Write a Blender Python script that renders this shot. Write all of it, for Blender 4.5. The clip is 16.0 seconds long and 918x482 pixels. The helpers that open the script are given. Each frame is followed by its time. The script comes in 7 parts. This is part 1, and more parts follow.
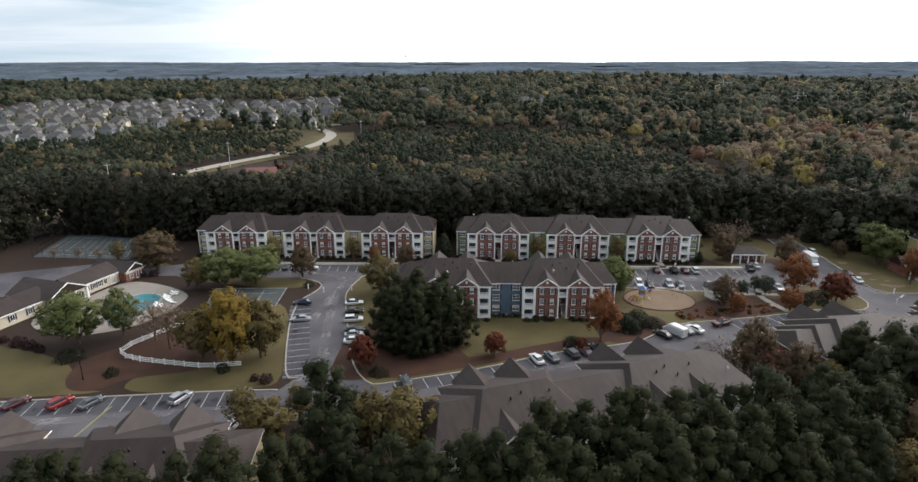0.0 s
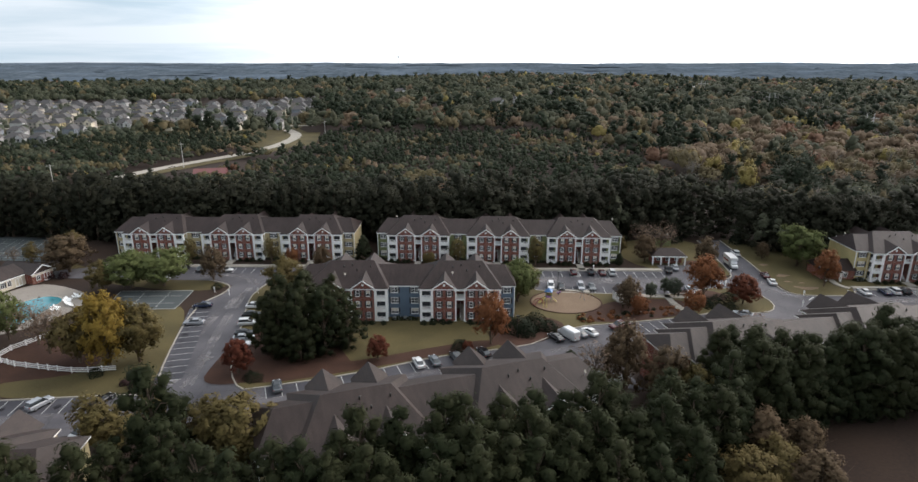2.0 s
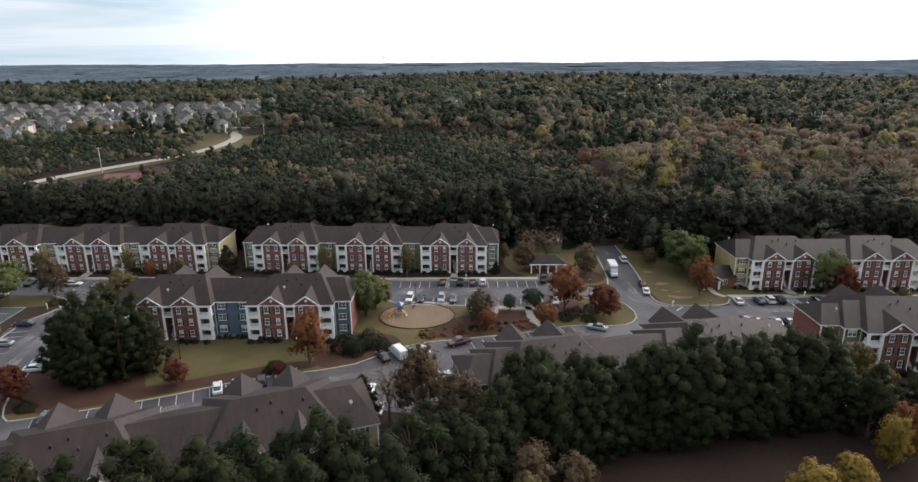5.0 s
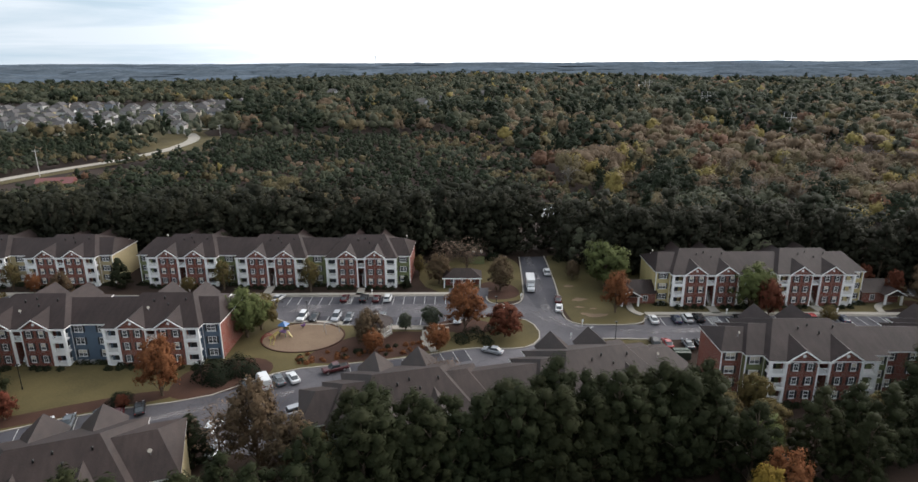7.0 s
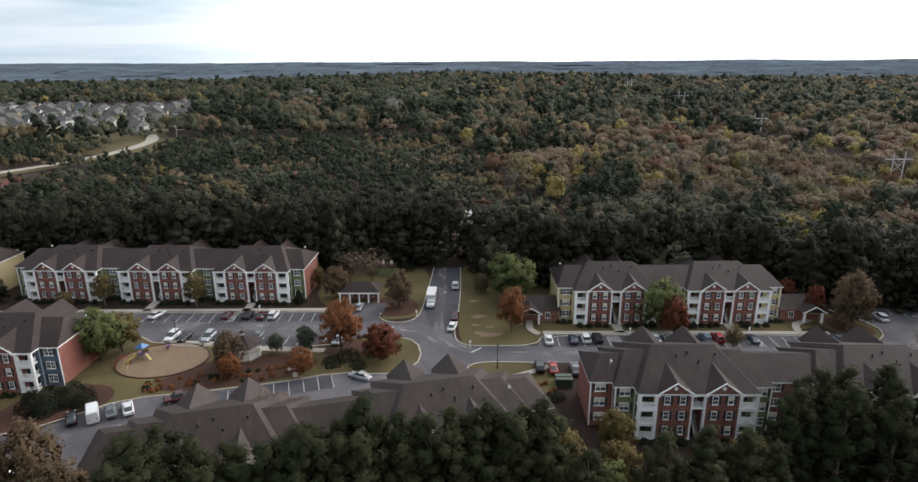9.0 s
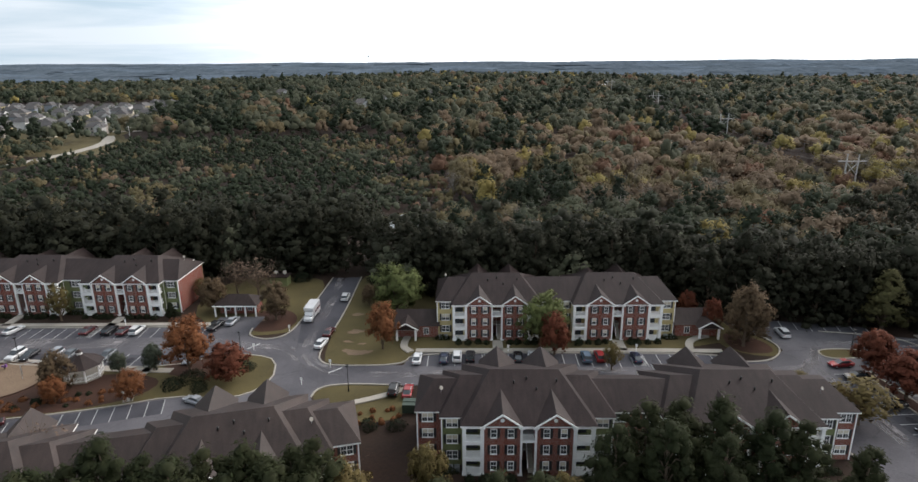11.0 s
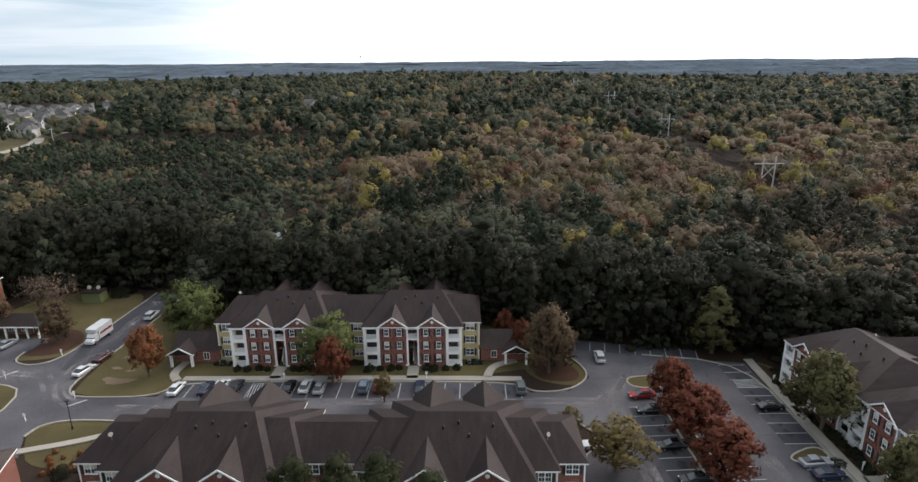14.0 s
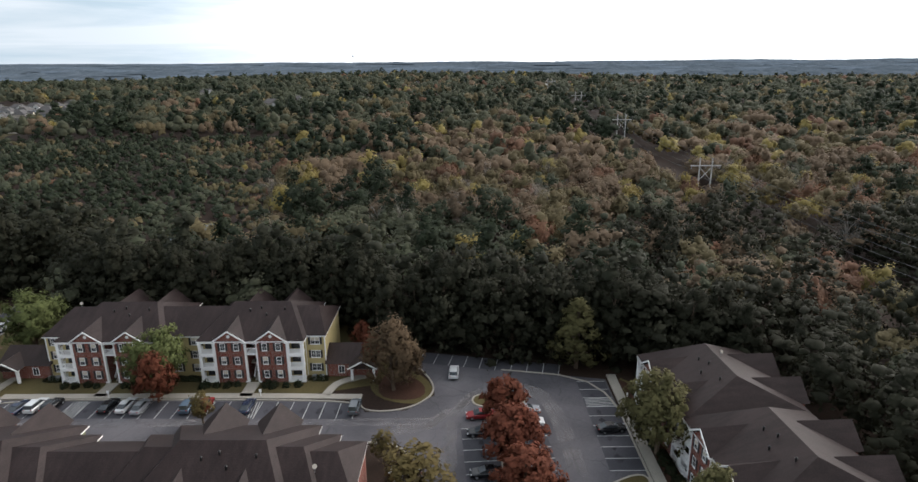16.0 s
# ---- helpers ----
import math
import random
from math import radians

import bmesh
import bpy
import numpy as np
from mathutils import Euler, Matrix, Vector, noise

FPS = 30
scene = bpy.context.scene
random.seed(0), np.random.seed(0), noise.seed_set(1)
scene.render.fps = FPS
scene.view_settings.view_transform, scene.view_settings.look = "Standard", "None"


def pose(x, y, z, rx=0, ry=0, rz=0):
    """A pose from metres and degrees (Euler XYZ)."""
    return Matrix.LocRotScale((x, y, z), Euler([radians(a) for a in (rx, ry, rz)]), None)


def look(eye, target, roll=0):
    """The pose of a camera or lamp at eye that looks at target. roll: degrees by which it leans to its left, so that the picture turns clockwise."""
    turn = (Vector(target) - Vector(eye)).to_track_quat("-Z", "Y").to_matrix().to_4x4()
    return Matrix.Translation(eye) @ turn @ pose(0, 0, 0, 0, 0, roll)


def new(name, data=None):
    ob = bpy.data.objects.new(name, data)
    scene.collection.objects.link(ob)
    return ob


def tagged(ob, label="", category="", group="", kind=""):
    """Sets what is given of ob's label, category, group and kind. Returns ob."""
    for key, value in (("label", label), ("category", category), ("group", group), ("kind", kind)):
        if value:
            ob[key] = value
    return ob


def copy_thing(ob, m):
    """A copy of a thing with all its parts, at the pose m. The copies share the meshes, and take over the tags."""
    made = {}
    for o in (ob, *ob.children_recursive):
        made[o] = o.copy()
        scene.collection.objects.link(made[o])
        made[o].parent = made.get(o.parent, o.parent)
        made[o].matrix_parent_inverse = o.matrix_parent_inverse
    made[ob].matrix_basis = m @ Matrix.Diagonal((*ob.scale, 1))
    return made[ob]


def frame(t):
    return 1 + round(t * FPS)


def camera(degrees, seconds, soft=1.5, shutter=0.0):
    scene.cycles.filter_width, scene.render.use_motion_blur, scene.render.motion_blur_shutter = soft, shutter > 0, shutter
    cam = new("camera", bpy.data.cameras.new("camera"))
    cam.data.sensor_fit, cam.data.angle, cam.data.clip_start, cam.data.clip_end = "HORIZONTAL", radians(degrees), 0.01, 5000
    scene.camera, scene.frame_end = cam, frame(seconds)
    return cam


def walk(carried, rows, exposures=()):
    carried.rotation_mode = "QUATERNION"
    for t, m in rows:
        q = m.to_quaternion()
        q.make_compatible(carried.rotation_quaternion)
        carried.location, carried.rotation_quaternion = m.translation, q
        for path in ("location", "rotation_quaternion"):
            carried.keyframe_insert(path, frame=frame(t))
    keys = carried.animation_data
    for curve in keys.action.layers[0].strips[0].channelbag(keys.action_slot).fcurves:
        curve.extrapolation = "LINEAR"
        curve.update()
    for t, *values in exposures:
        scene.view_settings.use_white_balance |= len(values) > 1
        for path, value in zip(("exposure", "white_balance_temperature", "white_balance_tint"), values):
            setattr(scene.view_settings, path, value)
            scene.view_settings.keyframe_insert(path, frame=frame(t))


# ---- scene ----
cam = camera(74.0, 16.0)
PATH = [
    (0, (1.076, 0.386, 60.856), (1.13, 2.302, 60.285), -0.1),
    (0.5, (6.841, 0.382, 60.758), (6.899, 2.299, 60.188), -0.0),
    (1, (12.872, 0.537, 60.66), (12.931, 2.454, 60.092), -0.1),
    (1.5, (18.893, 0.849, 60.608), (18.955, 2.765, 60.04), -0.1),
    (2, (24.976, 1.441, 60.557), (25.043, 3.358, 59.989), -0.0),
    (2.5, (31.107, 2.287, 60.488), (31.179, 4.203, 59.92), -0.1),
    (3, (37.295, 3.318, 60.394), (37.372, 5.235, 59.827), -0.2),
    (3.5, (43.454, 4.682, 60.483), (43.534, 6.598, 59.913), -0.2),
    (4, (49.57, 6.116, 60.329), (49.653, 8.032, 59.76), -0.3),
    (6.5, (80.255, 17.763, 60.066), (80.357, 19.678, 59.497), -0.3),
    (7, (86.373, 20.489, 60.08), (86.478, 22.403, 59.511), -0.3),
    (7.5, (92.841, 23.05, 60.072), (92.945, 24.965, 59.503), -0.3),
    (8, (99.56, 25.541, 60.132), (99.664, 27.455, 59.562), -0.3),
    (8.5, (106.519, 27.869, 60.14), (106.623, 29.783, 59.568), -0.3),
    (11, (142.784, 38.27, 59.373), (142.883, 40.184, 58.802), -0.4),
    (11.5, (150.195, 39.907, 59.35), (150.296, 41.821, 58.779), -0.4),
    (12, (157.505, 41.713, 59.27), (157.607, 43.627, 58.698), -0.4),
    (12.5, (164.959, 43.521, 58.994), (165.061, 45.435, 58.423), -0.4),
    (13, (172.228, 45.265, 58.83), (172.33, 47.179, 58.258), -0.5),
    (13.5, (179.725, 47.154, 58.627), (179.825, 49.068, 58.056), -0.5),
    (14, (186.861, 48.913, 58.351), (186.963, 50.827, 57.78), -0.5),
    (14.5, (194.023, 50.521, 58.171), (194.127, 52.435, 57.601), -0.4),
    (15, (201.217, 51.971, 57.975), (201.323, 53.885, 57.404), -0.4),
    (15.5, (208.498, 53.207, 57.84), (208.608, 55.121, 57.269), -0.4),
    (16, (215.877, 54.472, 57.64), (215.989, 56.386, 57.069), -0.4),
]
walk(cam, [(t, look(eye, target, roll)) for t, eye, target, roll in PATH], ((0, 0.0, 6360, 13), (16, 0.0, 6360, 13)))

# ---- world, sun ----
world = bpy.data.worlds.new("overcast_sky")
scene.world = world
world.use_nodes = True
wn, wl = world.node_tree.nodes, world.node_tree.links
wn.clear()
SUN_AZ, SUN_EL = radians(54.0), radians(32.0)   # azimuth east of the view's depth axis


def world_node(kind, **values):
    n = wn.new(kind)
    for k, v in values.items():
        n.inputs[k].default_value = v
    return n


sky = wn.new("ShaderNodeTexSky")
sky.sky_type = "NISHITA"
sky.sun_disc = False
sky.sun_elevation, sky.sun_rotation = SUN_EL, SUN_AZ
sky.air_density, sky.dust_density = 1.0, 2.0
coords = wn.new("ShaderNodeTexCoord")
stretch = wn.new("ShaderNodeMapping")
stretch.inputs["Scale"].default_value = (1.2, 1.2, 16.0)
wl.new(coords.outputs["Generated"], stretch.inputs["Vector"])
streaks = world_node("ShaderNodeTexNoise", Scale=1.6, Detail=6.0, Roughness=0.55, Distortion=0.4)
wl.new(stretch.outputs["Vector"], streaks.inputs["Vector"])
ramp = wn.new("ShaderNodeValToRGB")
ramp.color_ramp.elements[0].position, ramp.color_ramp.elements[0].color = 0.34, (0.68, 0.77, 0.82, 1)
ramp.color_ramp.elements[1].position, ramp.color_ramp.elements[1].color = 0.55, (1.0, 1.0, 1.0, 1)
wl.new(streaks.outputs["Fac"], ramp.inputs["Fac"])
lit_sky = world_node("ShaderNodeBackground", Strength=0.10)
wl.new(sky.outputs["Color"], lit_sky.inputs["Color"])
# the veiled sun makes its side of the sky the brighter one
toward = wn.new("ShaderNodeVectorMath")
toward.operation = "DOT_PRODUCT"
toward.inputs[1].default_value = (math.sin(radians(60)) * 0.96, math.cos(radians(60)) * 0.96, 0.26)
wl.new(coords.outputs["Generated"], toward.inputs[0])
thick = wn.new("ShaderNodeMapRange")
thick.interpolation_type = "SMOOTHSTEP"
thick.inputs[1].default_value, thick.inputs[2].default_value, thick.inputs[3].default_value, thick.inputs[4].default_value = 0.0, 1.0, 0.95, 2.8
wl.new(toward.outputs["Value"], thick.inputs[0])
# the cloud deck is thicker overhead than towards the horizon
up = wn.new("ShaderNodeSeparateXYZ")
wl.new(coords.outputs["Generated"], up.inputs[0])
deck = wn.new("ShaderNodeMapRange")
deck.interpolation_type = "SMOOTHSTEP"
deck.inputs[1].default_value, deck.inputs[2].default_value, deck.inputs[3].default_value, deck.inputs[4].default_value = 0.12, 0.75, 1.0, 0.95
wl.new(up.outputs["Z"], deck.inputs[0])
level = wn.new("ShaderNodeMath")
level.operation = "MULTIPLY"
wl.new(thick.outputs[0], level.inputs[0])
wl.new(deck.outputs[0], level.inputs[1])
clouds = wn.new("ShaderNodeBackground")
wl.new(level.outputs[0], clouds.inputs["Strength"])
side = wn.new("ShaderNodeMapRange")
side.inputs[1].default_value, side.inputs[2].default_value = 0.1, 0.85
wl.new(toward.outputs["Value"], side.inputs[0])
cast = wn.new("ShaderNodeMix")
cast.data_type = "RGBA"
cast.inputs[6].default_value, cast.inputs[7].default_value = (0.9, 1.0, 1.06, 1), (1.04, 1.0, 0.95, 1)
wl.new(side.outputs[0], cast.inputs[0])
tone = wn.new("ShaderNodeVectorMath")
tone.operation = "MULTIPLY"
wl.new(ramp.outputs["Color"], tone.inputs[0])
wl.new(cast.outputs[2], tone.inputs[1])
wl.new(tone.outputs[0], clouds.inputs["Color"])
cover = wn.new("ShaderNodeMixShader")
cover.inputs[0].default_value = 0.94
wl.new(lit_sky.outputs[0], cover.inputs[1])
wl.new(clouds.outputs[0], cover.inputs[2])
world_out = wn.new("ShaderNodeOutputWorld")
wl.new(cover.outputs[0], world_out.inputs["Surface"])

sun = new("sun", bpy.data.lights.new("sun", "SUN"))
sun.data.energy, sun.data.angle, sun.data.color = 2.6, radians(45), (1.0, 0.945, 0.87)
to_sun = Vector((math.sin(SUN_AZ) * math.cos(SUN_EL), math.cos(SUN_AZ) * math.cos(SUN_EL), math.sin(SUN_EL)))
sun.matrix_world = look(to_sun * 300, (0, 0, 0))

# ---- materials ----
def material(name, dark, light, scale=1.0, rough=0.8, bump=0.0, fine=8.0, stains=0.35, metallic=0.0, island=0.0, spec=0.3, stretch=(1, 1, 1)):
    """A surface between two colours: broad stains, fine grain, relief; scale in cycles a metre."""
    m = bpy.data.materials.new(name)
    m.use_nodes = True
    n, l = m.node_tree.nodes, m.node_tree.links
    bsdf = n["Principled BSDF"]
    bsdf.inputs["Roughness"].default_value = rough
    bsdf.inputs["Metallic"].default_value = metallic
    bsdf.inputs["Specular IOR Level"].default_value = spec
    tc = n.new("ShaderNodeTexCoord")
    mp = n.new("ShaderNodeMapping")
    mp.inputs["Scale"].default_value = stretch
    l.new(tc.outputs["Object"], mp.inputs["Vector"])
    broad, grain = n.new("ShaderNodeTexNoise"), n.new("ShaderNodeTexNoise")
    for tex, s, d in ((broad, scale, 4.0), (grain, scale * fine, 5.0)):
        tex.inputs["Scale"].default_value, tex.inputs["Detail"].default_value = s, d
        l.new(mp.outputs["Vector"], tex.inputs["Vector"])
    add = n.new("ShaderNodeMath")
    add.operation = "MULTIPLY_ADD"
    add.inputs[1].default_value = stains
    l.new(broad.outputs["Fac"], add.inputs[0])
    part_grain = n.new("ShaderNodeMath")
    part_grain.operation = "MULTIPLY"
    part_grain.inputs[1].default_value = 1 - stains
    l.new(grain.outputs["Fac"], part_grain.inputs[0])
    l.new(part_grain.outputs[0], add.inputs[2])
    last = add.outputs[0]
    if island:
        geo = n.new("ShaderNodeNewGeometry")
        mixr = n.new("ShaderNodeMix")
        mixr.inputs[0].default_value = island
        l.new(last, mixr.inputs[2])
        l.new(geo.outputs["Random Per Island"], mixr.inputs[3])
        last = mixr.outputs[0]
    spread = n.new("ShaderNodeMapRange")
    spread.inputs[1].default_value, spread.inputs[2].default_value = (0.1, 0.9) if island else (0.32, 0.68)
    l.new(last, spread.inputs[0])
    mix = n.new("ShaderNodeMix")
    mix.data_type = "RGBA"
    mix.inputs[6].default_value, mix.inputs[7].default_value = (*dark, 1), (*light, 1)
    l.new(spread.outputs[0], mix.inputs[0])
    l.new(mix.outputs[2], bsdf.inputs["Base Color"])
    if bump:
        b = n.new("ShaderNodeBump")
        b.inputs["Strength"].default_value, b.inputs["Distance"].default_value = bump, 0.05
        l.new(grain.outputs["Fac"], b.inputs["Height"])
        l.new(b.outputs[0], bsdf.inputs["Normal"])
    return m


def leaf_material(name, dark, light, other=None):
    """Leaves: each tree's tint, crown shade put in, mixed towards other; each leaf's own shade."""
    m = bpy.data.materials.new(name)
    m.use_nodes = True
    n, l = m.node_tree.nodes, m.node_tree.links
    bsdf = n["Principled BSDF"]
    bsdf.inputs["Roughness"].default_value, bsdf.inputs["Specular IOR Level"].default_value = 0.75, 0.12
    geo = n.new("ShaderNodeNewGeometry")
    mix = n.new("ShaderNodeMix")
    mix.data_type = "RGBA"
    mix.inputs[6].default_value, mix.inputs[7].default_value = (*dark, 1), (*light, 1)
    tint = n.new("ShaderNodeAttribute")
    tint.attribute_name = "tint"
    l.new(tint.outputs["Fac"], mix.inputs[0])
    info = n.new("ShaderNodeObjectInfo")
    total = n.new("ShaderNodeMath")
    total.operation = "ADD"
    part_random = n.new("ShaderNodeMath")
    part_random.operation = "MULTIPLY"
    part_random.inputs[1].default_value = 0.4
    l.new(info.outputs["Random"], part_random.inputs[0])
    wrap = n.new("ShaderNodeMath")
    wrap.operation = "PINGPONG"
    wrap.inputs[1].default_value = 0.37
    l.new(tint.outputs["Fac"], wrap.inputs[0])
    l.new(wrap.outputs[0], total.inputs[0])
    l.new(part_random.outputs[0], total.inputs[1])
    mix2 = n.new("ShaderNodeMix")
    mix2.data_type = "RGBA"
    mix2.clamp_factor = True
    l.new(total.outputs[0], mix2.inputs[0])
    l.new(mix.outputs[2], mix2.inputs[6])
    mix2.inputs[7].default_value = (*(other or light), 1)
    shade = n.new("ShaderNodeMapRange")
    shade.inputs[3].default_value, shade.inputs[4].default_value = 0.88, 1.12
    l.new(geo.outputs["Random Per Island"], shade.inputs[0])
    each = n.new("ShaderNodeVectorMath")
    each.operation = "SCALE"
    l.new(mix2.outputs[2], each.inputs[0])
    l.new(shade.outputs[0], each.inputs["Scale"])
    # clumps of leaves: colour and relief
    tc, clump = n.new("ShaderNodeTexCoord"), n.new("ShaderNodeTexNoise")
    clump.inputs["Scale"].default_value, clump.inputs["Detail"].default_value, clump.inputs["Roughness"].default_value = 0.9, 4.0, 0.65
    l.new(tc.outputs["Object"], clump.inputs["Vector"])
    span = n.new("ShaderNodeMapRange")
    span.inputs[1].default_value, span.inputs[2].default_value, span.inputs[3].default_value, span.inputs[4].default_value = 0.3, 0.7, 0.82, 1.18
    l.new(clump.outputs["Fac"], span.inputs[0])
    again = n.new("ShaderNodeVectorMath")
    again.operation = "SCALE"
    l.new(each.outputs[0], again.inputs[0])
    l.new(span.outputs[0], again.inputs["Scale"])
    l.new(again.outputs[0], bsdf.inputs["Base Color"])
    # light also passes through the leaves
    through_leaf, both = n.new("ShaderNodeBsdfTranslucent"), n.new("ShaderNodeMixShader")
    both.inputs[0].default_value = 0.26
    l.new(again.outputs[0], through_leaf.inputs["Color"])
    l.new(bsdf.outputs[0], both.inputs[1])
    l.new(through_leaf.outputs[0], both.inputs[2])
    l.new(both.outputs[0], n["Material Output"].inputs["Surface"])
    return m


def brick_material(name):
    m = material(name, (0.13, 0.031, 0.02), (0.22, 0.057, 0.037), scale=0.5, rough=0.9, bump=0.2, fine=14, stains=0.5)
    n, l = m.node_tree.nodes, m.node_tree.links
    tex = n.new("ShaderNodeTexBrick")
    tex.inputs["Scale"].default_value = 1.0
    tex.inputs["Brick Width"].default_value, tex.inputs["Row Height"].default_value = 0.21, 0.075
    tex.inputs["Mortar Size"].default_value = 0.008
    tc = n.new("ShaderNodeTexCoord")
    mp = n.new("ShaderNodeMapping")
    mp.inputs["Rotation"].default_value = (radians(90), 0, 0)
    l.new(tc.outputs["Object"], mp.inputs["Vector"])
    l.new(mp.outputs["Vector"], tex.inputs["Vector"])
    bsdf = n["Principled BSDF"]
    old = bsdf.inputs["Base Color"].links[0].from_socket
    mix = n.new("ShaderNodeMix")
    mix.data_type = "RGBA"
    l.new(tex.outputs["Fac"], mix.inputs[0])
    l.new(old, mix.inputs[6])
    mix.inputs[7].default_value = (0.28, 0.23, 0.2, 1)
    l.new(mix.outputs[2], bsdf.inputs["Base Color"])
    return m


def siding_material(name, c):
    m = material(name, tuple(v * 0.85 for v in c), tuple(min(1, v * 1.1) for v in c), scale=0.3, rough=0.65, fine=10, stains=0.7)
    n, l = m.node_tree.nodes, m.node_tree.links
    wave = n.new("ShaderNodeTexWave")
    wave.bands_direction, wave.wave_profile = "Z", "SAW"
    wave.inputs["Scale"].default_value = 1.0 / 0.18 / 3.1416
    tc = n.new("ShaderNodeTexCoord")
    l.new(tc.outputs["Object"], wave.inputs["Vector"])
    b = n.new("ShaderNodeBump")
    b.inputs["Strength"].default_value, b.inputs["Distance"].default_value = 0.6, 0.02
    l.new(wave.outputs["Fac"], b.inputs["Height"])
    l.new(b.outputs[0], n["Principled BSDF"].inputs["Normal"])
    return m


def plain(name, c, rough=0.5, metallic=0.0, spec=0.5):
    return material(name, tuple(v * 0.88 for v in c), c, scale=0.8, rough=rough, metallic=metallic, spec=spec, stains=0.8)


GROUND = material("woodland_floor", (0.014, 0.0068, 0.0045), (0.034, 0.0185, 0.0105), scale=0.06, rough=0.95, bump=0.5, fine=30, stains=0.55)
LAWN = material("dormant_lawn", (0.047, 0.037, 0.0135), (0.103, 0.081, 0.031), scale=0.09, rough=0.95, bump=0.5, fine=40, stains=0.65)
STRAW = material("pine_straw", (0.027, 0.0118, 0.0075), (0.064, 0.028, 0.0162), scale=0.2, rough=0.95, bump=0.6, fine=24, stains=0.5)
ASPHALT = material("worn_asphalt", (0.038, 0.036, 0.042), (0.122, 0.114, 0.122), scale=0.07, rough=0.85, bump=0.3, fine=60, stains=0.75)
ASPHALT_DARK = material("stall_asphalt", (0.03, 0.029, 0.035), (0.073, 0.07, 0.08), scale=0.11, rough=0.85, bump=0.3, fine=50, stains=0.7)
def add_cracks(m, size, width, dark):
    """Thin wandering cracks through a surface."""
    n, l = m.node_tree.nodes, m.node_tree.links
    bsdf = n["Principled BSDF"]
    tc, warp = n.new("ShaderNodeTexCoord"), n.new("ShaderNodeTexNoise")
    warp.inputs["Scale"].default_value, warp.inputs["Detail"].default_value = 0.5, 4.0
    mixv = n.new("ShaderNodeVectorMath")
    mixv.operation = "MULTIPLY_ADD"
    mixv.inputs[1].default_value = (2.4, 2.4, 0)
    l.new(tc.outputs["Object"], warp.inputs["Vector"])
    l.new(warp.outputs["Color"], mixv.inputs[0])
    l.new(tc.outputs["Object"], mixv.inputs[2])
    cell = n.new("ShaderNodeTexVoronoi")
    cell.feature = "DISTANCE_TO_EDGE"
    cell.inputs["Scale"].default_value = 1.0 / size
    l.new(mixv.outputs[0], cell.inputs["Vector"])
    edge = n.new("ShaderNodeMapRange")
    edge.inputs[1].default_value, edge.inputs[2].default_value, edge.inputs[3].default_value, edge.inputs[4].default_value = 0.0, width / size, dark, 1.0
    l.new(cell.outputs["Distance"], edge.inputs[0])
    sc = n.new("ShaderNodeVectorMath")
    sc.operation = "SCALE"
    l.new(bsdf.inputs["Base Color"].links[0].from_socket, sc.inputs[0])
    l.new(edge.outputs[0], sc.inputs["Scale"])
    l.new(sc.outputs[0], bsdf.inputs["Base Color"])


add_cracks(ASPHALT, 7.0, 0.1, 0.72)
CONCRETE = material("pale_concrete", (0.246, 0.221, 0.189), (0.377, 0.344, 0.295), scale=0.3, rough=0.9, bump=0.2, fine=25)
PAINT = material("worn_marking_paint", (0.255, 0.255, 0.246), (0.468, 0.468, 0.451), scale=1.2, rough=0.8, fine=12)
YELLOW_PAINT = material("worn_yellow_paint", (0.17, 0.15, 0.08), (0.27, 0.235, 0.11), scale=1.2, rough=0.8, fine=12)
SAND = material("playground_sand", (0.105, 0.07, 0.045), (0.215, 0.15, 0.1), scale=0.16, rough=0.95, bump=0.4, fine=25)
DECK = material("pool_deck", (0.187, 0.164, 0.14), (0.273, 0.242, 0.211), scale=0.3, rough=0.9, fine=20)
COURT = material("tennis_court", (0.0429, 0.0507, 0.0523), (0.0702, 0.078, 0.078), scale=0.12, rough=0.85, fine=20)
WATER = material("pond_water", (0.02, 0.025, 0.02), (0.03, 0.035, 0.03), scale=0.2, rough=0.08, spec=0.6)
POOL = material("pool_water", (0.04, 0.19, 0.22), (0.07, 0.24, 0.28), scale=0.3, rough=0.08, spec=0.6)
SHINGLE = material("asphalt_shingles", (0.0175, 0.0115, 0.0105), (0.04, 0.0275, 0.025), scale=0.14, rough=0.5, bump=0.25, fine=45, stains=0.5, spec=0.13)
OLD_SHINGLE = material("weathered_shingles", (0.0195, 0.0128, 0.0112), (0.046, 0.0315, 0.027), scale=0.14, rough=0.48, bump=0.25, fine=45, stains=0.6, spec=0.2)
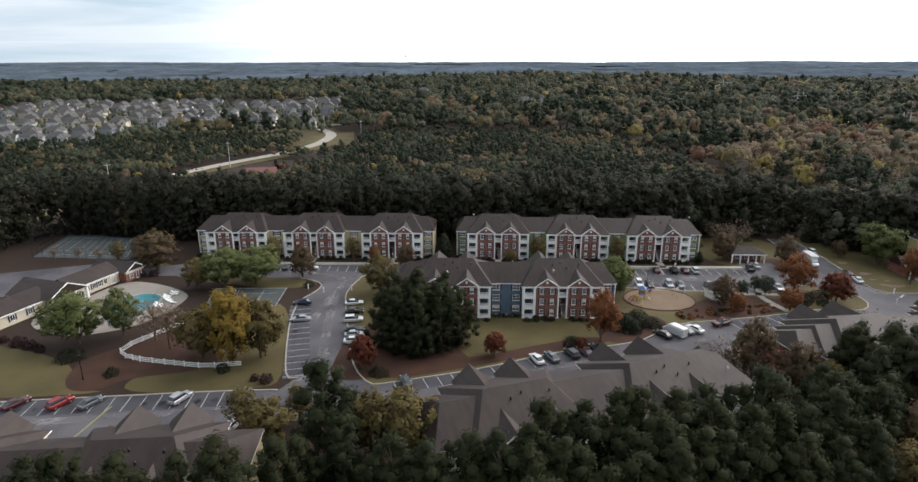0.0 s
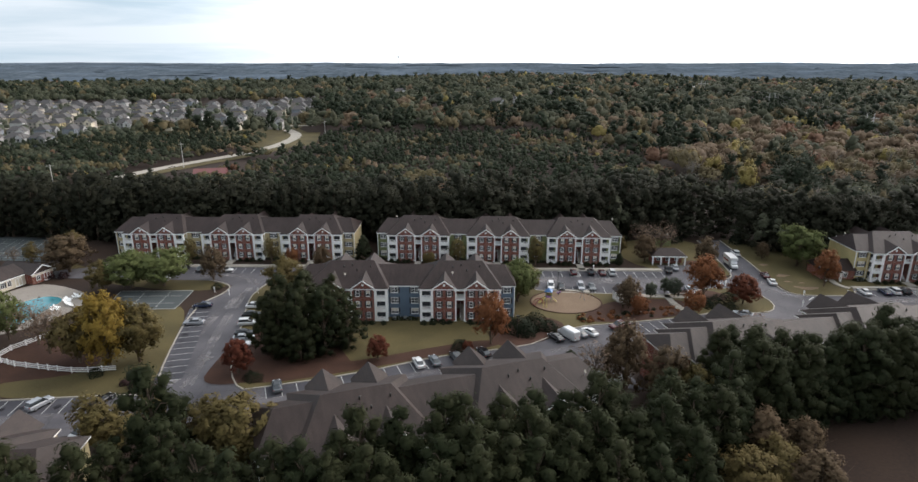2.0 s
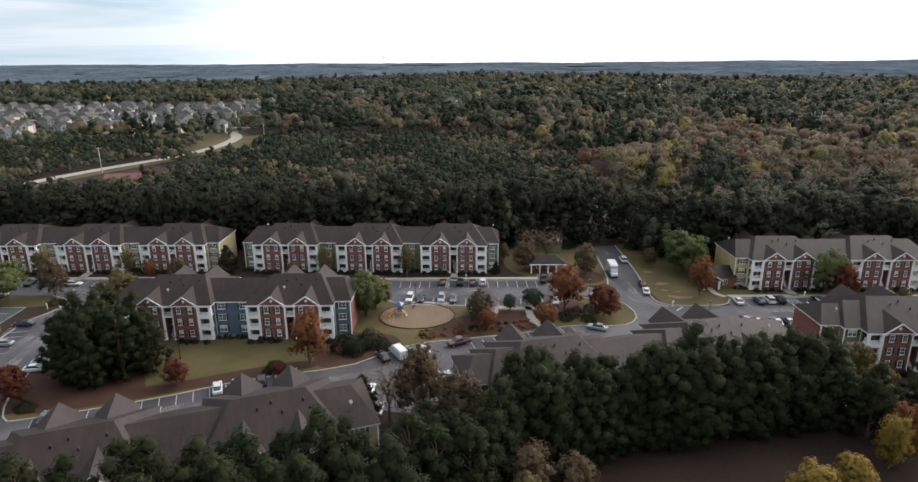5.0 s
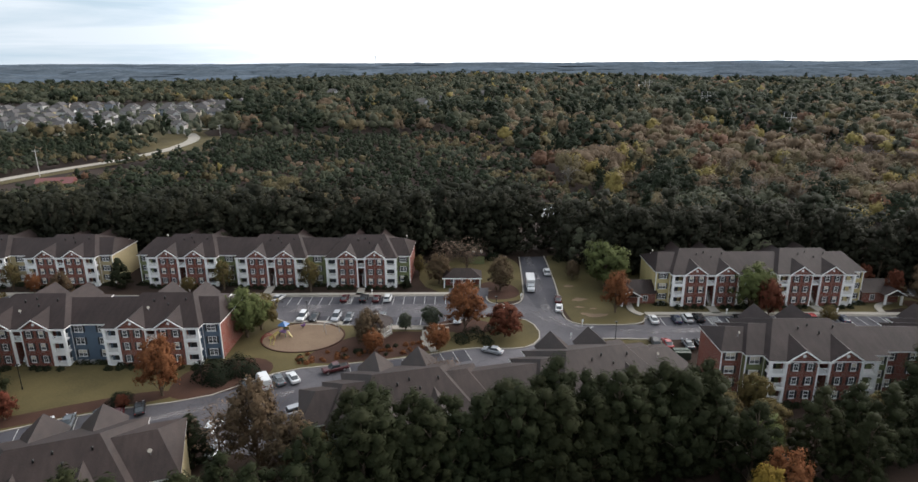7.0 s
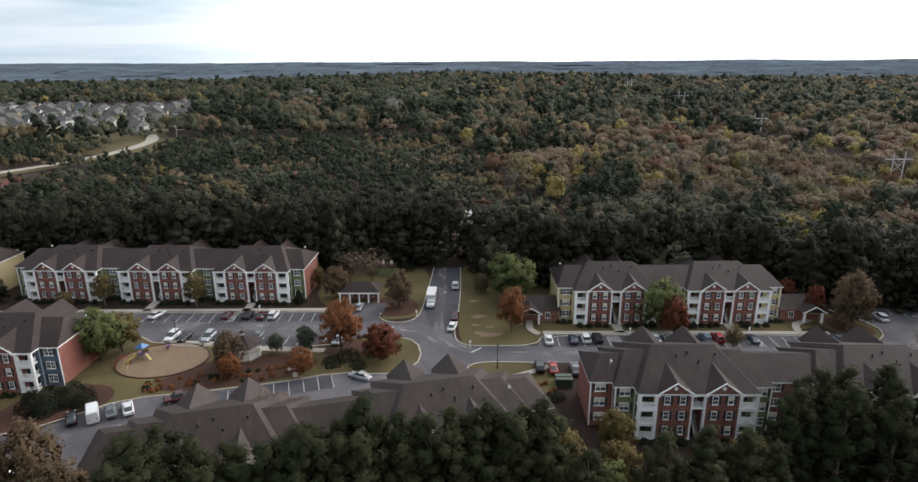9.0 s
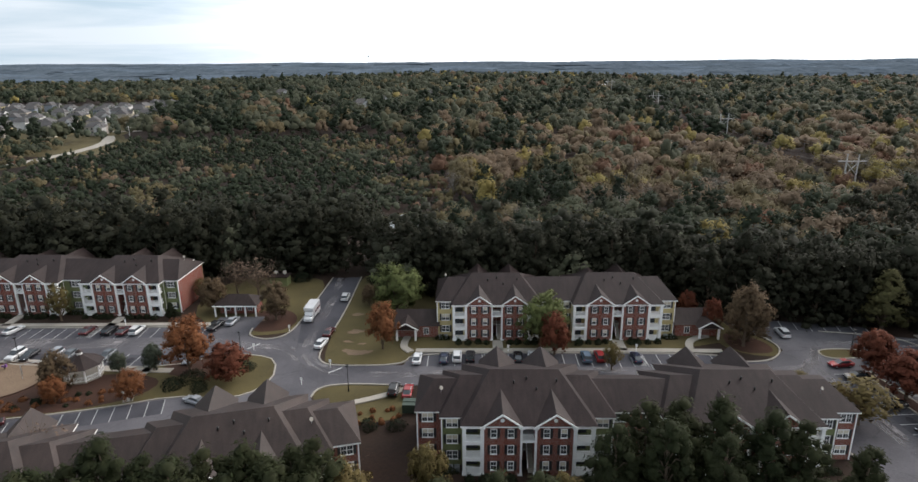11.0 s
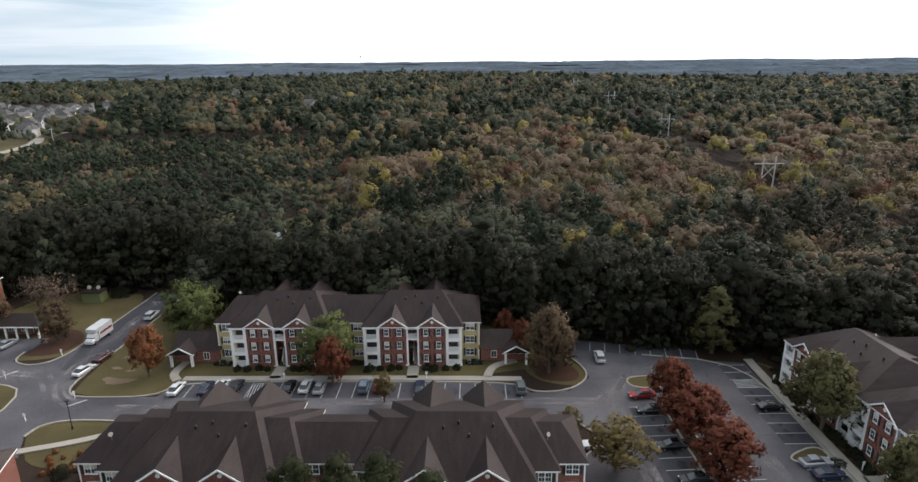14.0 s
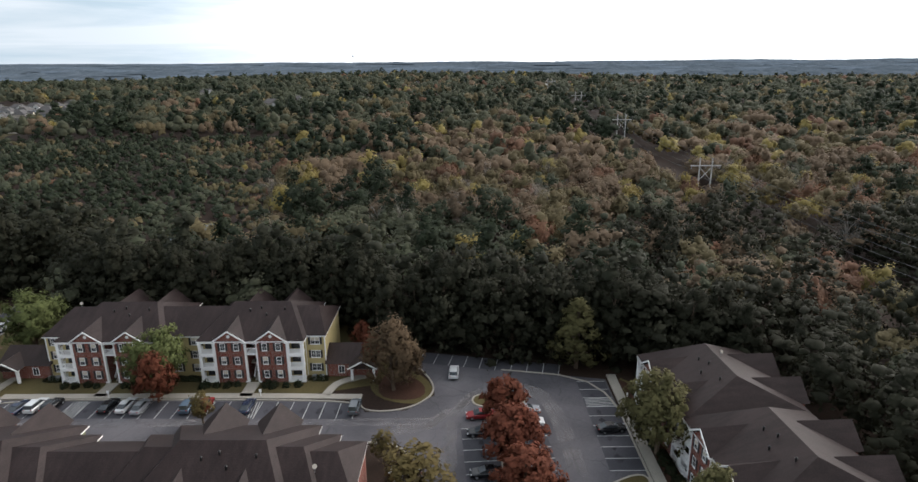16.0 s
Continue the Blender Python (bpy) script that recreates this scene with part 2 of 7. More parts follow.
def add_courses(m, pitch, depth):
    """Thin shadow lines of shingle courses put into the colour, by height."""
    n, l = m.node_tree.nodes, m.node_tree.links
    bsdf = n["Principled BSDF"]
    tc, wave = n.new("ShaderNodeTexCoord"), n.new("ShaderNodeTexWave")
    wave.bands_direction, wave.wave_profile = "Z", "SAW"
    wave.inputs["Scale"].default_value = 1.0 / pitch / 3.1416
    wave.inputs["Distortion"].default_value, wave.inputs["Detail"].default_value, wave.inputs["Detail Scale"].default_value = 1.2, 3.0, 0.6
    l.new(tc.outputs["Object"], wave.inputs["Vector"])
    runs = n.new("ShaderNodeTexNoise")
    runs.inputs["Scale"].default_value, runs.inputs["Detail"].default_value = 0.5, 6.0
    mp = n.new("ShaderNodeMapping")
    mp.inputs["Scale"].default_value = (3.0, 0.6, 0.6)
    l.new(tc.outputs["Object"], mp.inputs["Vector"])
    l.new(mp.outputs["Vector"], runs.inputs["Vector"])
    both = n.new("ShaderNodeMath")
    both.operation = "MULTIPLY_ADD"
    both.inputs[1].default_value = 0.25
    l.new(wave.outputs["Fac"], both.inputs[0])
    l.new(runs.outputs["Fac"], both.inputs[2])
    shade = n.new("ShaderNodeMapRange")
    shade.inputs[1].default_value, shade.inputs[2].default_value, shade.inputs[3].default_value, shade.inputs[4].default_value = 0.35, 0.9, 1 - depth, 1 + depth
    l.new(both.outputs[0], shade.inputs[0])
    sc = n.new("ShaderNodeVectorMath")
    sc.operation = "SCALE"
    l.new(bsdf.inputs["Base Color"].links[0].from_socket, sc.inputs[0])
    l.new(shade.outputs[0], sc.inputs["Scale"])
    l.new(sc.outputs[0], bsdf.inputs["Base Color"])


CHARCOAL = material("charcoal_shingles", (0.0155, 0.0103, 0.0101), (0.036, 0.0252, 0.0238), scale=0.14, rough=0.5, bump=0.22, fine=45, stains=0.5, spec=0.1)
add_courses(CHARCOAL, 0.085, 0.26)
add_courses(SHINGLE, 0.085, 0.26)
add_courses(OLD_SHINGLE, 0.085, 0.3)
# distance haze is put into the base colours of far land and tree lines
HAZED_FAR_WOODS = material("haze_tinted_woods", (0.052, 0.069, 0.088), (0.125, 0.152, 0.183), scale=0.012, rough=1.0, fine=6, stains=0.5, spec=0.0, stretch=(1, 0.5, 1))
HAZED_FAR_TREES = material("haze_tinted_tree_lines", (0.045, 0.059, 0.072), (0.105, 0.125, 0.147), scale=0.01, rough=1.0, fine=8, stains=0.5, spec=0.0)
HOUSE_ROOF = material("house_shingles", (0.05, 0.046, 0.045), (0.1, 0.092, 0.09), scale=0.1, rough=0.75, bump=0.3, fine=20)
BRICK = brick_material("red_brick")
WHITE = material("white_trim_paint", (0.78, 0.77, 0.75), (0.86, 0.855, 0.845), scale=0.3, rough=0.55, fine=10)
TAN = siding_material("tan_siding", (0.42, 0.35, 0.2))
YELLOW = siding_material("yellow_siding", (0.5, 0.41, 0.2))
BLUE = siding_material("blue_siding", (0.1, 0.14, 0.19))
GREEN = siding_material("green_siding", (0.16, 0.18, 0.08))
CREAM = siding_material("cream_siding", (0.58, 0.52, 0.41))
GLASS = material("window_glass", (0.025, 0.03, 0.035), (0.06, 0.065, 0.07), scale=0.6, rough=0.08, spec=0.6)
SHUTTER = plain("black_shutter", (0.02, 0.02, 0.022), 0.5)
DARK = plain("dark_recess", (0.05, 0.045, 0.042), 0.9)
BARK = material("bark", (0.07, 0.05, 0.035), (0.15, 0.11, 0.08), scale=1.5, rough=0.95, bump=0.8, fine=8, stretch=(1, 1, 0.2))
GREY_WOOD = material("weathered_pole", (0.4, 0.38, 0.36), (0.55, 0.53, 0.51), scale=1.0, rough=0.9, fine=10, stretch=(1, 1, 0.2))
WIRE = plain("dull_wire", (0.09, 0.09, 0.095), 0.6, 0.3)
BLACK_METAL = plain("black_metal", (0.02, 0.02, 0.02), 0.4, 0.6)
GREY_METAL = plain("galvanised_metal", (0.35, 0.36, 0.37), 0.45, 0.7)
RUBBER = plain("tyre_rubber", (0.02, 0.02, 0.02), 0.9)
RIM = plain("wheel_rim", (0.45, 0.45, 0.46), 0.35, 0.8)
LAMP_WHITE = plain("headlight_lens", (0.7, 0.7, 0.72), 0.15)
LAMP_RED = plain("tail_light_lens", (0.3, 0.02, 0.02), 0.2)
PINE = leaf_material("pine_needles", (0.0115, 0.0168, 0.0078), (0.031, 0.0435, 0.0165), (0.036, 0.036, 0.0145))
OAK = leaf_material("green_leaves", (0.036, 0.05, 0.034), (0.084, 0.1, 0.066), (0.098, 0.1, 0.07))
LIME = leaf_material("light_green_leaves", (0.0663, 0.0819, 0.0281), (0.148, 0.164, 0.0624), (0.133, 0.148, 0.0546))
OLIVE = leaf_material("fading_olive_leaves", (0.072, 0.058, 0.021), (0.155, 0.123, 0.043), (0.128, 0.094, 0.039))
GOLD = leaf_material("golden_leaves", (0.16, 0.102, 0.018), (0.33, 0.215, 0.03), (0.22, 0.15, 0.037))
RUST = leaf_material("rust_leaves", (0.13, 0.047, 0.021), (0.265, 0.103, 0.036), (0.2, 0.088, 0.04))
CRIMSON = leaf_material("crimson_leaves", (0.088, 0.025, 0.017), (0.18, 0.05, 0.03), (0.15, 0.055, 0.03))
BROWN = leaf_material("brown_leaves", (0.112, 0.081, 0.062), (0.225, 0.166, 0.128), (0.175, 0.118, 0.08))
SHRUB = leaf_material("shrub_leaves", (0.014, 0.0195, 0.0101), (0.0374, 0.0468, 0.0218), (0.0281, 0.0312, 0.0156))
PURPLE = leaf_material("purple_shrub_leaves", (0.0273, 0.014, 0.0156), (0.0585, 0.0312, 0.0328), (0.0429, 0.0234, 0.0234))
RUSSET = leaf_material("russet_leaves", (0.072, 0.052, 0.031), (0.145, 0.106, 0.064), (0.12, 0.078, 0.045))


# cooler and paler than the near needles: haze over the woods put into colour
HAZED_PINE = leaf_material("hazed_pine_needles", (0.0165, 0.0232, 0.0137), (0.032, 0.043, 0.0236), (0.0318, 0.039, 0.0218))
WOOD_OAK = leaf_material("woodland_green_leaves", (0.039, 0.0455, 0.029), (0.067, 0.077, 0.047), (0.077, 0.076, 0.046))
WOOD_OLIVE = leaf_material("woodland_olive_leaves", (0.082, 0.07, 0.036), (0.142, 0.119, 0.059), (0.13, 0.1, 0.054))
WOOD_BROWN = leaf_material("woodland_brown_leaves", (0.106, 0.077, 0.051), (0.168, 0.121, 0.079), (0.15, 0.103, 0.064))


WOOD_RUST = leaf_material("woodland_rust_leaves", (0.1, 0.052, 0.032), (0.175, 0.086, 0.05), (0.145, 0.085, 0.055))
BELT_PINE = leaf_material("old_pine_needles", (0.0165, 0.0178, 0.0112), (0.03, 0.0322, 0.0192), (0.0305, 0.0295, 0.0175))
CONE_LEAF = leaf_material("olive_green_leaves", (0.062, 0.06, 0.026), (0.125, 0.115, 0.048), (0.11, 0.098, 0.042))


def worn_coat(name, colour, cover):
    """A thin broken coat over a surface: noise decides where it is left."""
    m = plain(name, colour, 0.9, 0.0, 0.2)
    n, l = m.node_tree.nodes, m.node_tree.links
    tc, tex, span = n.new("ShaderNodeTexCoord"), n.new("ShaderNodeTexNoise"), n.new("ShaderNodeMapRange")
    tex.inputs["Scale"].default_value, tex.inputs["Detail"].default_value, tex.inputs["Roughness"].default_value = 0.16, 7.0, 0.62
    l.new(tc.outputs["Object"], tex.inputs["Vector"])
    span.inputs[1].default_value, span.inputs[2].default_value, span.inputs[3].default_value, span.inputs[4].default_value = 0.42, 0.68, 0.0, cover
    l.new(tex.outputs["Fac"], span.inputs[0])
    l.new(span.outputs[0], n["Principled BSDF"].inputs["Alpha"])
    return m


DUST = worn_coat("pale_road_dust", (0.27, 0.25, 0.25), 0.75)
OIL = worn_coat("dark_oil_stain", (0.015, 0.015, 0.016), 0.75)
YELLOWING = leaf_material("yellowing_leaves", (0.14, 0.117, 0.042), (0.28, 0.235, 0.08), (0.25, 0.185, 0.06))

# ---- builders ----
class Shape:
    """Collects vertices and faces for one mesh."""

    def __init__(self):
        self.v, self.f = [], []

    def add(self, verts, faces):
        k = len(self.v)
        self.v += [tuple(p) for p in verts]
        self.f += [tuple(i + k for i in f) for f in faces]
        return self

    def box(self, x0, x1, y0, y1, z0, z1):
        return self.add([(x, y, z) for z in (z0, z1) for y in (y0, y1) for x in (x0, x1)],
                        [(0, 2, 3, 1), (4, 5, 7, 6), (0, 1, 5, 4), (2, 6, 7, 3), (0, 4, 6, 2), (1, 3, 7, 5)])

    def beam(self, a, b, w, h=None):
        """A bar from a to b, w wide and h high."""
        a, b, h = Vector(a), Vector(b), h or w
        d = (b - a).normalized()
        side = d.cross(Vector((0, 0, 1)))
        side = side.normalized() if side.length > 1e-4 else Vector((1, 0, 0))
        up = side.cross(d)
        ring = [side * sx * w / 2 + up * sy * h / 2 for sx, sy in ((-1, -1), (1, -1), (1, 1), (-1, 1))]
        return self.add([a + r for r in ring] + [b + r for r in ring],
                        [(3, 2, 1, 0), (4, 5, 6, 7), (0, 1, 5, 4), (1, 2, 6, 5), (2, 3, 7, 6), (3, 0, 4, 7)])

    def tube(self, a, b, r0, r1=None, n=8):
        a, b, r1 = Vector(a), Vector(b), r0 if r1 is None else r1
        d = (b - a).normalized()
        side = d.cross(Vector((0, 0, 1)))
        side = side.normalized() if side.length > 1e-4 else Vector((1, 0, 0))
        up = side.cross(d)
        vs = [p + (side * math.cos(2 * math.pi * i / n) + up * math.sin(2 * math.pi * i / n)) * r for p, r in ((a, r0), (b, r1)) for i in range(n)]
        return self.add(vs, [(i, (i + 1) % n, n + (i + 1) % n, n + i) for i in range(n)] + [tuple(range(n - 1, -1, -1)), tuple(range(n, 2 * n))])

    def prism(self, outline, z0, z1):
        n = len(outline)
        return self.add([(x, y, z0) for x, y in outline] + [(x, y, z1) for x, y in outline],
                        [(i, (i + 1) % n, n + (i + 1) % n, n + i) for i in range(n)] + [tuple(range(n - 1, -1, -1)), tuple(range(n, 2 * n))])

    def mesh(self, name):
        me = bpy.data.meshes.new(name)
        me.from_pydata(self.v, [], self.f)
        me.update()
        return me


def as_mesh(name, shape, mat):
    me = shape.mesh(name) if isinstance(shape, Shape) else shape
    if mat is not None and not me.materials:
        me.materials.append(mat)
    return me


def thing(name, label, category, m=None, group="", kind=""):
    ob = new(name)
    ob.empty_display_size = 0.2
    if m is not None:
        ob.matrix_basis = m
    return tagged(ob, label, category, group, kind)


def part(name, shape, mat, parent, label="", m=None):
    """A mesh under its thing; the slats of a railing are too fine to count."""
    ob = new(name, as_mesh(name, shape, mat))
    ob.parent = parent
    if m is not None:
        ob.matrix_basis = m
    return tagged(ob, label, kind="stuff" if name == "railing" else "")


def single(name, shape, mat, label, category, m=None, group="", kind=""):
    ob = new(name, as_mesh(name, shape, mat))
    if m is not None:
        ob.matrix_basis = m
    return tagged(ob, label, category, group, kind)


def smooth_line(points, rounds=2, closed=False):
    """Cuts the corners of a line."""
    pts = [Vector((p[0], p[1])) for p in points]
    for _ in range(rounds):
        out = []
        n = len(pts)
        for i in range(n if closed else n - 1):
            a, b = pts[i], pts[(i + 1) % n]
            out += [a * 0.75 + b * 0.25, a * 0.25 + b * 0.75]
        pts = out if closed else [pts[0]] + out[1:-1] + [pts[-1]]
    return [(p.x, p.y) for p in pts]


def strip(shape, line, width, z0, z1, closed=False):
    """A band of the given width along a line, from z0 up to z1."""
    pts = [Vector((p[0], p[1])) for p in line]
    n = len(pts)
    left, right = [], []
    for i in range(n):
        a = pts[i - 1] if i or closed else pts[i]
        b = pts[(i + 1) % n] if i < n - 1 or closed else pts[i]
        d = (b - a).normalized()
        side = Vector((-d.y, d.x)) * width / 2
        left.append(pts[i] + side)
        right.append(pts[i] - side)
    vs, fs = [], []
    for i in range(n):
        for p, z in ((left[i], z0), (left[i], z1), (right[i], z1), (right[i], z0)):
            vs.append((p.x, p.y, z))
    for i in range(n if closed else n - 1):
        a, b = 4 * i, 4 * ((i + 1) % n)
        for k in range(3):
            fs.append((a + k, a + k + 1, b + k + 1, b + k))
    if not closed:
        fs += [(3, 2, 1, 0), (4 * n - 4, 4 * n - 3, 4 * n - 2, 4 * n - 1)]
    return shape.add(vs, fs)


def sheet(outline, z):
    return Shape().add([(x, y, z) for x, y in outline], [tuple(range(len(outline)))])


def spline_value(x, knots):
    xs, ys = zip(*knots)
    return np.interp(x, xs, ys)


def terrain(x, y):
    """Height of the open land: level round the flats, a wooded hill behind, a rising plain far off."""
    x, y = np.asarray(x, float), np.asarray(y, float)
    rise = spline_value(y, ((215, 0), (290, -2), (400, 1), (500, 5), (620, 10), (800, 15), (950, 21), (1100, 24), (1400, 4), (1900, -2), (2600, 6), (3600, 22), (4700, 43)))
    lateral = 0.5 + 0.5 * np.exp(-(((x - 170) / 380) ** 2))
    near = np.clip((1500 - y) / 300, 0, 1)
    return np.where(y < 215, 0.0, rise * (near * lateral + 1 - near))

# ---- ground and paving ----
def ground_sheet():
    xs = np.unique(np.concatenate([np.linspace(-4800, -700, 50), np.linspace(-700, 900, 65), np.linspace(900, 4800, 50)]))
    ys = np.unique(np.concatenate([np.linspace(-1200, 200, 12), np.linspace(200, 1500, 66), np.linspace(1500, 4700, 70)]))
    gx, gy = np.meshgrid(xs, ys)
    gz = terrain(gx, gy)
    far = np.clip((gy - 1400) / 800, 0, 1)
    gz = gz + far * np.array([[(noise.noise((x / 600, y / 300, 3.0)) * 9 + noise.noise((x / 90, y / 60, 5.0)) * 4) for x in xs] for y in ys])
    s = Shape()
    s.v = list(zip(gx.ravel().tolist(), gy.ravel().tolist(), gz.ravel().tolist()))
    w = len(xs)
    s.f = [(j * w + i, j * w + i + 1, (j + 1) * w + i + 1, (j + 1) * w + i) for j in range(len(ys) - 1) for i in range(w - 1)]
    return s


ground = single("ground", ground_sheet(), GROUND, "rolling land of brown soil, straw and rough grass", "ground", kind="structure")
# land beyond 1250 m takes the blue base colour that stands for haze
ground.data.materials.append(HAZED_FAR_WOODS)
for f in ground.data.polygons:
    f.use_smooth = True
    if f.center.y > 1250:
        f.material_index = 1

# lawns round the flats
LAWNS = [
    [(-140, 96), (-140, 132), (-100, 128), (-76, 118), (-72, 107.5), (-60, 105), (-140, 101)],
    [(-60, 104.6), (-34, 105.5), (-30.5, 110), (-38.3, 148), (-46, 150), (-60, 141), (-50, 120), (-62, 111)],
    [(-92, 188), (-80, 170), (-40, 158), (-32, 166), (-40, 172), (-78, 178)],
    [(-16, 108), (14, 116), (26, 120.5), (46, 126), (52, 133), (44, 139), (4, 141), (-22, 141), (-22, 118)],
    [(40, 140), (52, 134), (64, 136), (84, 139), (100, 141), (110, 140), (112, 146), (110, 154), (100, 156), (90, 150), (50, 154), (44, 165), (40, 165)],
    [(84, 172.5), (112, 172.5), (112.5, 205), (84, 205)],
    [(98, 166), (110.5, 166.5), (112.8, 172), (115, 203), (104, 203), (104, 178)],
    [(119.5, 154), (123, 151), (136, 150.5), (210, 153), (212, 168), (206, 182), (126, 205), (123.4, 203)],
    [(120.5, 139.5), (122, 142.3), (128, 143.2), (137, 141.8), (138, 137.5), (138, 130), (126, 130), (122, 136)],
    [(205, 152), (213, 148), (217, 150.5), (216.5, 156), (212, 162), (205, 164)],
    [(249, 100), (256, 100), (256, 150), (249.5, 158)],
]
for k, outline in enumerate(LAWNS):
    single("lawn", sheet(smooth_line(outline, 2, True), 0.03 + 0.003 * k), LAWN, "dormant olive brown lawn grass", "lawn", kind="structure")

BEDS = [
    [(-76, 118), (-71, 124), (-58, 140), (-44, 118), (-50, 113), (-62, 111), (-66, 105.5), (-73, 107)],
    [(-22, 108), (-10, 109.5), (8, 114), (4, 122), (-2, 134), (-20, 136), (-22, 118)],
    [(40, 122), (50, 126), (56, 134), (50, 140), (38, 136), (36, 126)],
    [(62, 134), (86, 138), (92, 146), (84, 150), (70, 149), (60, 140)],
    [(100, 168), (110, 168), (111.5, 176), (106, 182), (100, 180)],
    [(206, 151), (215, 149.5), (215.5, 156), (208, 162)],
    [(248.5, 118), (254, 118), (254, 152), (249.5, 156)],
    [(90, 148.5), (99, 147), (103, 151), (98, 156), (88, 155)],
    [(-17, 114), (-14.5, 109.5), (-8, 108.6), (10, 114), (28, 120.6), (40, 124), (36, 127), (24, 123.4), (10, 118), (0, 116), (-4, 122), (-1, 131), (-8, 134), (-16, 130)],
]
for k, outline in enumerate(BEDS):
    single("mulch_bed", sheet(smooth_line(outline, 2, True), (0.212 if k in (1, 2, 3, 7, 8) else 0.075) + 0.002 * k), STRAW, "reddish brown pine straw mulch bed", "mulch bed", kind="structure")

# drives and car parks
PAVED = [
    ("main_drive", [(-90, 178), (-78, 182.5), (-50, 180.3), (-8, 178.6), (45, 173.6), (92, 171.4), (92, 177), (103, 176.6), (101.7, 166), (106, 163.5), (110, 165), (112, 171), (115.4, 203),
                    (123.4, 203), (121.8, 176), (118.8, 156), (120.6, 151.3), (125, 150.3), (137, 149.8), (139, 155), (182, 152.1), (203.6, 150), (205, 146.5), (212, 146.6), (217, 151.2), (216.5, 157),
                    (212.5, 164.5), (230, 159.5), (249, 154.6), (247.2, 127), (245.5, 90), (206, 90), (208, 126), (214.4, 131), (211, 137), (205.6, 137.9), (137, 141.8),
                    (125.5, 143.2), (121.2, 141.8), (120.5, 138.6), (123, 133), (108, 131), (72, 127.5), (62, 118), (64, 104), (54, 106), (40, 112), (30, 112), (6, 103), (-18, 96), (-40, 92), (-90, 88),
                    (-90, 101.6), (-75.8, 102.9), (-38.9, 105.3), (-30.8, 105.2), (-28, 109.8), (-31, 109.4), (-38.1, 148.4), (-33, 158), (-33, 164), (-40, 168), (-62, 170), (-90, 172)]),
]
for name, outline in PAVED:
    single(name, sheet(outline, 0.11), ASPHALT, "worn grey asphalt drive and car park with pale patches", "asphalt", kind="structure")

# raised islands in the paving: kerb round grass
def island(outline, mat, label, rounds=2):
    line = smooth_line(outline, rounds, True)
    single("lawn_island", sheet(line, 0.2), mat, label, "lawn", kind="structure")
    kerb = Shape()
    strip(kerb, line, 0.3, 0.05, 0.26, True)
    single("kerb", kerb, CONCRETE, "pale concrete kerb round a planted island", "kerb", kind="structure")


island([(223.2, 148.6), (224.5, 151), (232, 150.5), (233.5, 149), (232, 146.8), (225, 146.4)], LAWN, "small grass island with a pale kerb")
island([(226.4, 141), (229.2, 141), (229.4, 92), (226.6, 92)], STRAW, "planted straw strip between parking rows", 1)
island([(240.6, 125.4), (246.9, 128), (246.9, 123.6), (241.4, 123.6)], LAWN, "small grass island with a pale kerb")
island([(-21.5, 172.5), (-25.2, 158), (-24.8, 150.5), (-19.4, 122), (-17.2, 113), (-13.5, 106.6), (-10.5, 107), (8, 112), (26, 119.5), (44, 123), (50, 127.5), (57, 133), (70, 134.8), (84, 137.2),
        (95, 140.6), (103, 139.3), (108.5, 140), (112, 145.4), (110.9, 153.6), (106.2, 156.3), (99, 157.2), (90, 152), (72, 153.6), (54, 155.4), (46, 162), (20, 167), (-10, 170)], LAWN, "dormant lawn round the flats inside its kerb", 1)

# kerbs along the outer edges
KERBS = [
    [(-90, 101.6), (-75.8, 102.9), (-38.9, 105.3), (-30.8, 105.2)],
    [(-28, 109.8), (-31, 109.4), (-38.1, 148.4), (-33, 158), (-33, 164), (-40, 168)],
    [(92, 171.4), (45, 173.6), (-8, 178.6), (-50, 180.3), (-78, 182.5)],
    [(101.7, 170), (101.7, 166), (106, 163.5), (110, 165), (112, 171), (115.4, 203)],
    [(123.4, 203), (121.8, 176), (118.8, 156), (120.6, 151.3), (125, 150.3), (137, 149.8), (139, 155), (182, 152.1), (203.6, 150), (205, 146.5), (212, 146.6), (217, 151.2), (216.5, 157), (212.5, 164.5)],
    [(230, 159.5), (249, 154.6), (247.2, 127), (245.5, 90)],
    [(206, 90), (208, 126), (214.4, 131), (211, 137), (205.6, 137.9)],
    [(137, 141.8), (125.5, 143.2), (121.2, 141.8), (120.5, 138.6)],
]
for line in KERBS:
    s = Shape()
    strip(s, smooth_line(line, 2), 0.3, 0.03, 0.27)
    single("kerb", s, CONCRETE, "pale concrete kerb along the drive", "kerb", kind="structure")


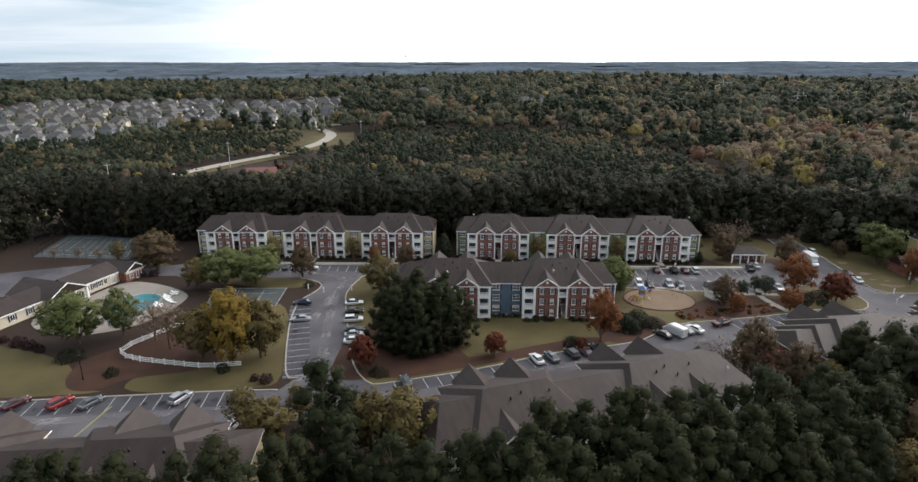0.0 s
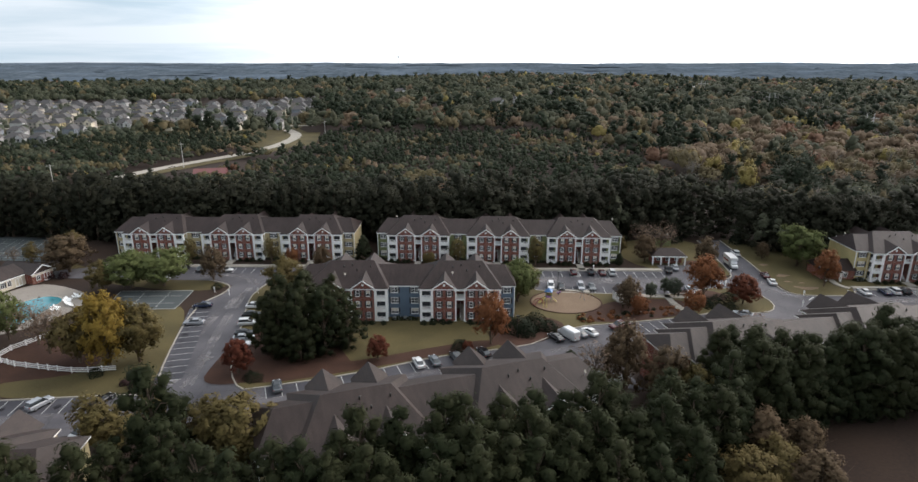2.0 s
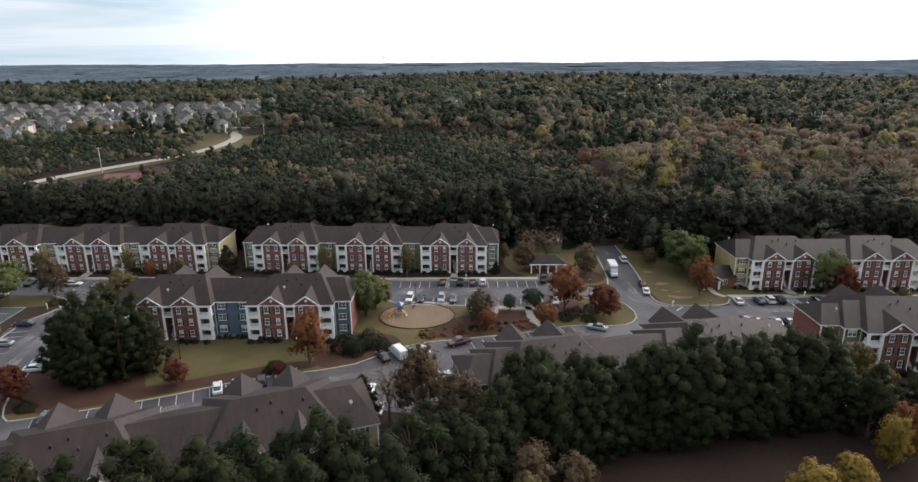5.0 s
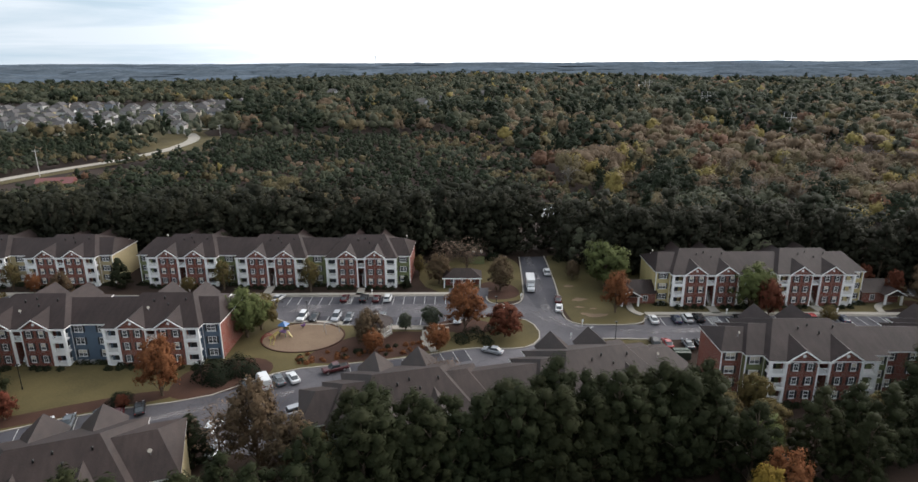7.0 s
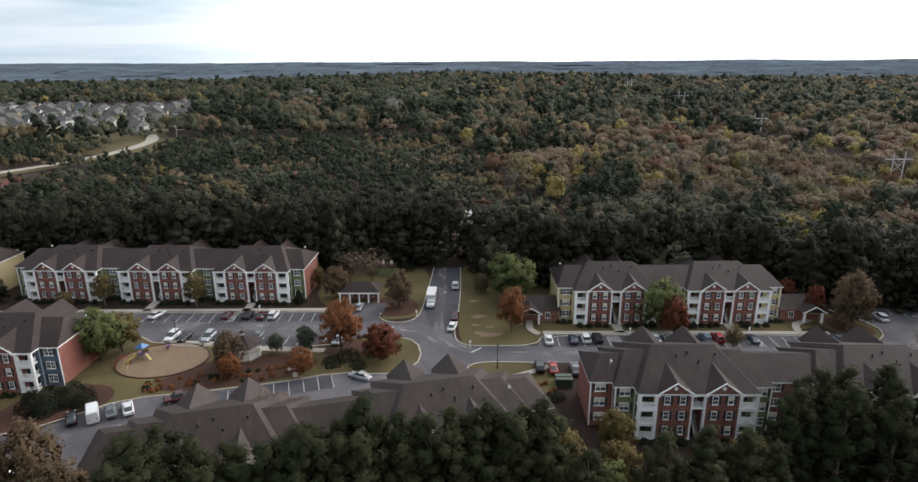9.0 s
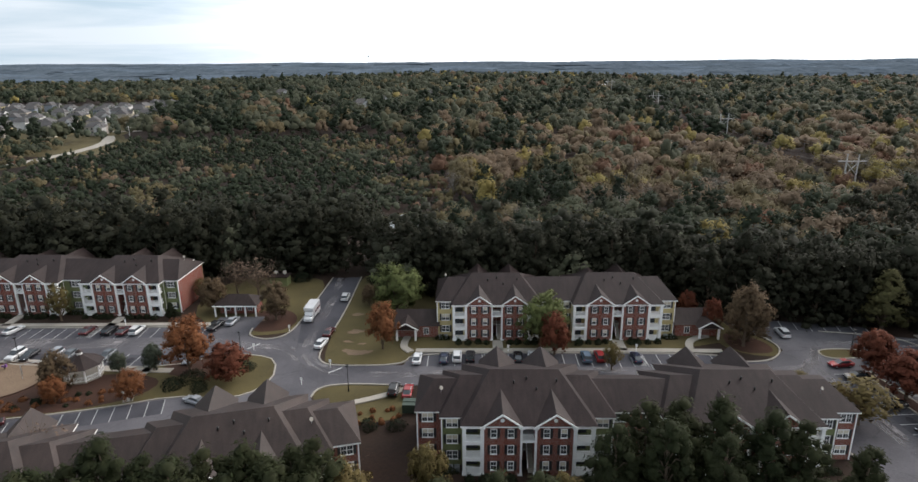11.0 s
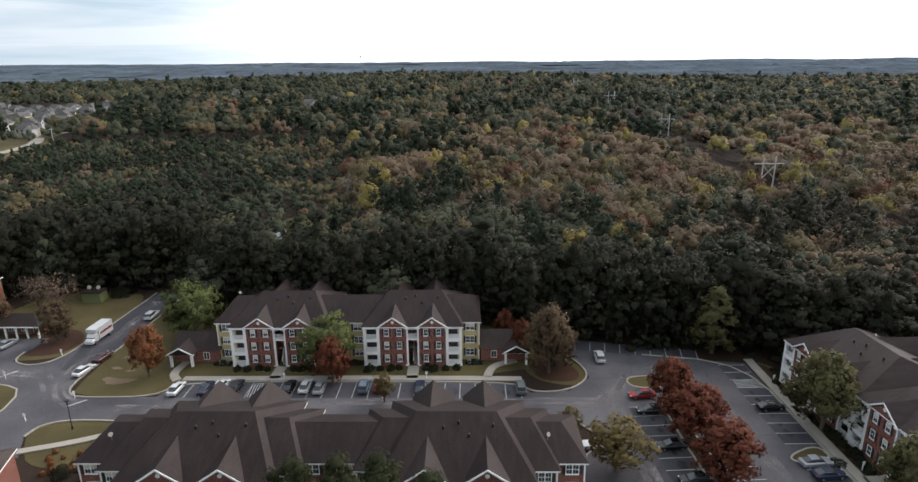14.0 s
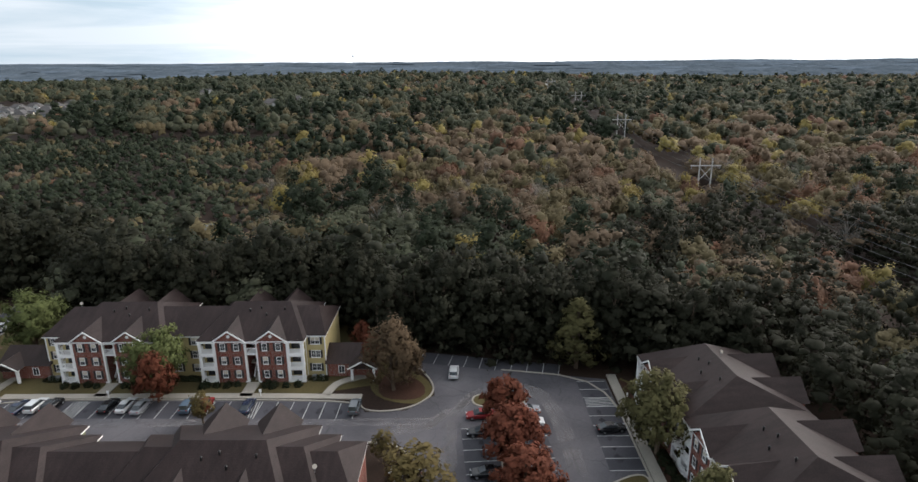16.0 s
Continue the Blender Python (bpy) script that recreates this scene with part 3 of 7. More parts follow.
def stall_row(a, b, depth, count, mat=PAINT, hatch=()):
    """Painted stalls along the kerb from a to b; depth to the right of the way from a to b."""
    a, b = Vector(a), Vector(b)
    d = (b - a) / count
    side = Vector((d.y, -d.x)).normalized() * depth
    dark = Shape().add([(p.x, p.y, 0.122) for p in (a, b, b + side, a + side)], [(3, 2, 1, 0)])
    single("parking_bay", dark, ASPHALT_DARK, "dark resurfaced asphalt of a parking row", "parking bay", kind="structure")
    lines = Shape()
    for i in range(count + 1):
        p = a + d * i
        lines.beam((p.x, p.y, 0.128), ((p + side).x, (p + side).y, 0.128), 0.14, 0.012)
    for i in hatch:
        for k in range(6):
            p, r = a + d * (i + k / 6), a + d * (i + (k + 1) / 6)
            lines.beam((p.x, p.y, 0.128), ((r + side * 0.95).x, (r + side * 0.95).y, 0.128), 0.16, 0.012)
    single("parking_lines", lines, mat, "worn white painted parking lines", "road marking", kind="structure")


stall_row((139.5, 154.6), (203.4, 149.9), 5.3, 23, hatch=(5, 16))
stall_row((-38.3, 147.0), (-31.2, 110.2), -5.2, 13)
stall_row((-86, 102.0), (-38, 105.1), 5.2, 17)
stall_row((-9, 108.0), (24, 119.0), 5.0, 12)
stall_row((45, 173.2), (91, 171.1), 5.2, 17, hatch=(7,))
stall_row((90, 152.3), (56, 155.4), 5.0, 12)
stall_row((226.2, 140.5), (226.4, 92), 5.2, 17)
stall_row((229.6, 92), (229.4, 140.5), 5.2, 17)
stall_row((248.6, 153.8), (247.2, 128.2), 5.2, 9, hatch=(2,))
stall_row((246.9, 122), (245.8, 92), 5.2, 10)
stall_row((-62, 179.8), (-22, 178.4), 5.0, 14)
stall_row((240.5, 156.4), (214, 163.6), 4.5, 9)
stall_row((70, 133.6), (94, 139.6), 5.0, 9)

PATHS = [
    ([(139.5, 156.0), (182, 153.4), (204, 151.4)], 1.6), ([(157.3, 159.5), (157.0, 154.8)], 2.2), ([(183.5, 158.0), (183.2, 153.0)], 2.2),
    ([(137.6, 163), (136.6, 158), (138.5, 155.5)], 1.6), ([(204, 159), (199, 157), (197.5, 152.5)], 1.6),
    ([(250.4, 156), (248.4, 128), (246.9, 92)], 1.7), ([(249, 137.6), (253, 137.6)], 2.2), ([(248.5, 119), (253, 119)], 2.2),
    ([(-65, 187), (-65, 182.6)], 2.0), ([(-40, 186.6), (-40, 181.4)], 2.0), ([(-15, 185.4), (-15, 180)], 2.0), ([(-78, 183.8), (-50, 181.7), (-8, 180)], 1.6),
    ([(18.5, 183), (18.3, 176)], 2.0), ([(43.2, 181.5), (43.0, 175)], 2.0), ([(68.3, 178.5), (68, 173)], 2.0), ([(20, 176.6), (92, 172.8)], 1.6),
    ([(138, 140.4), (131, 136.8), (122, 134.4)], 1.4), ([(86, 152), (85.4, 147), (87.5, 139)], 1.7), ([(72, 152.6), (91, 150.4)], 1.8),
    ([(131.5, 112), (135, 108), (137, 100)], 1.6), ([(54, 157), (66, 155.4)], 1.6),
]
for line, width in PATHS:
    s = Shape()
    strip(s, smooth_line(line, 2), width, 0.05, 0.29)
    single("concrete_path", s, CONCRETE, "pale concrete footpath across the grass", "path", kind="structure")
steps = thing("garden_steps", "pale concrete garden steps down a planted bank", "steps", pose(85.6, 144.2, 0.2, 0, 0, 8))
for k in range(6):
    part("step", Shape().box(-0.9, 0.9, -2.4 + 0.7 * k, -1.7 + 0.7 * k, 0, 0.1 + 0.07 * k), CONCRETE, steps)

single("resurfaced_drive", sheet([(112.4, 172), (115.2, 202.9), (123.2, 202.9), (121.6, 176), (119.6, 164), (117.5, 160.5), (113.6, 161.5)], 0.1145), ASPHALT_DARK, "dark resurfaced asphalt up the drive", "asphalt", kind="structure")
pr = random.Random(15)
for k, (x, y, r) in enumerate(((125.7, 166.5, 1.3), (126.3, 156.4, 1.7), (128.4, 156.0, 1.2), (124.6, 161.5, 0.7), (125.2, 176.4, 1.0), (127.8, 160.2, 0.6), (101.6, 174.2, 1.2))):
    ring = [(r * 1.5 * (1 + 0.4 * pr.uniform(-1, 1)) * math.cos(q), r * 0.8 * (1 + 0.4 * pr.uniform(-1, 1)) * math.sin(q)) for q in np.linspace(0, 2 * math.pi, 14, endpoint=False)]
    single("bare_patch", sheet(ring, 0.0), SAND, "bare sandy patch worn in the lawn", "bare ground", pose(x, y, 0.085 + 0.004 * k, 0, 0, pr.uniform(-30, 30)), kind="structure")
arrow_a = Shape().box(-0.2, 0.2, -1.6, 1.6, 0.122, 0.13)
for x, y, a in ((104.4, 160.5, -40), (123.6, 148.6, -50)):
    single("stop_bar", arrow_a, PAINT, "short worn white painted bar on the asphalt", "road marking", pose(x, y, 0, 0, 0, a), kind="structure")
single("speed_hump", Shape().box(-0.18, 0.18, -5, 5, 0.11, 0.15), YELLOW_PAINT, "worn yellow speed hump across the drive", "speed hump", pose(-60.5, 95.5, 0, 0, 0, -8), kind="structure")

# wheel tracks and stains on the asphalt
TRACKS = [[(218, 92), (218.5, 120), (218.5, 140), (221, 147), (226, 154), (234, 153), (237.5, 147), (237.5, 128), (237, 96)], [(210, 141), (216, 141), (219, 146)], [(137, 146), (160, 146.4), (205, 143.6), (216, 143)],
          [(118, 203), (117.5, 180), (115, 158), (122, 147), (138, 146)], [(92, 165), (104, 160.5), (112, 160), (118, 150)], [(-30, 110), (-31, 140), (-28, 160), (-24, 170)], [(-24, 108), (-28, 150), (-27, 170), (-40, 174)],
          [(-84, 95), (-50, 97), (-30, 102), (-24, 120)], [(-20, 101), (10, 108), (40, 118), (60, 124)], [(50, 164.5), (90, 161.5)], [(50, 167), (92, 164)]]
for k, line in enumerate(TRACKS):
    s = Shape()
    for off in (-0.85, 0.85):
        moved = [(x + off * 0.7, y + off * 0.7) for x, y in smooth_line(line, 3)]
        strip(s, moved, 1.6 if k < 2 else 0.95, 0.113, 0.1155 + 0.0002 * k)
    single("wheel_track", s, DUST, "pale dusty wheel tracks worn on the asphalt", "wheel track", kind="structure")
sr = random.Random(44)
stains = Shape()
for a, b, n in (((-36, 145), (-30, 112), 11), ((-84, 99), (-40, 102), 14), ((140, 151.5), (202, 147), 20), ((224, 138), (224, 96), 14), ((232, 96), (232, 138), 12), ((245, 150), (244, 130), 8), ((47, 170), (90, 168.4), 14), ((58, 157.5), (88, 155), 10)):
    for i in range(n):
        t = (i + 0.5) / n
        r = sr.uniform(0.35, 0.8)
        ring = [(r * (1 + 0.3 * sr.uniform(-1, 1)) * math.cos(q), 1.4 * r * (1 + 0.3 * sr.uniform(-1, 1)) * math.sin(q)) for q in np.linspace(0, 2 * math.pi, 10, endpoint=False)]
        x, y = a[0] + (b[0] - a[0]) * t, a[1] + (b[1] - a[1]) * t
        stains.add([(x + u, y + v, 0.1265) for u, v in ring], [tuple(range(len(ring)))])
tagged(single("oil_stains", stains, OIL, "dark oil stains on the parking asphalt", "stain"), kind="stuff")

# ---- pool house, pool, courts, play area ----
def gable_roof(x0, x1, y0, y1, z, rise, along="x", lap=0.45):
    s = Shape()
    a, b, c, d = x0 - lap, x1 + lap, y0 - lap, y1 + lap
    if along == "x":
        m = (c + d) / 2
        top = [(a, m, z + rise), (b, m, z + rise)]
        fs = [(0, 1, 5, 4), (2, 3, 4, 5), (1, 2, 5), (3, 0, 4), (3, 2, 1, 0)]
    else:
        m = (a + b) / 2
        top = [(m, c, z + rise), (m, d, z + rise)]
        fs = [(1, 2, 5, 4), (3, 0, 4, 5), (0, 1, 4), (2, 3, 5), (3, 2, 1, 0)]
    s.add([(a, c, z), (b, c, z), (b, d, z), (a, d, z)] + top, fs)
    return s


def gable_wall(x0, x1, y, z0, z1, rise, t=0.2):
    m = (x0 + x1) / 2
    s = Shape()
    s.add([(x0, y, z0), (x1, y, z0), (x1, y, z1), (m, y, z1 + rise), (x0, y, z1)] + [(x0, y + t, z0), (x1, y + t, z0), (x1, y + t, z1), (m, y + t, z1 + rise), (x0, y + t, z1)],
          [(0, 1, 2, 3, 4), (9, 8, 7, 6, 5), (0, 5, 6, 1), (1, 6, 7, 2), (2, 7, 8, 3), (3, 8, 9, 4), (4, 9, 5, 0)])
    return s


def rake_boards(x0, x1, y, z, rise, lap=0.45):
    s = Shape()
    m = (x0 + x1) / 2
    for x in (x0 - lap, x1 + lap):
        s.beam((x, y - lap - 0.05, z - 0.06), (m, y - lap - 0.05, z + rise - 0.06), 0.1, 0.24)
    s.box(x0 - lap, x1 + lap, y - 0.12, y - 0.02, z - 0.2, z + 0.05)
    return s


LOW_WINDOW_FRAME = Shape().box(-0.6, 0.6, -0.08, 0.02, 0, 0.1).box(-0.6, 0.6, -0.08, 0.02, 1.5, 1.6).box(-0.6, -0.5, -0.08, 0.02, 0.1, 1.5).box(0.5, 0.6, -0.08, 0.02, 0.1, 1.5).box(-0.04, 0.04, -0.06, 0.02, 0.1, 1.5)
LOW_WINDOW = as_mesh("window", LOW_WINDOW_FRAME, WHITE)
LOW_PANE = as_mesh("pane", Shape().box(-0.52, 0.52, -0.04, 0.01, 0.05, 1.55), GLASS)
LOW_SHUTTER = as_mesh("shutter", Shape().box(-0.2, 0.2, -0.06, 0.0, 0, 1.6).box(-0.14, 0.14, -0.075, -0.06, 0.1, 1.5), SHUTTER)
FRENCH_DOOR = as_mesh("french_door", Shape().box(-0.95, 0.95, -0.08, 0.02, 2.25, 2.4).box(-0.95, -0.82, -0.08, 0.02, 0, 2.25).box(0.82, 0.95, -0.08, 0.02, 0, 2.25).box(-0.07, 0.07, -0.08, 0.02, 0, 2.25).box(-0.82, 0.82, -0.07, 0.02, 0, 0.25), WHITE)
FRENCH_PANE = as_mesh("pane", Shape().box(-0.85, 0.85, -0.04, 0.01, 0.1, 2.3), GLASS)


def low_window(parent, x, y, z, shutters=True):
    ob = part("window", LOW_WINDOW, None, parent, "", pose(x, y, z))
    part("pane", LOW_PANE, None, ob)
    if shutters:
        for s in (-1, 1):
            part("shutter", LOW_SHUTTER, None, ob, "", pose(s * 0.85, 0, 0))


club = thing("clubhouse", "low cream sided clubhouse with brown shingle roofs beside a pool", "clubhouse", pose(-95.6, 150.0, 0.05, 0, 0, 71))
part("main_hall", Shape().box(-5.5, 5.5, 0.3, 14, 0, 3.2), CREAM, club)
part("gable_wall", gable_wall(-5.5, 5.5, 0.05, 0, 3.2, 2.6), CREAM, club, "cream sided gable")
part("roof", gable_roof(-5.5, 5.5, 0, 14, 3.2, 3.0, "y"), OLD_SHINGLE, club)
part("rake_trim", rake_boards(-5.5, 5.5, 0.05, 3.2, 2.95), WHITE, club)
for x in (-5.3, -1.9, 1.9, 5.3):
    part("porch_column", Shape().box(x - 0.25, x + 0.25, -0.5, 0.0, 0, 3.1), WHITE, club)
for x in (-3.6, 0, 3.6):
    d = part("french_door", FRENCH_DOOR, None, club, "white french door", pose(x, 0.0, 0.05))
    part("pane", FRENCH_PANE, None, d)
part("brick_wing", Shape().box(-24, -5.5, 2.2, 11.5, 0, 3.0), CREAM, club)
part("roof", gable_roof(-24, -3, 2.2, 11.5, 3.0, 2.4), OLD_SHINGLE, club)
part("eave_trim", Shape().box(-24.4, -5.4, 1.68, 1.76, 2.85, 3.1), WHITE, club)
for x in (-9, -13.5, -20):
    low_window(club, x, 2.18, 0.9)
part("pool_wing", Shape().box(5.5, 18, 1.8, 10.8, 0, 3.0), CREAM, club)
part("roof", gable_roof(3, 18, 1.8, 10.8, 3.0, 2.4), OLD_SHINGLE, club)
part("eave_trim", Shape().box(5.4, 17.4, 1.26, 1.34, 2.85, 3.1), WHITE, club)
for x in (7.2, 9.2, 11.0, 13.0):
    low_window(club, x, 1.78, 0.9, x in (9.2, 11.0))
part("service_door", FRENCH_DOOR, None, club, "", pose(15.6, 1.78, 0.05))
part("end_hall", Shape().box(17.6, 24, -0.8, 11.5, 0, 3.0), BRICK, club, "red brick end hall")
part("gable_wall", gable_wall(17.6, 24, -0.98, 2.2, 3.0, 1.7), CREAM, club)
part("roof", gable_roof(17.6, 24, -0.8, 11.5, 3.0, 2.1, "y"), OLD_SHINGLE, club)
part("rake_trim", rake_boards(17.6, 24, -0.98, 3.0, 2.05), WHITE, club)
low_window(club, 19.3, -1.0, 0.8, False)
part("service_door", FRENCH_DOOR, None, club, "", pose(22, -0.98, 0.05))

deck_line = smooth_line([(-101, 139), (-87, 129.5), (-72, 134), (-66.5, 150), (-68, 158), (-86, 168), (-92, 163), (-95, 149)], 2, True)
single("pool_deck", Shape().prism(deck_line, 0.02, 0.18), DECK, "pale concrete pool deck", "deck", kind="structure")
pool_line = smooth_line([(-86, 146), (-79, 136.5), (-74.5, 138), (-74, 146), (-73, 155), (-80, 158), (-84, 153)], 2, True)
single("pool_water", sheet(pool_line, 0.2), POOL, "turquoise water of an outdoor pool", "pool", kind="structure")
s = Shape()
strip(s, pool_line, 0.5, 0.1, 0.24, True)
single("pool_coping", s, CONCRETE, "pale coping round the pool", "coping", kind="structure")
lounger_bed = as_mesh("bed", Shape().box(-0.32, 0.32, -0.95, 0.45, 0.3, 0.36).beam((0, 0.45, 0.34), (0, 1.0, 0.75), 0.62, 0.05), WHITE)
lounger_leg = as_mesh("leg", Shape().box(-0.04, 0.04, -0.04, 0.04, 0, 0.3), WHITE)
lr = random.Random(8)
for k in range(12):
    x, y = -70.5 + lr.uniform(-2.2, 1.2), 147 + k * 0.95
    ob = thing("sun_lounger", "white sun lounger on the pool deck", "sun lounger", pose(x, y, 0.18, 0, 0, 80 + lr.uniform(-15, 15)), "loungers by the pool")
    part("bed", lounger_bed, None, ob)
    for lx, ly in ((-0.28, -0.9), (0.28, -0.9), (-0.28, 0.4), (0.28, 0.4)):
        part("leg", lounger_leg, None, ob, "", pose(lx, ly, 0))

single("club_car_park", sheet([(-140, 158), (-124, 150), (-112, 160), (-100, 176), (-90, 180), (-92, 188), (-104, 184), (-140, 172)], 0.09), ASPHALT, "worn grey asphalt car park by the clubhouse", "asphalt", kind="structure")

# tennis courts and half court
COURT_CORNERS = [(-134.5, 217), (-106, 213.5), (-98, 187), (-131, 191)]
single("tennis_court", sheet(COURT_CORNERS, 0.1), COURT, "grey tennis court with white lines", "tennis court", kind="structure")


def between(c, u, v):
    a = Vector(c[0]).lerp(Vector(c[1]), u)
    b = Vector(c[3]).lerp(Vector(c[2]), u)
    p = a.lerp(b, v)
    return (p.x, p.y)


lines = Shape()
for u0 in (0.06, 0.54):
    for k in (0, 0.08, 0.2, 0.32, 0.4):
        strip(lines, [between(COURT_CORNERS, u0 + k, 0.12), between(COURT_CORNERS, u0 + k, 0.88)], 0.09, 0.105, 0.115)
    for v in (0.12, 0.31, 0.69, 0.88):
        strip(lines, [between(COURT_CORNERS, u0, v), between(COURT_CORNERS, u0 + 0.4, v)], 0.09, 0.105, 0.115)
single("court_lines", lines, PAINT, "white painted court lines", "court marking", kind="structure")
fence = thing("court_fence", "tall dark wire fence round the tennis courts", "fence")
post_mesh = as_mesh("post", Shape().tube((0, 0, 0), (0, 0, 3.2), 0.05, n=6), BLACK_METAL)
for (ax, ay), (bx, by) in zip(COURT_CORNERS, COURT_CORNERS[1:] + COURT_CORNERS[:1]):
    n = 9
    for i in range(n):
        part("post", post_mesh, None, fence, "", pose(ax + (bx - ax) * i / n, ay + (by - ay) * i / n, 0))
    for z in (1.6, 3.15):
        part("rail", Shape().tube((ax, ay, z), (bx, by, z), 0.035, n=5), BLACK_METAL, fence)

half_court = [(-62, 160.5), (-42.3, 160.2), (-42.2, 147.4), (-60, 147.4)]
single("ball_court", sheet(half_court, 0.09), COURT, "grey ball court with white border lines", "ball court", kind="structure")
lines = Shape()
strip(lines, half_court, 0.25, 0.095, 0.11, True)
for u in (0.35, 0.7):
    strip(lines, [between(half_court, u, 0.1), between(half_court, u, 0.9)], 0.12, 0.095, 0.11)
for v in (0.3, 0.7):
    strip(lines, [between(half_court, 0.1, v), between(half_court, 0.9, v)], 0.12, 0.095, 0.11)
single("court_lines", lines, PAINT, "white painted ball court lines", "court marking", kind="structure")

# white ranch fence on the bank below the pool
white_fence = thing("ranch_fence", "white three rail ranch fence curving round a planted bank", "fence")
FENCE = smooth_line([(-58.5, 141), (-63.5, 132.5), (-69.6, 122.6), (-65.5, 118.4), (-54.1, 115.6), (-47.7, 114.2), (-40.8, 115.2)], 1)
rail_post = as_mesh("post", Shape().box(-0.08, 0.08, -0.08, 0.08, 0, 1.35).box(-0.1, 0.1, -0.1, 0.1, 1.35, 1.4), WHITE)
for (ax, ay), (bx, by) in zip(FENCE, FENCE[1:]):
    n = max(1, round(math.hypot(bx - ax, by - ay) / 2.4))
    for i in range(n):
        px, py, qx, qy = ax + (bx - ax) * i / n, ay + (by - ay) * i / n, ax + (bx - ax) * (i + 1) / n, ay + (by - ay) * (i + 1) / n
        part("post", rail_post, None, white_fence, "", pose(px, py, 0.05))
        for z in (0.4, 0.78, 1.16):
            part("rail", Shape().beam((px, py, z), (qx, qy, z), 0.05, 0.16), WHITE, white_fence)

# play area
play_line = [(58 + 9.2 * math.cos(a), 148.3 + 7.7 * math.sin(a)) for a in np.linspace(0, 2 * math.pi, 40, endpoint=False)]
single("play_sand", sheet(play_line, 0.24), SAND, "bare sandy oval play area", "play area", kind="structure")
s = Shape()
strip(s, play_line, 0.35, 0.05, 0.34, True)
single("play_border", s, STRAW, "low dark border round the play area", "border", kind="structure")
PLAY_YELLOW, PLAY_BLUE, PLAY_PURPLE, PLAY_GREEN = (plain(n, c, 0.4) for n, c in (("yellow_plastic", (0.45, 0.36, 0.12)), ("blue_plastic", (0.05, 0.14, 0.32)), ("purple_plastic", (0.14, 0.05, 0.2)), ("green_metal", (0.06, 0.14, 0.08))))
play = thing("play_tower", "playground tower with blue roof, yellow slides and green posts", "play tower", Matrix.LocRotScale((53.6, 149.2, 0.24), Euler((0, 0, radians(-20))), (0.75, 0.75, 0.8)))
for x in (-1, 1):
    for y in (-1, 1):
        part("post", Shape().tube((x, y, 0), (x, y, 3.6), 0.08, n=6), PLAY_GREEN, play)
part("platform", Shape().box(-1.1, 1.1, -1.1, 1.1, 1.4, 1.5), PLAY_PURPLE, play)
part("canopy", Shape().add([(-1.4, -1.4, 3.4), (1.4, -1.4, 3.4), (1.4, 1.4, 3.4), (-1.4, 1.4, 3.4), (0, 0, 4.5)], [(0, 1, 4), (1, 2, 4), (2, 3, 4), (3, 0, 4), (3, 2, 1, 0)]), PLAY_BLUE, play, "blue pyramid canopy")
for x, y in ((-1, -1.1), (1.1, 0)):
    part("slide", Shape().beam((x, y, 1.5), (x * 2.6, y * 3 - 0.4, 0.15), 0.6, 0.12).beam((x - 0.3, y, 1.75), (x * 2.6 - 0.3, y * 3 - 0.4, 0.4), 0.07, 0.3), PLAY_YELLOW, play, "yellow slide")
part("side_panel", Shape().box(-1.05, 1.05, 1.0, 1.08, 1.5, 2.4), PLAY_YELLOW, play)
part("climber", Shape().beam((-1.1, 0.6, 1.4), (-2.6, 1.4, 0), 0.8, 0.1), PLAY_GREEN, play)
PLAY_RED = plain("red_plastic", (0.28, 0.03, 0.03), 0.4)
arch = thing("climbing_arch", "red metal climbing arch in the play sand", "play equipment", pose(50.6, 146.4, 0.24, 0, 0, 25))
for side in (-0.5, 0.5):
    bow = [(1.5 * math.cos(a), side, 1.7 * math.sin(a)) for a in np.linspace(0, math.pi, 9)]
    for a, b in zip(bow, bow[1:]):
        part("bow", Shape().tube(a, b, 0.06, n=6), PLAY_RED, arch)
for a in np.linspace(0.3, math.pi - 0.3, 7):
    part("rung", Shape().tube((1.5 * math.cos(a), -0.5, 1.7 * math.sin(a)), (1.5 * math.cos(a), 0.5, 1.7 * math.sin(a)), 0.04, n=6), PLAY_RED, arch)
ladder = thing("play_ladder", "yellow play ladder leaning beside the tower", "play equipment", pose(52.0, 145.2, 0.24, 0, 0, -10))
for x in (-0.45, 0.45):
    part("rail", Shape().tube((x, -0.9, 0), (x, 0.7, 1.8), 0.06, n=6), PLAY_YELLOW, ladder)
for k in range(5):
    t = (k + 0.5) / 5
    part("rung", Shape().tube((-0.45, -0.9 + 1.6 * t, 1.8 * t), (0.45, -0.9 + 1.6 * t, 1.8 * t), 0.045, n=6), PLAY_YELLOW, ladder)
rider = thing("spring_rider", "purple spring rider in the play sand", "play equipment", pose(57.0, 153.2, 0.24))
part("spring", Shape().tube((0, 0, 0), (0, 0, 0.5), 0.12, n=8), BLACK_METAL, rider)
part("seat", Shape().box(-0.5, 0.5, -0.2, 0.2, 0.5, 0.75).box(0.2, 0.45, -0.2, 0.2, 0.75, 1.1), PLAY_PURPLE, rider)
swing = thing("swing_frame", "grey metal swing frame in the play sand", "swing", pose(64.0, 150.5, 0.24, 0, 0, 30))
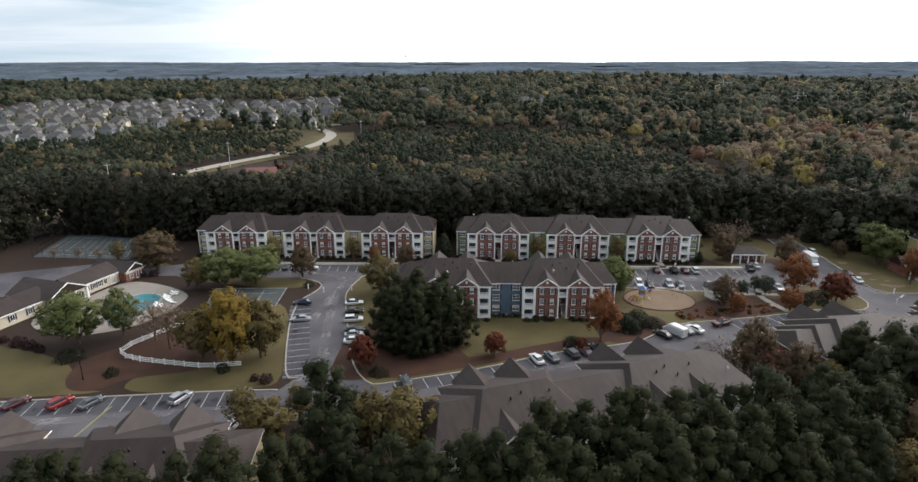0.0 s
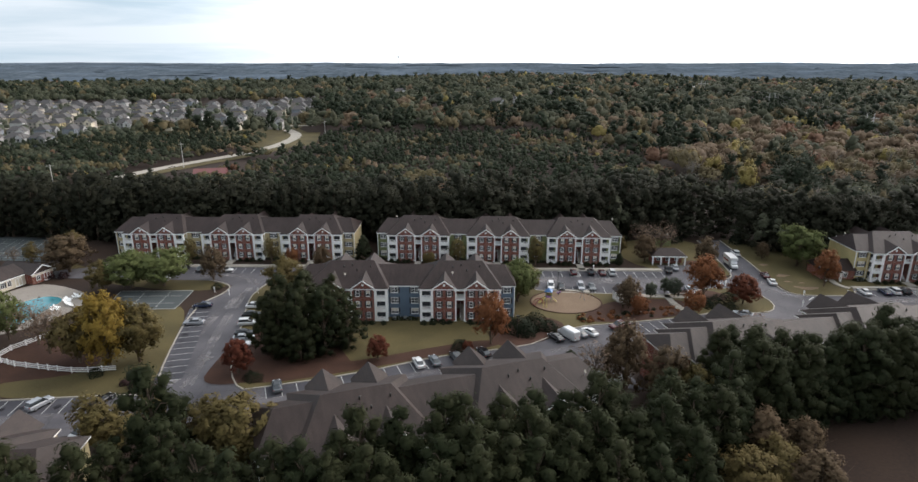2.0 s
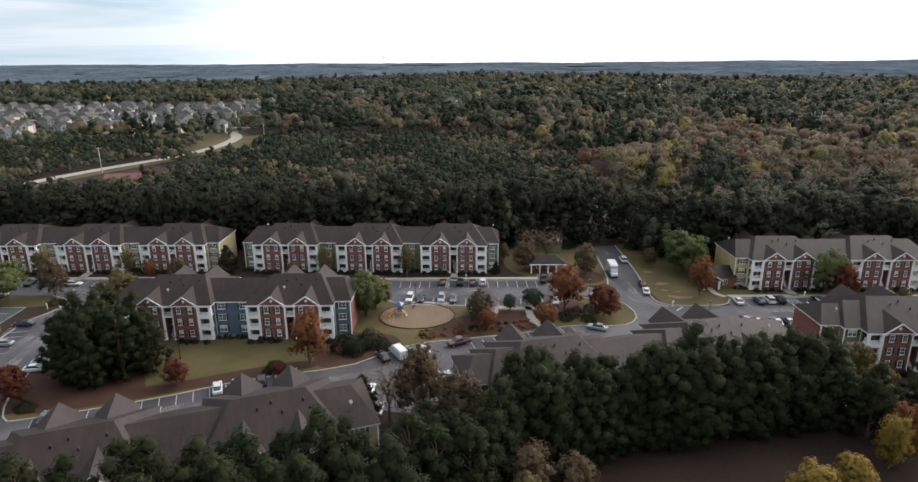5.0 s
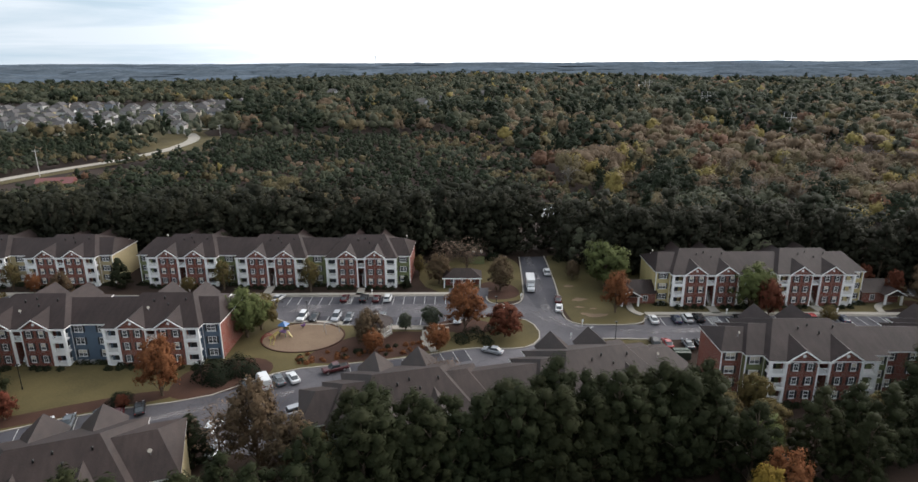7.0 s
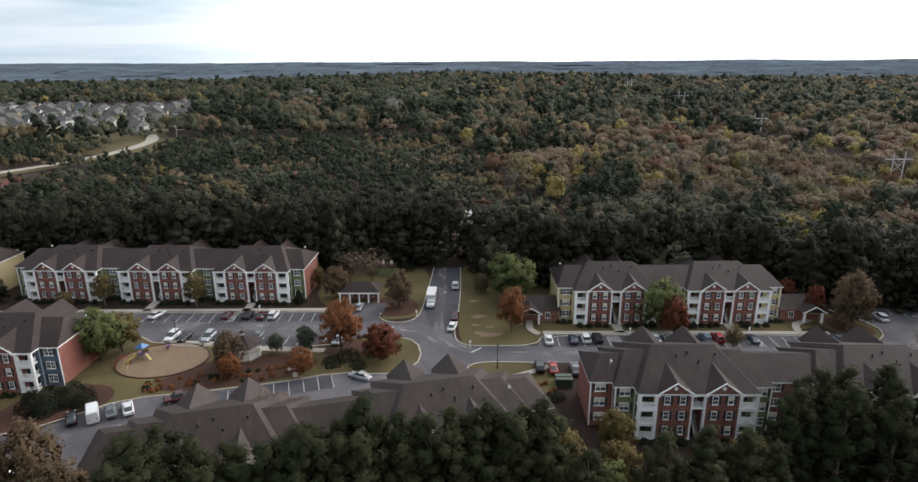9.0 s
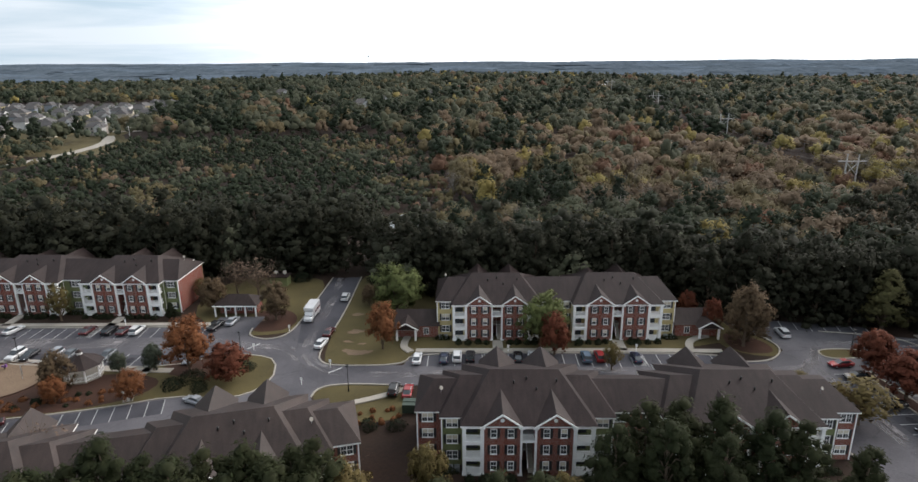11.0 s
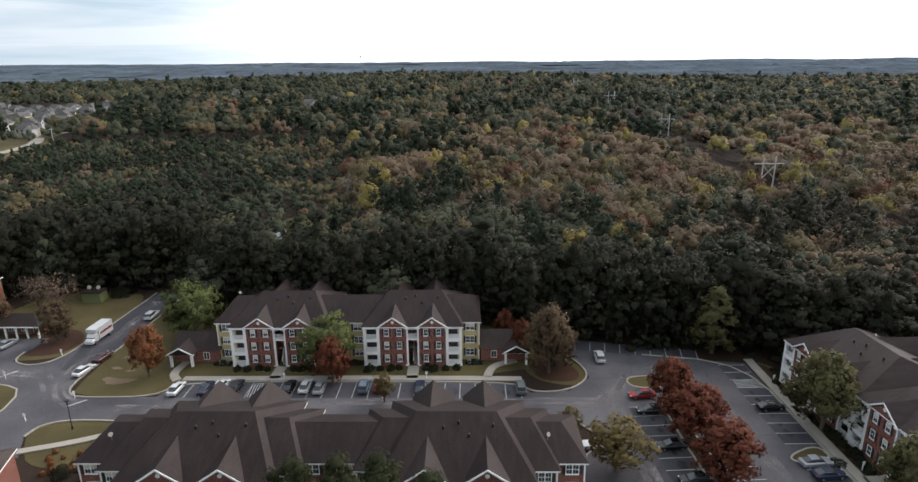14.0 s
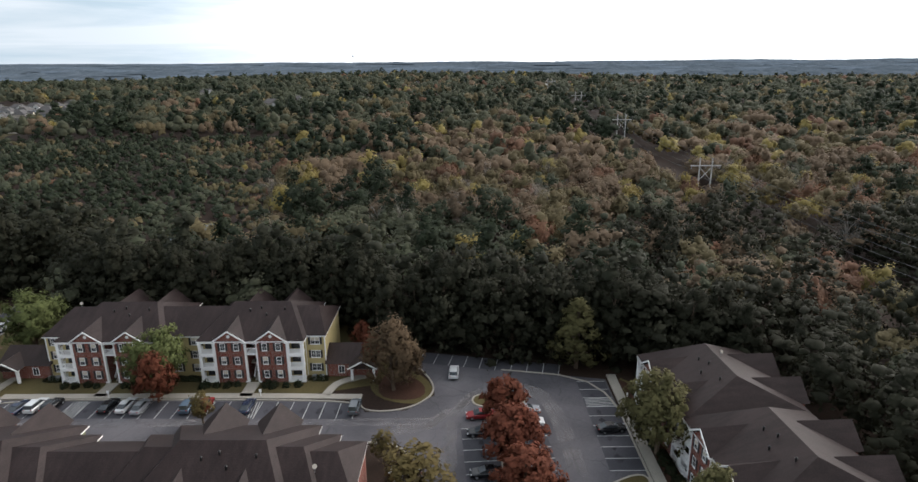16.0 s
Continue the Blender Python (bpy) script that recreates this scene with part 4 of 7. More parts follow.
for x in (-1.6, 1.6):
    part("leg", Shape().tube((x, -0.9, 0), (x, 0, 2.5), 0.05, n=6), GREY_METAL, swing)
    part("leg", Shape().tube((x, 0.9, 0), (x, 0, 2.5), 0.05, n=6), GREY_METAL, swing)
part("top_bar", Shape().tube((-1.6, 0, 2.5), (1.6, 0, 2.5), 0.05, n=6), GREY_METAL, swing)

# gazebo
gz = thing("gazebo", "white octagonal gazebo with a grey shingle roof and cupola", "gazebo", pose(74.4, 149.4, 0.05, 0, 0, 12))
ring = [(3.5 * math.cos(math.pi / 8 + k * math.pi / 4), 3.5 * math.sin(math.pi / 8 + k * math.pi / 4)) for k in range(8)]
part("floor", Shape().prism([(x * 1.06, y * 1.06) for x, y in ring], 0, 0.35), CONCRETE, gz)
for k, (x, y) in enumerate(ring):
    part("post", Shape().box(x - 0.1, x + 0.1, y - 0.1, y + 0.1, 0.35, 3.0), WHITE, gz)
    nx, ny = ring[(k + 1) % 8]
    rail = Shape().beam((x, y, 1.3), (nx, ny, 1.3), 0.08, 0.1).beam((x, y, 0.55), (nx, ny, 0.55), 0.06, 0.08).beam((x, y, 2.9), (nx, ny, 2.9), 0.1, 0.3)
    for i in range(1, 12):
        px, py = x + (nx - x) * i / 12, y + (ny - y) * i / 12
        rail.box(px - 0.025, px + 0.025, py - 0.025, py + 0.025, 0.55, 1.3)
    part("railing", rail, WHITE, gz)
s = Shape()
big = [(x * 1.18, y * 1.18, 2.95) for x, y in ring]
small = [(x * 0.17, y * 0.17, 4.9) for x, y in ring]
s.add(big + small, [(k, (k + 1) % 8, 8 + (k + 1) % 8, 8 + k) for k in range(8)] + [tuple(range(7, -1, -1))])
part("roof", s, SHINGLE, gz)
part("cupola", Shape().prism([(x * 0.15, y * 0.15) for x, y in ring], 4.85, 5.4), WHITE, gz)
part("cupola_roof", Shape().add([(x * 0.22, y * 0.22, 5.4) for x, y in ring] + [(0, 0, 5.95)], [(k, (k + 1) % 8, 8) for k in range(8)]), SHINGLE, gz)

# mail pavilion and utility hut
hut = thing("mail_pavilion", "low brick mail pavilion with a hipped shingle roof", "pavilion", pose(96.0, 180.2, 0.05, 0, 0, -4))
part("wall", Shape().box(-4.6, 4.6, -1.0, 2.8, 0, 2.7), BRICK, hut)
s = Shape().add([(-5.4, -3.4, 2.85), (5.4, -3.4, 2.85), (5.4, 3.4, 2.85), (-5.4, 3.4, 2.85), (-2.4, 0, 4.7), (2.4, 0, 4.7)], [(0, 1, 5, 4), (2, 3, 4, 5), (1, 2, 5), (3, 0, 4), (3, 2, 1, 0)])
part("roof", s, SHINGLE, hut)
part("fascia", Shape().box(-5.42, 5.42, -3.45, -3.38, 2.62, 2.9), WHITE, hut)
for x in (-4.9, -2.4, 0, 2.4, 4.9):
    part("column", Shape().box(x - 0.16, x + 0.16, -3.2, -2.88, 0, 2.7), WHITE, hut)
for x in (-2.6, 0.2, 2.9):
    low_window(hut, x, -1.02, 0.8, False)
util = thing("utility_hut", "small green utility hut with two white dishes", "hut", pose(101.6, 199.0, 0, 0, 0, -6))
part("wall", Shape().box(-2.4, 2.4, -1.6, 1.6, 0, 2.6), GREEN, util)
part("roof", Shape().box(-2.7, 2.7, -1.9, 1.9, 2.6, 2.8), SHINGLE, util)
for x in (-1.0, 1.4):
    bowl = Shape()
    for r0, r1, z0, z1 in ((0.03, 0.3, 0, 0.06), (0.3, 0.5, 0.06, 0.18)):
        bowl.tube((0, 0, z0), (0, 0, z1), r0, r1, 14)
    part("dish", bowl, CONCRETE, util, "white dish aerial", pose(x, 0, 3.6, 60, 0, 20))
    part("mast", Shape().tube((x, 0, 2.8), (x, 0, 3.6), 0.05, n=6), GREY_METAL, util)

# ---- blocks of flats ----
EAVE, SLOPE = 8.45, 0.43
FLOORS = (0.3, 3.05, 5.8)


def hip_roof(x0, x1, half, run0, run1, lap=0.4):
    """A hipped roof over x0..x1 and -half..half; run0, run1: how far the hips run in at the ends (0: a plain end)."""
    h = half + lap
    a, b = x0 - lap, x1 + lap
    top = EAVE + SLOPE * h
    lo = EAVE - 0.02
    s = Shape()
    s.add([(a, -h, lo), (b, -h, lo), (b, h, lo), (a, h, lo), (a + run0, 0, top), (b - run1, 0, top)],
          [(0, 1, 5, 4), (2, 3, 4, 5), (1, 2, 5), (3, 0, 4), (3, 2, 1, 0)])
    return s


def fascia(x0, x1, half, lap=0.4):
    s, h = Shape(), half + lap - 0.03
    a, b = x0 - lap + 0.03, x1 + lap - 0.03
    for y in (-h, h - 0.05):
        s.box(a, b, y, y + 0.05, EAVE - 0.26, EAVE - 0.03)
    for x in (a, b - 0.05):
        s.box(x, x + 0.05, -h + 0.05, h - 0.05, EAVE - 0.26, EAVE - 0.03)
    return s


def window_meshes(w, h, panes):
    frame_s = Shape()
    t = 0.09
    frame_s.box(-w / 2, w / 2, -0.07, 0.03, 0, t).box(-w / 2, w / 2, -0.07, 0.03, h - t, h)
    frame_s.box(-w / 2, -w / 2 + t, -0.07, 0.03, t, h - t).box(w / 2 - t, w / 2, -0.07, 0.03, t, h - t)
    frame_s.box(-w / 2 - 0.05, w / 2 + 0.05, -0.11, 0.03, -0.09, 0)
    for k in range(1, panes):
        x = -w / 2 + w * k / panes
        frame_s.box(x - 0.06, x + 0.06, -0.065, 0.03, t, h - t)
    frame_s.box(-w / 2 + t, w / 2 - t, -0.055, 0.0, h / 2 - 0.035, h / 2 + 0.035)
    for k in range(panes):
        x = -w / 2 + w * (k + 0.5) / panes
        frame_s.box(x - 0.015, x + 0.015, -0.05, 0.0, t, h - t)
    pane_s = Shape().box(-w / 2 + 0.03, w / 2 - 0.03, -0.03, 0.02, 0.03, h - 0.03)
    blind = Shape().box(-w / 2 + t, w / 2 - t, -0.036, -0.031, h * 0.5, h - t)
    shutter_s = Shape().box(-0.2, 0.2, -0.06, 0.0, -0.03, h + 0.03)
    for k in range(9):
        z = 0.1 + k * (h - 0.15) / 9
        shutter_s.box(-0.16, 0.16, -0.075, -0.06, z, z + 0.05)
    return [as_mesh("window", frame_s, WHITE), as_mesh("pane", pane_s, GLASS), as_mesh("shutter", shutter_s, SHUTTER), as_mesh("blind", blind, CREAM), w]


SMALL_WINDOW = window_meshes(0.95, 1.5, 1)
WIDE_WINDOW = window_meshes(1.75, 1.5, 2)


def add_window(kit, parent, x, y, z, shutters=True, blind=False, turn=0):
    ob = part("window", kit[0], None, parent, "", pose(x, y, z, 0, 0, turn))
    part("pane", kit[1], None, ob)
    if blind:
        part("blind", kit[3], None, ob)
    if shutters:
        for s in (-1, 1):
            part("shutter", kit[2], None, ob, "", pose(s * (kit[4] / 2 + 0.22), 0, 0))


def pillar_mesh():
    s = Shape()
    s.box(-0.27, 0.27, -0.27, 0.27, 0.35, 8.05).box(-0.34, 0.34, -0.34, 0.34, 0, 0.35).box(-0.33, 0.33, -0.33, 0.33, 7.95, 8.2).box(-0.38, 0.38, -0.38, 0.38, 8.2, 8.42)
    return as_mesh("pillar", s, WHITE)


def railing_mesh(w, step=0.14):
    s = Shape()
    s.box(-w / 2, w / 2, -0.04, 0.04, 0.98, 1.07).box(-w / 2, w / 2, -0.03, 0.03, 0.08, 0.15)
    for k in range(int(w / step)):
        x = -w / 2 + step * (k + 0.5)
        s.box(x - 0.025, x + 0.025, -0.02, 0.02, 0.15, 0.98)
    return as_mesh("railing", s, WHITE)


PILLAR = pillar_mesh()
RAIL_BALCONY, RAIL_SIDE, RAIL_STAIR = railing_mesh(2.1), railing_mesh(1.5), railing_mesh(1.75)
BALCONY_SLAB = as_mesh("balcony", Shape().box(-1.38, 1.38, -0.95, 0.95, -0.28, 0.05), WHITE)
VENT = as_mesh("gable_vent", Shape().tube((0, -0.05, 0), (0, 0.04, 0), 0.3, n=14), WHITE)
DOOR = as_mesh("glass_door", Shape().box(-0.85, 0.85, -0.04, 0.02, 0, 2.05).box(-0.95, -0.85, -0.06, 0.03, 0, 2.12).box(0.85, 0.95, -0.06, 0.03, 0, 2.12), GLASS)
DISH = Shape()
for i in range(3):
    r0, r1, z0, z1 = ((0.02, 0.12, 0.0, 0.02), (0.12, 0.22, 0.02, 0.06), (0.22, 0.3, 0.06, 0.12))[i]
    DISH.tube((0, 0, z0), (0, 0, z1), r0, r1, 12)
DISH_MESH = as_mesh("bowl", DISH, CONCRETE)


def build_block(b, c, siding, rnd, tiles, front=True):
    """One stair block: two brick gables, a stair hall between them, balconies outside."""
    for s in (-1, 1):
        lo, hi = sorted((c + s * 0.95, c + s * 6.55))
        part("wall", Shape().box(lo, hi, -9.0, 9.0, 0, EAVE - 0.05), BRICK, b, "red brick wall")
    part("stair_hall_wall", Shape().box(c - 0.94, c + 0.94, -5.6, 8.98, 0, EAVE - 0.05), BRICK, b, "red brick wall")
    for s in (-1, 1):
        lo, hi = sorted((c + s * 6.56, c + s * 9.5))
        part("balcony_wall", Shape().box(lo, hi, -7.1, 9.0, 0, EAVE - 0.06), siding, b, "sided wall behind the balconies")
    roof = part("roof", hip_roof(c - 9.6, c + 9.6, 9.1, 4.6, 4.6), tiles, b, "brown grey shingle roof")
    part("fascia", fascia(c - 9.6, c + 9.6, 9.1), WHITE, b)
    for side in (-1, 1):
        for s in (-1, 1):
            x = c + s * 3.85
            yf = side * (9.45 if side < 0 else 10.5)
            rise = 1.78 if side < 0 else 2.3
            bay = Shape()
            prof = [(x - 2.62, 0), (x + 2.62, 0), (x + 2.62, EAVE - 0.1), (x, EAVE + rise), (x - 2.62, EAVE - 0.1)]
            n = 5
            y0, y1 = (yf, yf + 0.8) if side < 0 else (yf - 1.8, yf)
            bay.add([(px, y0, pz) for px, pz in prof] + [(px, y1, pz) for px, pz in prof],
                    [tuple(range(n)), tuple(range(2 * n - 1, n - 1, -1))] + [(i, n + i, n + (i + 1) % n, (i + 1) % n) for i in range(n)])
            part("gable_bay", bay, BRICK, b, "red brick gabled bay")
            # cross gable roof, running back into the main slope
            g = Shape()
            e, a = EAVE - 0.12, EAVE + (2.18 if side < 0 else 2.7)
            ya, yb, lift = side * (9.85 if side < 0 else 10.9), side * 3.2, 0.45 if side < 0 else 0.1
            g.add([(x - 3.15, ya, e), (x + 3.15, ya, e), (x, ya, a), (x - 3.15, yb, e), (x + 3.15, yb, e), (x, yb, a + lift),
                   (x - 2.9, ya, e), (x + 2.9, ya, e), (x, ya, a - 0.2), (x - 2.9, yb, e), (x + 2.9, yb, e), (x, yb, a + lift - 0.2)],
                  [(0, 3, 5, 2), (1, 2, 5, 4), (6, 8, 11, 9), (7, 10, 11, 8), (0, 2, 8, 6), (2, 1, 7, 8), (0, 6, 9, 3), (1, 4, 10, 7)])
            part("gable_roof", g, tiles, b)
            if side < 0 and front:
                rake = Shape()
                for q in (-1, 1):
                    rake.beam((x + q * 3.2, ya - 0.03, e - 0.02), (x - q * 0.02, ya - 0.03, a - 0.1), 0.08, 0.24)
                    rake.box(min(x + q * 2.5, x + q * 3.2), max(x + q * 2.5, x + q * 3.2), ya - 0.05, ya + 0.4, e - 0.2, e)
                part("rake_trim", rake, WHITE, b)
                part("gable_vent", VENT, None, b, "round white vent", pose(x, yf - 0.01, EAVE + 0.95))
                for z in FLOORS:
                    for q in (-1, 1):
                        add_window(SMALL_WINDOW, b, x + q * 1.25, yf - 0.005, z + 0.75, True, rnd.random() < 0.5)
    if not front:
        return
    for s in (-1, 1):
        for x in (1.18, 6.78, 9.42):
            part("pillar", PILLAR, None, b, "square white pillar", pose(c + s * x, -9.14, 0))
        for k, z in enumerate(FLOORS):
            bal = part("balcony", BALCONY_SLAB, None, b, "white balcony with a slatted railing", pose(c + s * 8.1, -8.55, z))
            part("railing", RAIL_BALCONY, None, bal, "", pose(0, -0.85, 0))
            part("railing", RAIL_SIDE, None, bal, "", pose(s * 1.3, 0.05, 0, 0, 0, 90))
            part("glass_door", DOOR, None, bal, "", pose(-0.25, 1.42, 0.05))
            lintel = Shape().box(-1.1, 1.1, -0.92, -0.7, 2.2, 2.5)
            part("lintel", lintel, WHITE, bal)
    top = part("stair_landing", Shape().box(c - 0.95, c + 0.95, -9.2, -5.6, FLOORS[2] - 0.3, FLOORS[2]), WHITE, b, "white landing above the open stair")
    part("railing", RAIL_STAIR, None, top, "", pose(c, -9.15, FLOORS[2]))
    part("stair_landing", Shape().box(c - 0.95, c + 0.95, -7.2, -5.6, FLOORS[1] - 0.3, FLOORS[1]), CONCRETE, b)
    tread = [(-8.9, 0.1)]
    for k in range(14):
        tread += [(-8.9 + 0.2 * k, 0.3 + 0.19 * k), (-8.7 + 0.2 * k, 0.3 + 0.19 * k)]
    tread += [(-6.1, 2.5)]
    k = len(tread)
    flight = Shape().add([(c + q, y, z) for q in (0.05, 0.9) for y, z in tread],
                         [tuple(range(k)), tuple(range(2 * k - 1, k - 1, -1))] + [(i, k + i, k + (i + 1) % k, (i + 1) % k) for i in range(k)])
    part("stair_flight", flight, CONCRETE, b)
    part("stair_stringer", Shape().beam((c + 0.0, -8.9, 0.9), (c + 0.0, -6.0, 3.7), 0.08, 0.7), WHITE, b)
    part("lintel", Shape().box(c - 0.95, c + 0.95, -9.3, -9.1, EAVE - 0.6, EAVE - 0.15), WHITE, b)


def build_wing(b, x0, x1, half, mat, label, run0, run1, cols, rnd, tiles, brick_base=False, lap0=0.0, lap1=0.0, ends=()):
    """A recessed stretch beside or between the stair blocks."""
    part("wall", Shape().box(x0 - lap0, x1 + lap1, -half, half, 0, EAVE - 0.07), mat, b, label)
    if brick_base:
        part("brick_base", Shape().box(x0 - 0.02, x1 + 0.02, -half - 0.06, half + 0.06, 0, 2.9), BRICK, b, "red brick ground storey")
    part("roof", hip_roof(x0 - lap0 * 2.2, x1 + lap1 * 2.2, half, run0, run1), tiles, b)
    part("fascia", fascia(x0 - lap0, x1 + lap1, half), WHITE, b)
    for x in (x0, x1):
        part("corner_board", Shape().box(x - 0.1, x + 0.1, -half - 0.05, -half + 0.1, 0, EAVE - 0.2), WHITE, b)
    for z in FLOORS:
        for x in cols:
            add_window(WIDE_WINDOW, b, x, -half - (0.07 if brick_base and z < 1 else 0.01), z + 0.75, True, rnd.random() < 0.4)
    for x, turn in ends:
        for z in FLOORS:
            add_window(SMALL_WINDOW, b, x, 0, z + 0.75, True, False, turn)


def flats(label, x, y, yaw, centres, wings, siding, seed, tiles=SHINGLE, brick_ends=False):
    rnd = random.Random(seed)
    b = thing("apartment_building", label, "apartment building", pose(x, y, 0.02, 0, 0, yaw), group="blocks of flats")
    for c in centres:
        build_block(b, c, siding, rnd, tiles)
    for w in wings:
        build_wing(b, *w[:7], cols=w[7], rnd=rnd, tiles=tiles, **(w[8] if len(w) > 8 else {}))
    if brick_ends:
        reach = max(abs(w[0]) for w in wings)
        for s in (-1, 1):
            lo, hi = sorted((s * (reach - 0.3), s * (reach + 0.06)))
            part("end_wall", Shape().box(lo, hi, -6.6, 6.6, 0, EAVE - 0.1), BRICK, b, "red brick end wall")
    return b


def simple_layout(pitch, n, side, side_label, end_w=3.6, run=2.6):
    """Stair blocks in a row with one sided stretch in each gap and one at each end."""
    first = -pitch * (n - 1) / 2
    centres = [first + pitch * i for i in range(n)]
    wings = []
    for a, b in zip(centres, centres[1:]):
        lo, hi = a + 9.5, b - 9.5
        if hi - lo < 1:
            continue
        wings.append((lo, hi, 6.85, side, side_label, 0, 0, [lo + 1.6, hi - 1.6] if hi - lo > 6 else [(lo + hi) / 2], dict(lap0=2.4, lap1=2.4)))
    lo, hi = centres[0] - 9.5, centres[-1] + 9.5
    wings.append((lo - end_w, lo, 6.85, side, side_label, run, 0, [lo - end_w / 2], dict(lap1=2.4)))
    wings.append((hi, hi + end_w, 6.85, side, side_label, 0, run, [hi + end_w / 2], dict(lap0=2.4)))
    return centres, wings


def long_layout(pitch, side, side_label):
    """Two stair blocks, each flanked by sided stretches, with lower brick stretches between and beyond."""
    c = pitch / 2
    centres, wings = [-c, c], []
    for k in (-c, c):
        for s in (-1, 1):
            lo, hi = sorted((k + s * 9.5, k + s * 12.8))
            wings.append((lo, hi, 6.85, side, side_label, 3.2 if s < 0 else 0, 3.2 if s > 0 else 0, [(lo + hi) / 2 + s * 0.1], dict(lap0=2.4 if s > 0 else 0, lap1=2.4 if s < 0 else 0)))
    wings.append((-c + 12.8, c - 12.8, 5.3, BRICK, "red brick wall", 0, 0, [-c + 14.2, c - 14.2], dict(lap0=2.0, lap1=2.0)))
    for s in (-1, 1):
        lo, hi = sorted((s * (c + 12.8), s * (c + 16.6)))
        wings.append((lo, hi, 5.3, BRICK, "red brick wall", 2.8 if s < 0 else 0, 2.8 if s > 0 else 0, [(lo + hi) / 2 + s * 0.3], dict(lap0=2.0 if s > 0 else 0, lap1=2.0 if s < 0 else 0)))
    return centres, wings


flats("three storey red brick flats with tan siding and white balconies", -39.4, 196.7, -3.0, *simple_layout(24.9, 3, TAN, "tan siding"), TAN, 1)
flats("three storey red brick flats with green siding and white balconies", 44.2, 191.1, -5.0, *simple_layout(24.9, 3, GREEN, "green siding"), GREEN, 2, brick_ends=True)
flats("three storey red brick flats with blue siding beside a lawn", 16.9, 146.9, -2.6, *simple_layout(27.1, 2, BLUE, "blue siding"), BLUE, 3, brick_ends=True)
flats("three storey red brick flats with yellow siding facing a car park", 170.9, 168.5, -3.5, *simple_layout(26.2, 2, YELLOW, "yellow siding"), YELLOW, 4, CHARCOAL)
flats("long red brick flats with olive green siding behind pines", 173.8, 122.7, -3.9, *long_layout(33.0, GREEN, "olive green siding"), GREEN, 5, CHARCOAL)
flats("brown roofed flats with tan siding behind tall pines", 24.6, 88.4, 17.0, *simple_layout(26.0, 2, TAN, "tan siding", 5.4, 3.0), TAN, 6, OLD_SHINGLE)
flats("brown roofed flats with tan siding beside a parking row", -53.5, 71.2, 3.0, *simple_layout(26.0, 2, TAN, "tan siding", 5.4, 3.0), TAN, 7, OLD_SHINGLE)
flats("long brown roofed brick flats behind a row of pines", 98.8, 111.4, 10.8, *long_layout(33.0, GREEN, "olive green siding"), GREEN, 8, OLD_SHINGLE)
flats("brown roofed brick flats end on to a long car park", 261.5, 118.7, -90.0, *simple_layout(19.2, 3, TAN, "tan siding", 0.6, 3.4), TAN, 9, CHARCOAL)

# ---- low annexes beside the yellow sided flats ----
def annex(x, y, yaw, flip):
    a = thing("flat_annex", "single storey annex with brick wall, shingle roof and gabled porch", "annex", pose(x, y, 0.02, 0, 0, yaw))
    f = -1 if flip else 1
    lo, hi = sorted((0, 9.2 * f))
    part("wall", Shape().box(lo, hi, -3.6, 4.5, 0, 2.8), BRICK, a, "red brick wall")
    part("roof", gable_roof(lo, hi, -3.6, 4.5, 2.8, 2.3), SHINGLE, a)
    p0, p1 = sorted((4.6 * f, 9.2 * f))
    part("porch_gable", gable_wall(p0, p1, -5.6, 2.6, 2.8, 1.35), CREAM, a, "cream sided gable")
    part("porch_roof", gable_roof(p0, p1, -5.6, 1.0, 2.8, 1.6, "y"), SHINGLE, a)
    part("rake_trim", rake_boards(p0, p1, -5.6, 2.8, 1.55), WHITE, a)
    for px in (p0 + 0.25, p1 - 0.25):
        part("porch_column", Shape().box(px - 0.22, px + 0.22, -5.6, -5.16, 0, 2.7), WHITE, a)
    low_window(a, 2.6 * f, -3.62, 0.7, False)
    return a


annex(144.6, 166.2, -3.5, True)
annex(197.2, 163.2, -3.5, False)

# ---- woodland ----
def spray_corners(centres, sizes, normals, seed, squash=1.0):
    """Small bent leaf sprays: the four corners of one quad at each centre."""
    rng = np.random.default_rng(seed)
    n = len(centres)
    nrm = normals / (np.linalg.norm(normals, axis=1, keepdims=True) + 1e-9)
    ref = rng.normal(size=(n, 3))
    u = np.cross(nrm, ref)
    u /= np.linalg.norm(u, axis=1, keepdims=True) + 1e-9
    w = np.cross(nrm, u)
    sz = sizes[:, None]
    bend = nrm * sz * rng.uniform(-0.35, 0.35, (n, 1))
    v = np.empty((n, 4, 3))
    v[:, 0], v[:, 1] = centres - u * sz, centres - w * sz * 0.6 * squash + bend
    v[:, 2], v[:, 3] = centres + u * sz, centres + w * sz * 0.6 * squash + bend
    return v.reshape(-1, 3)


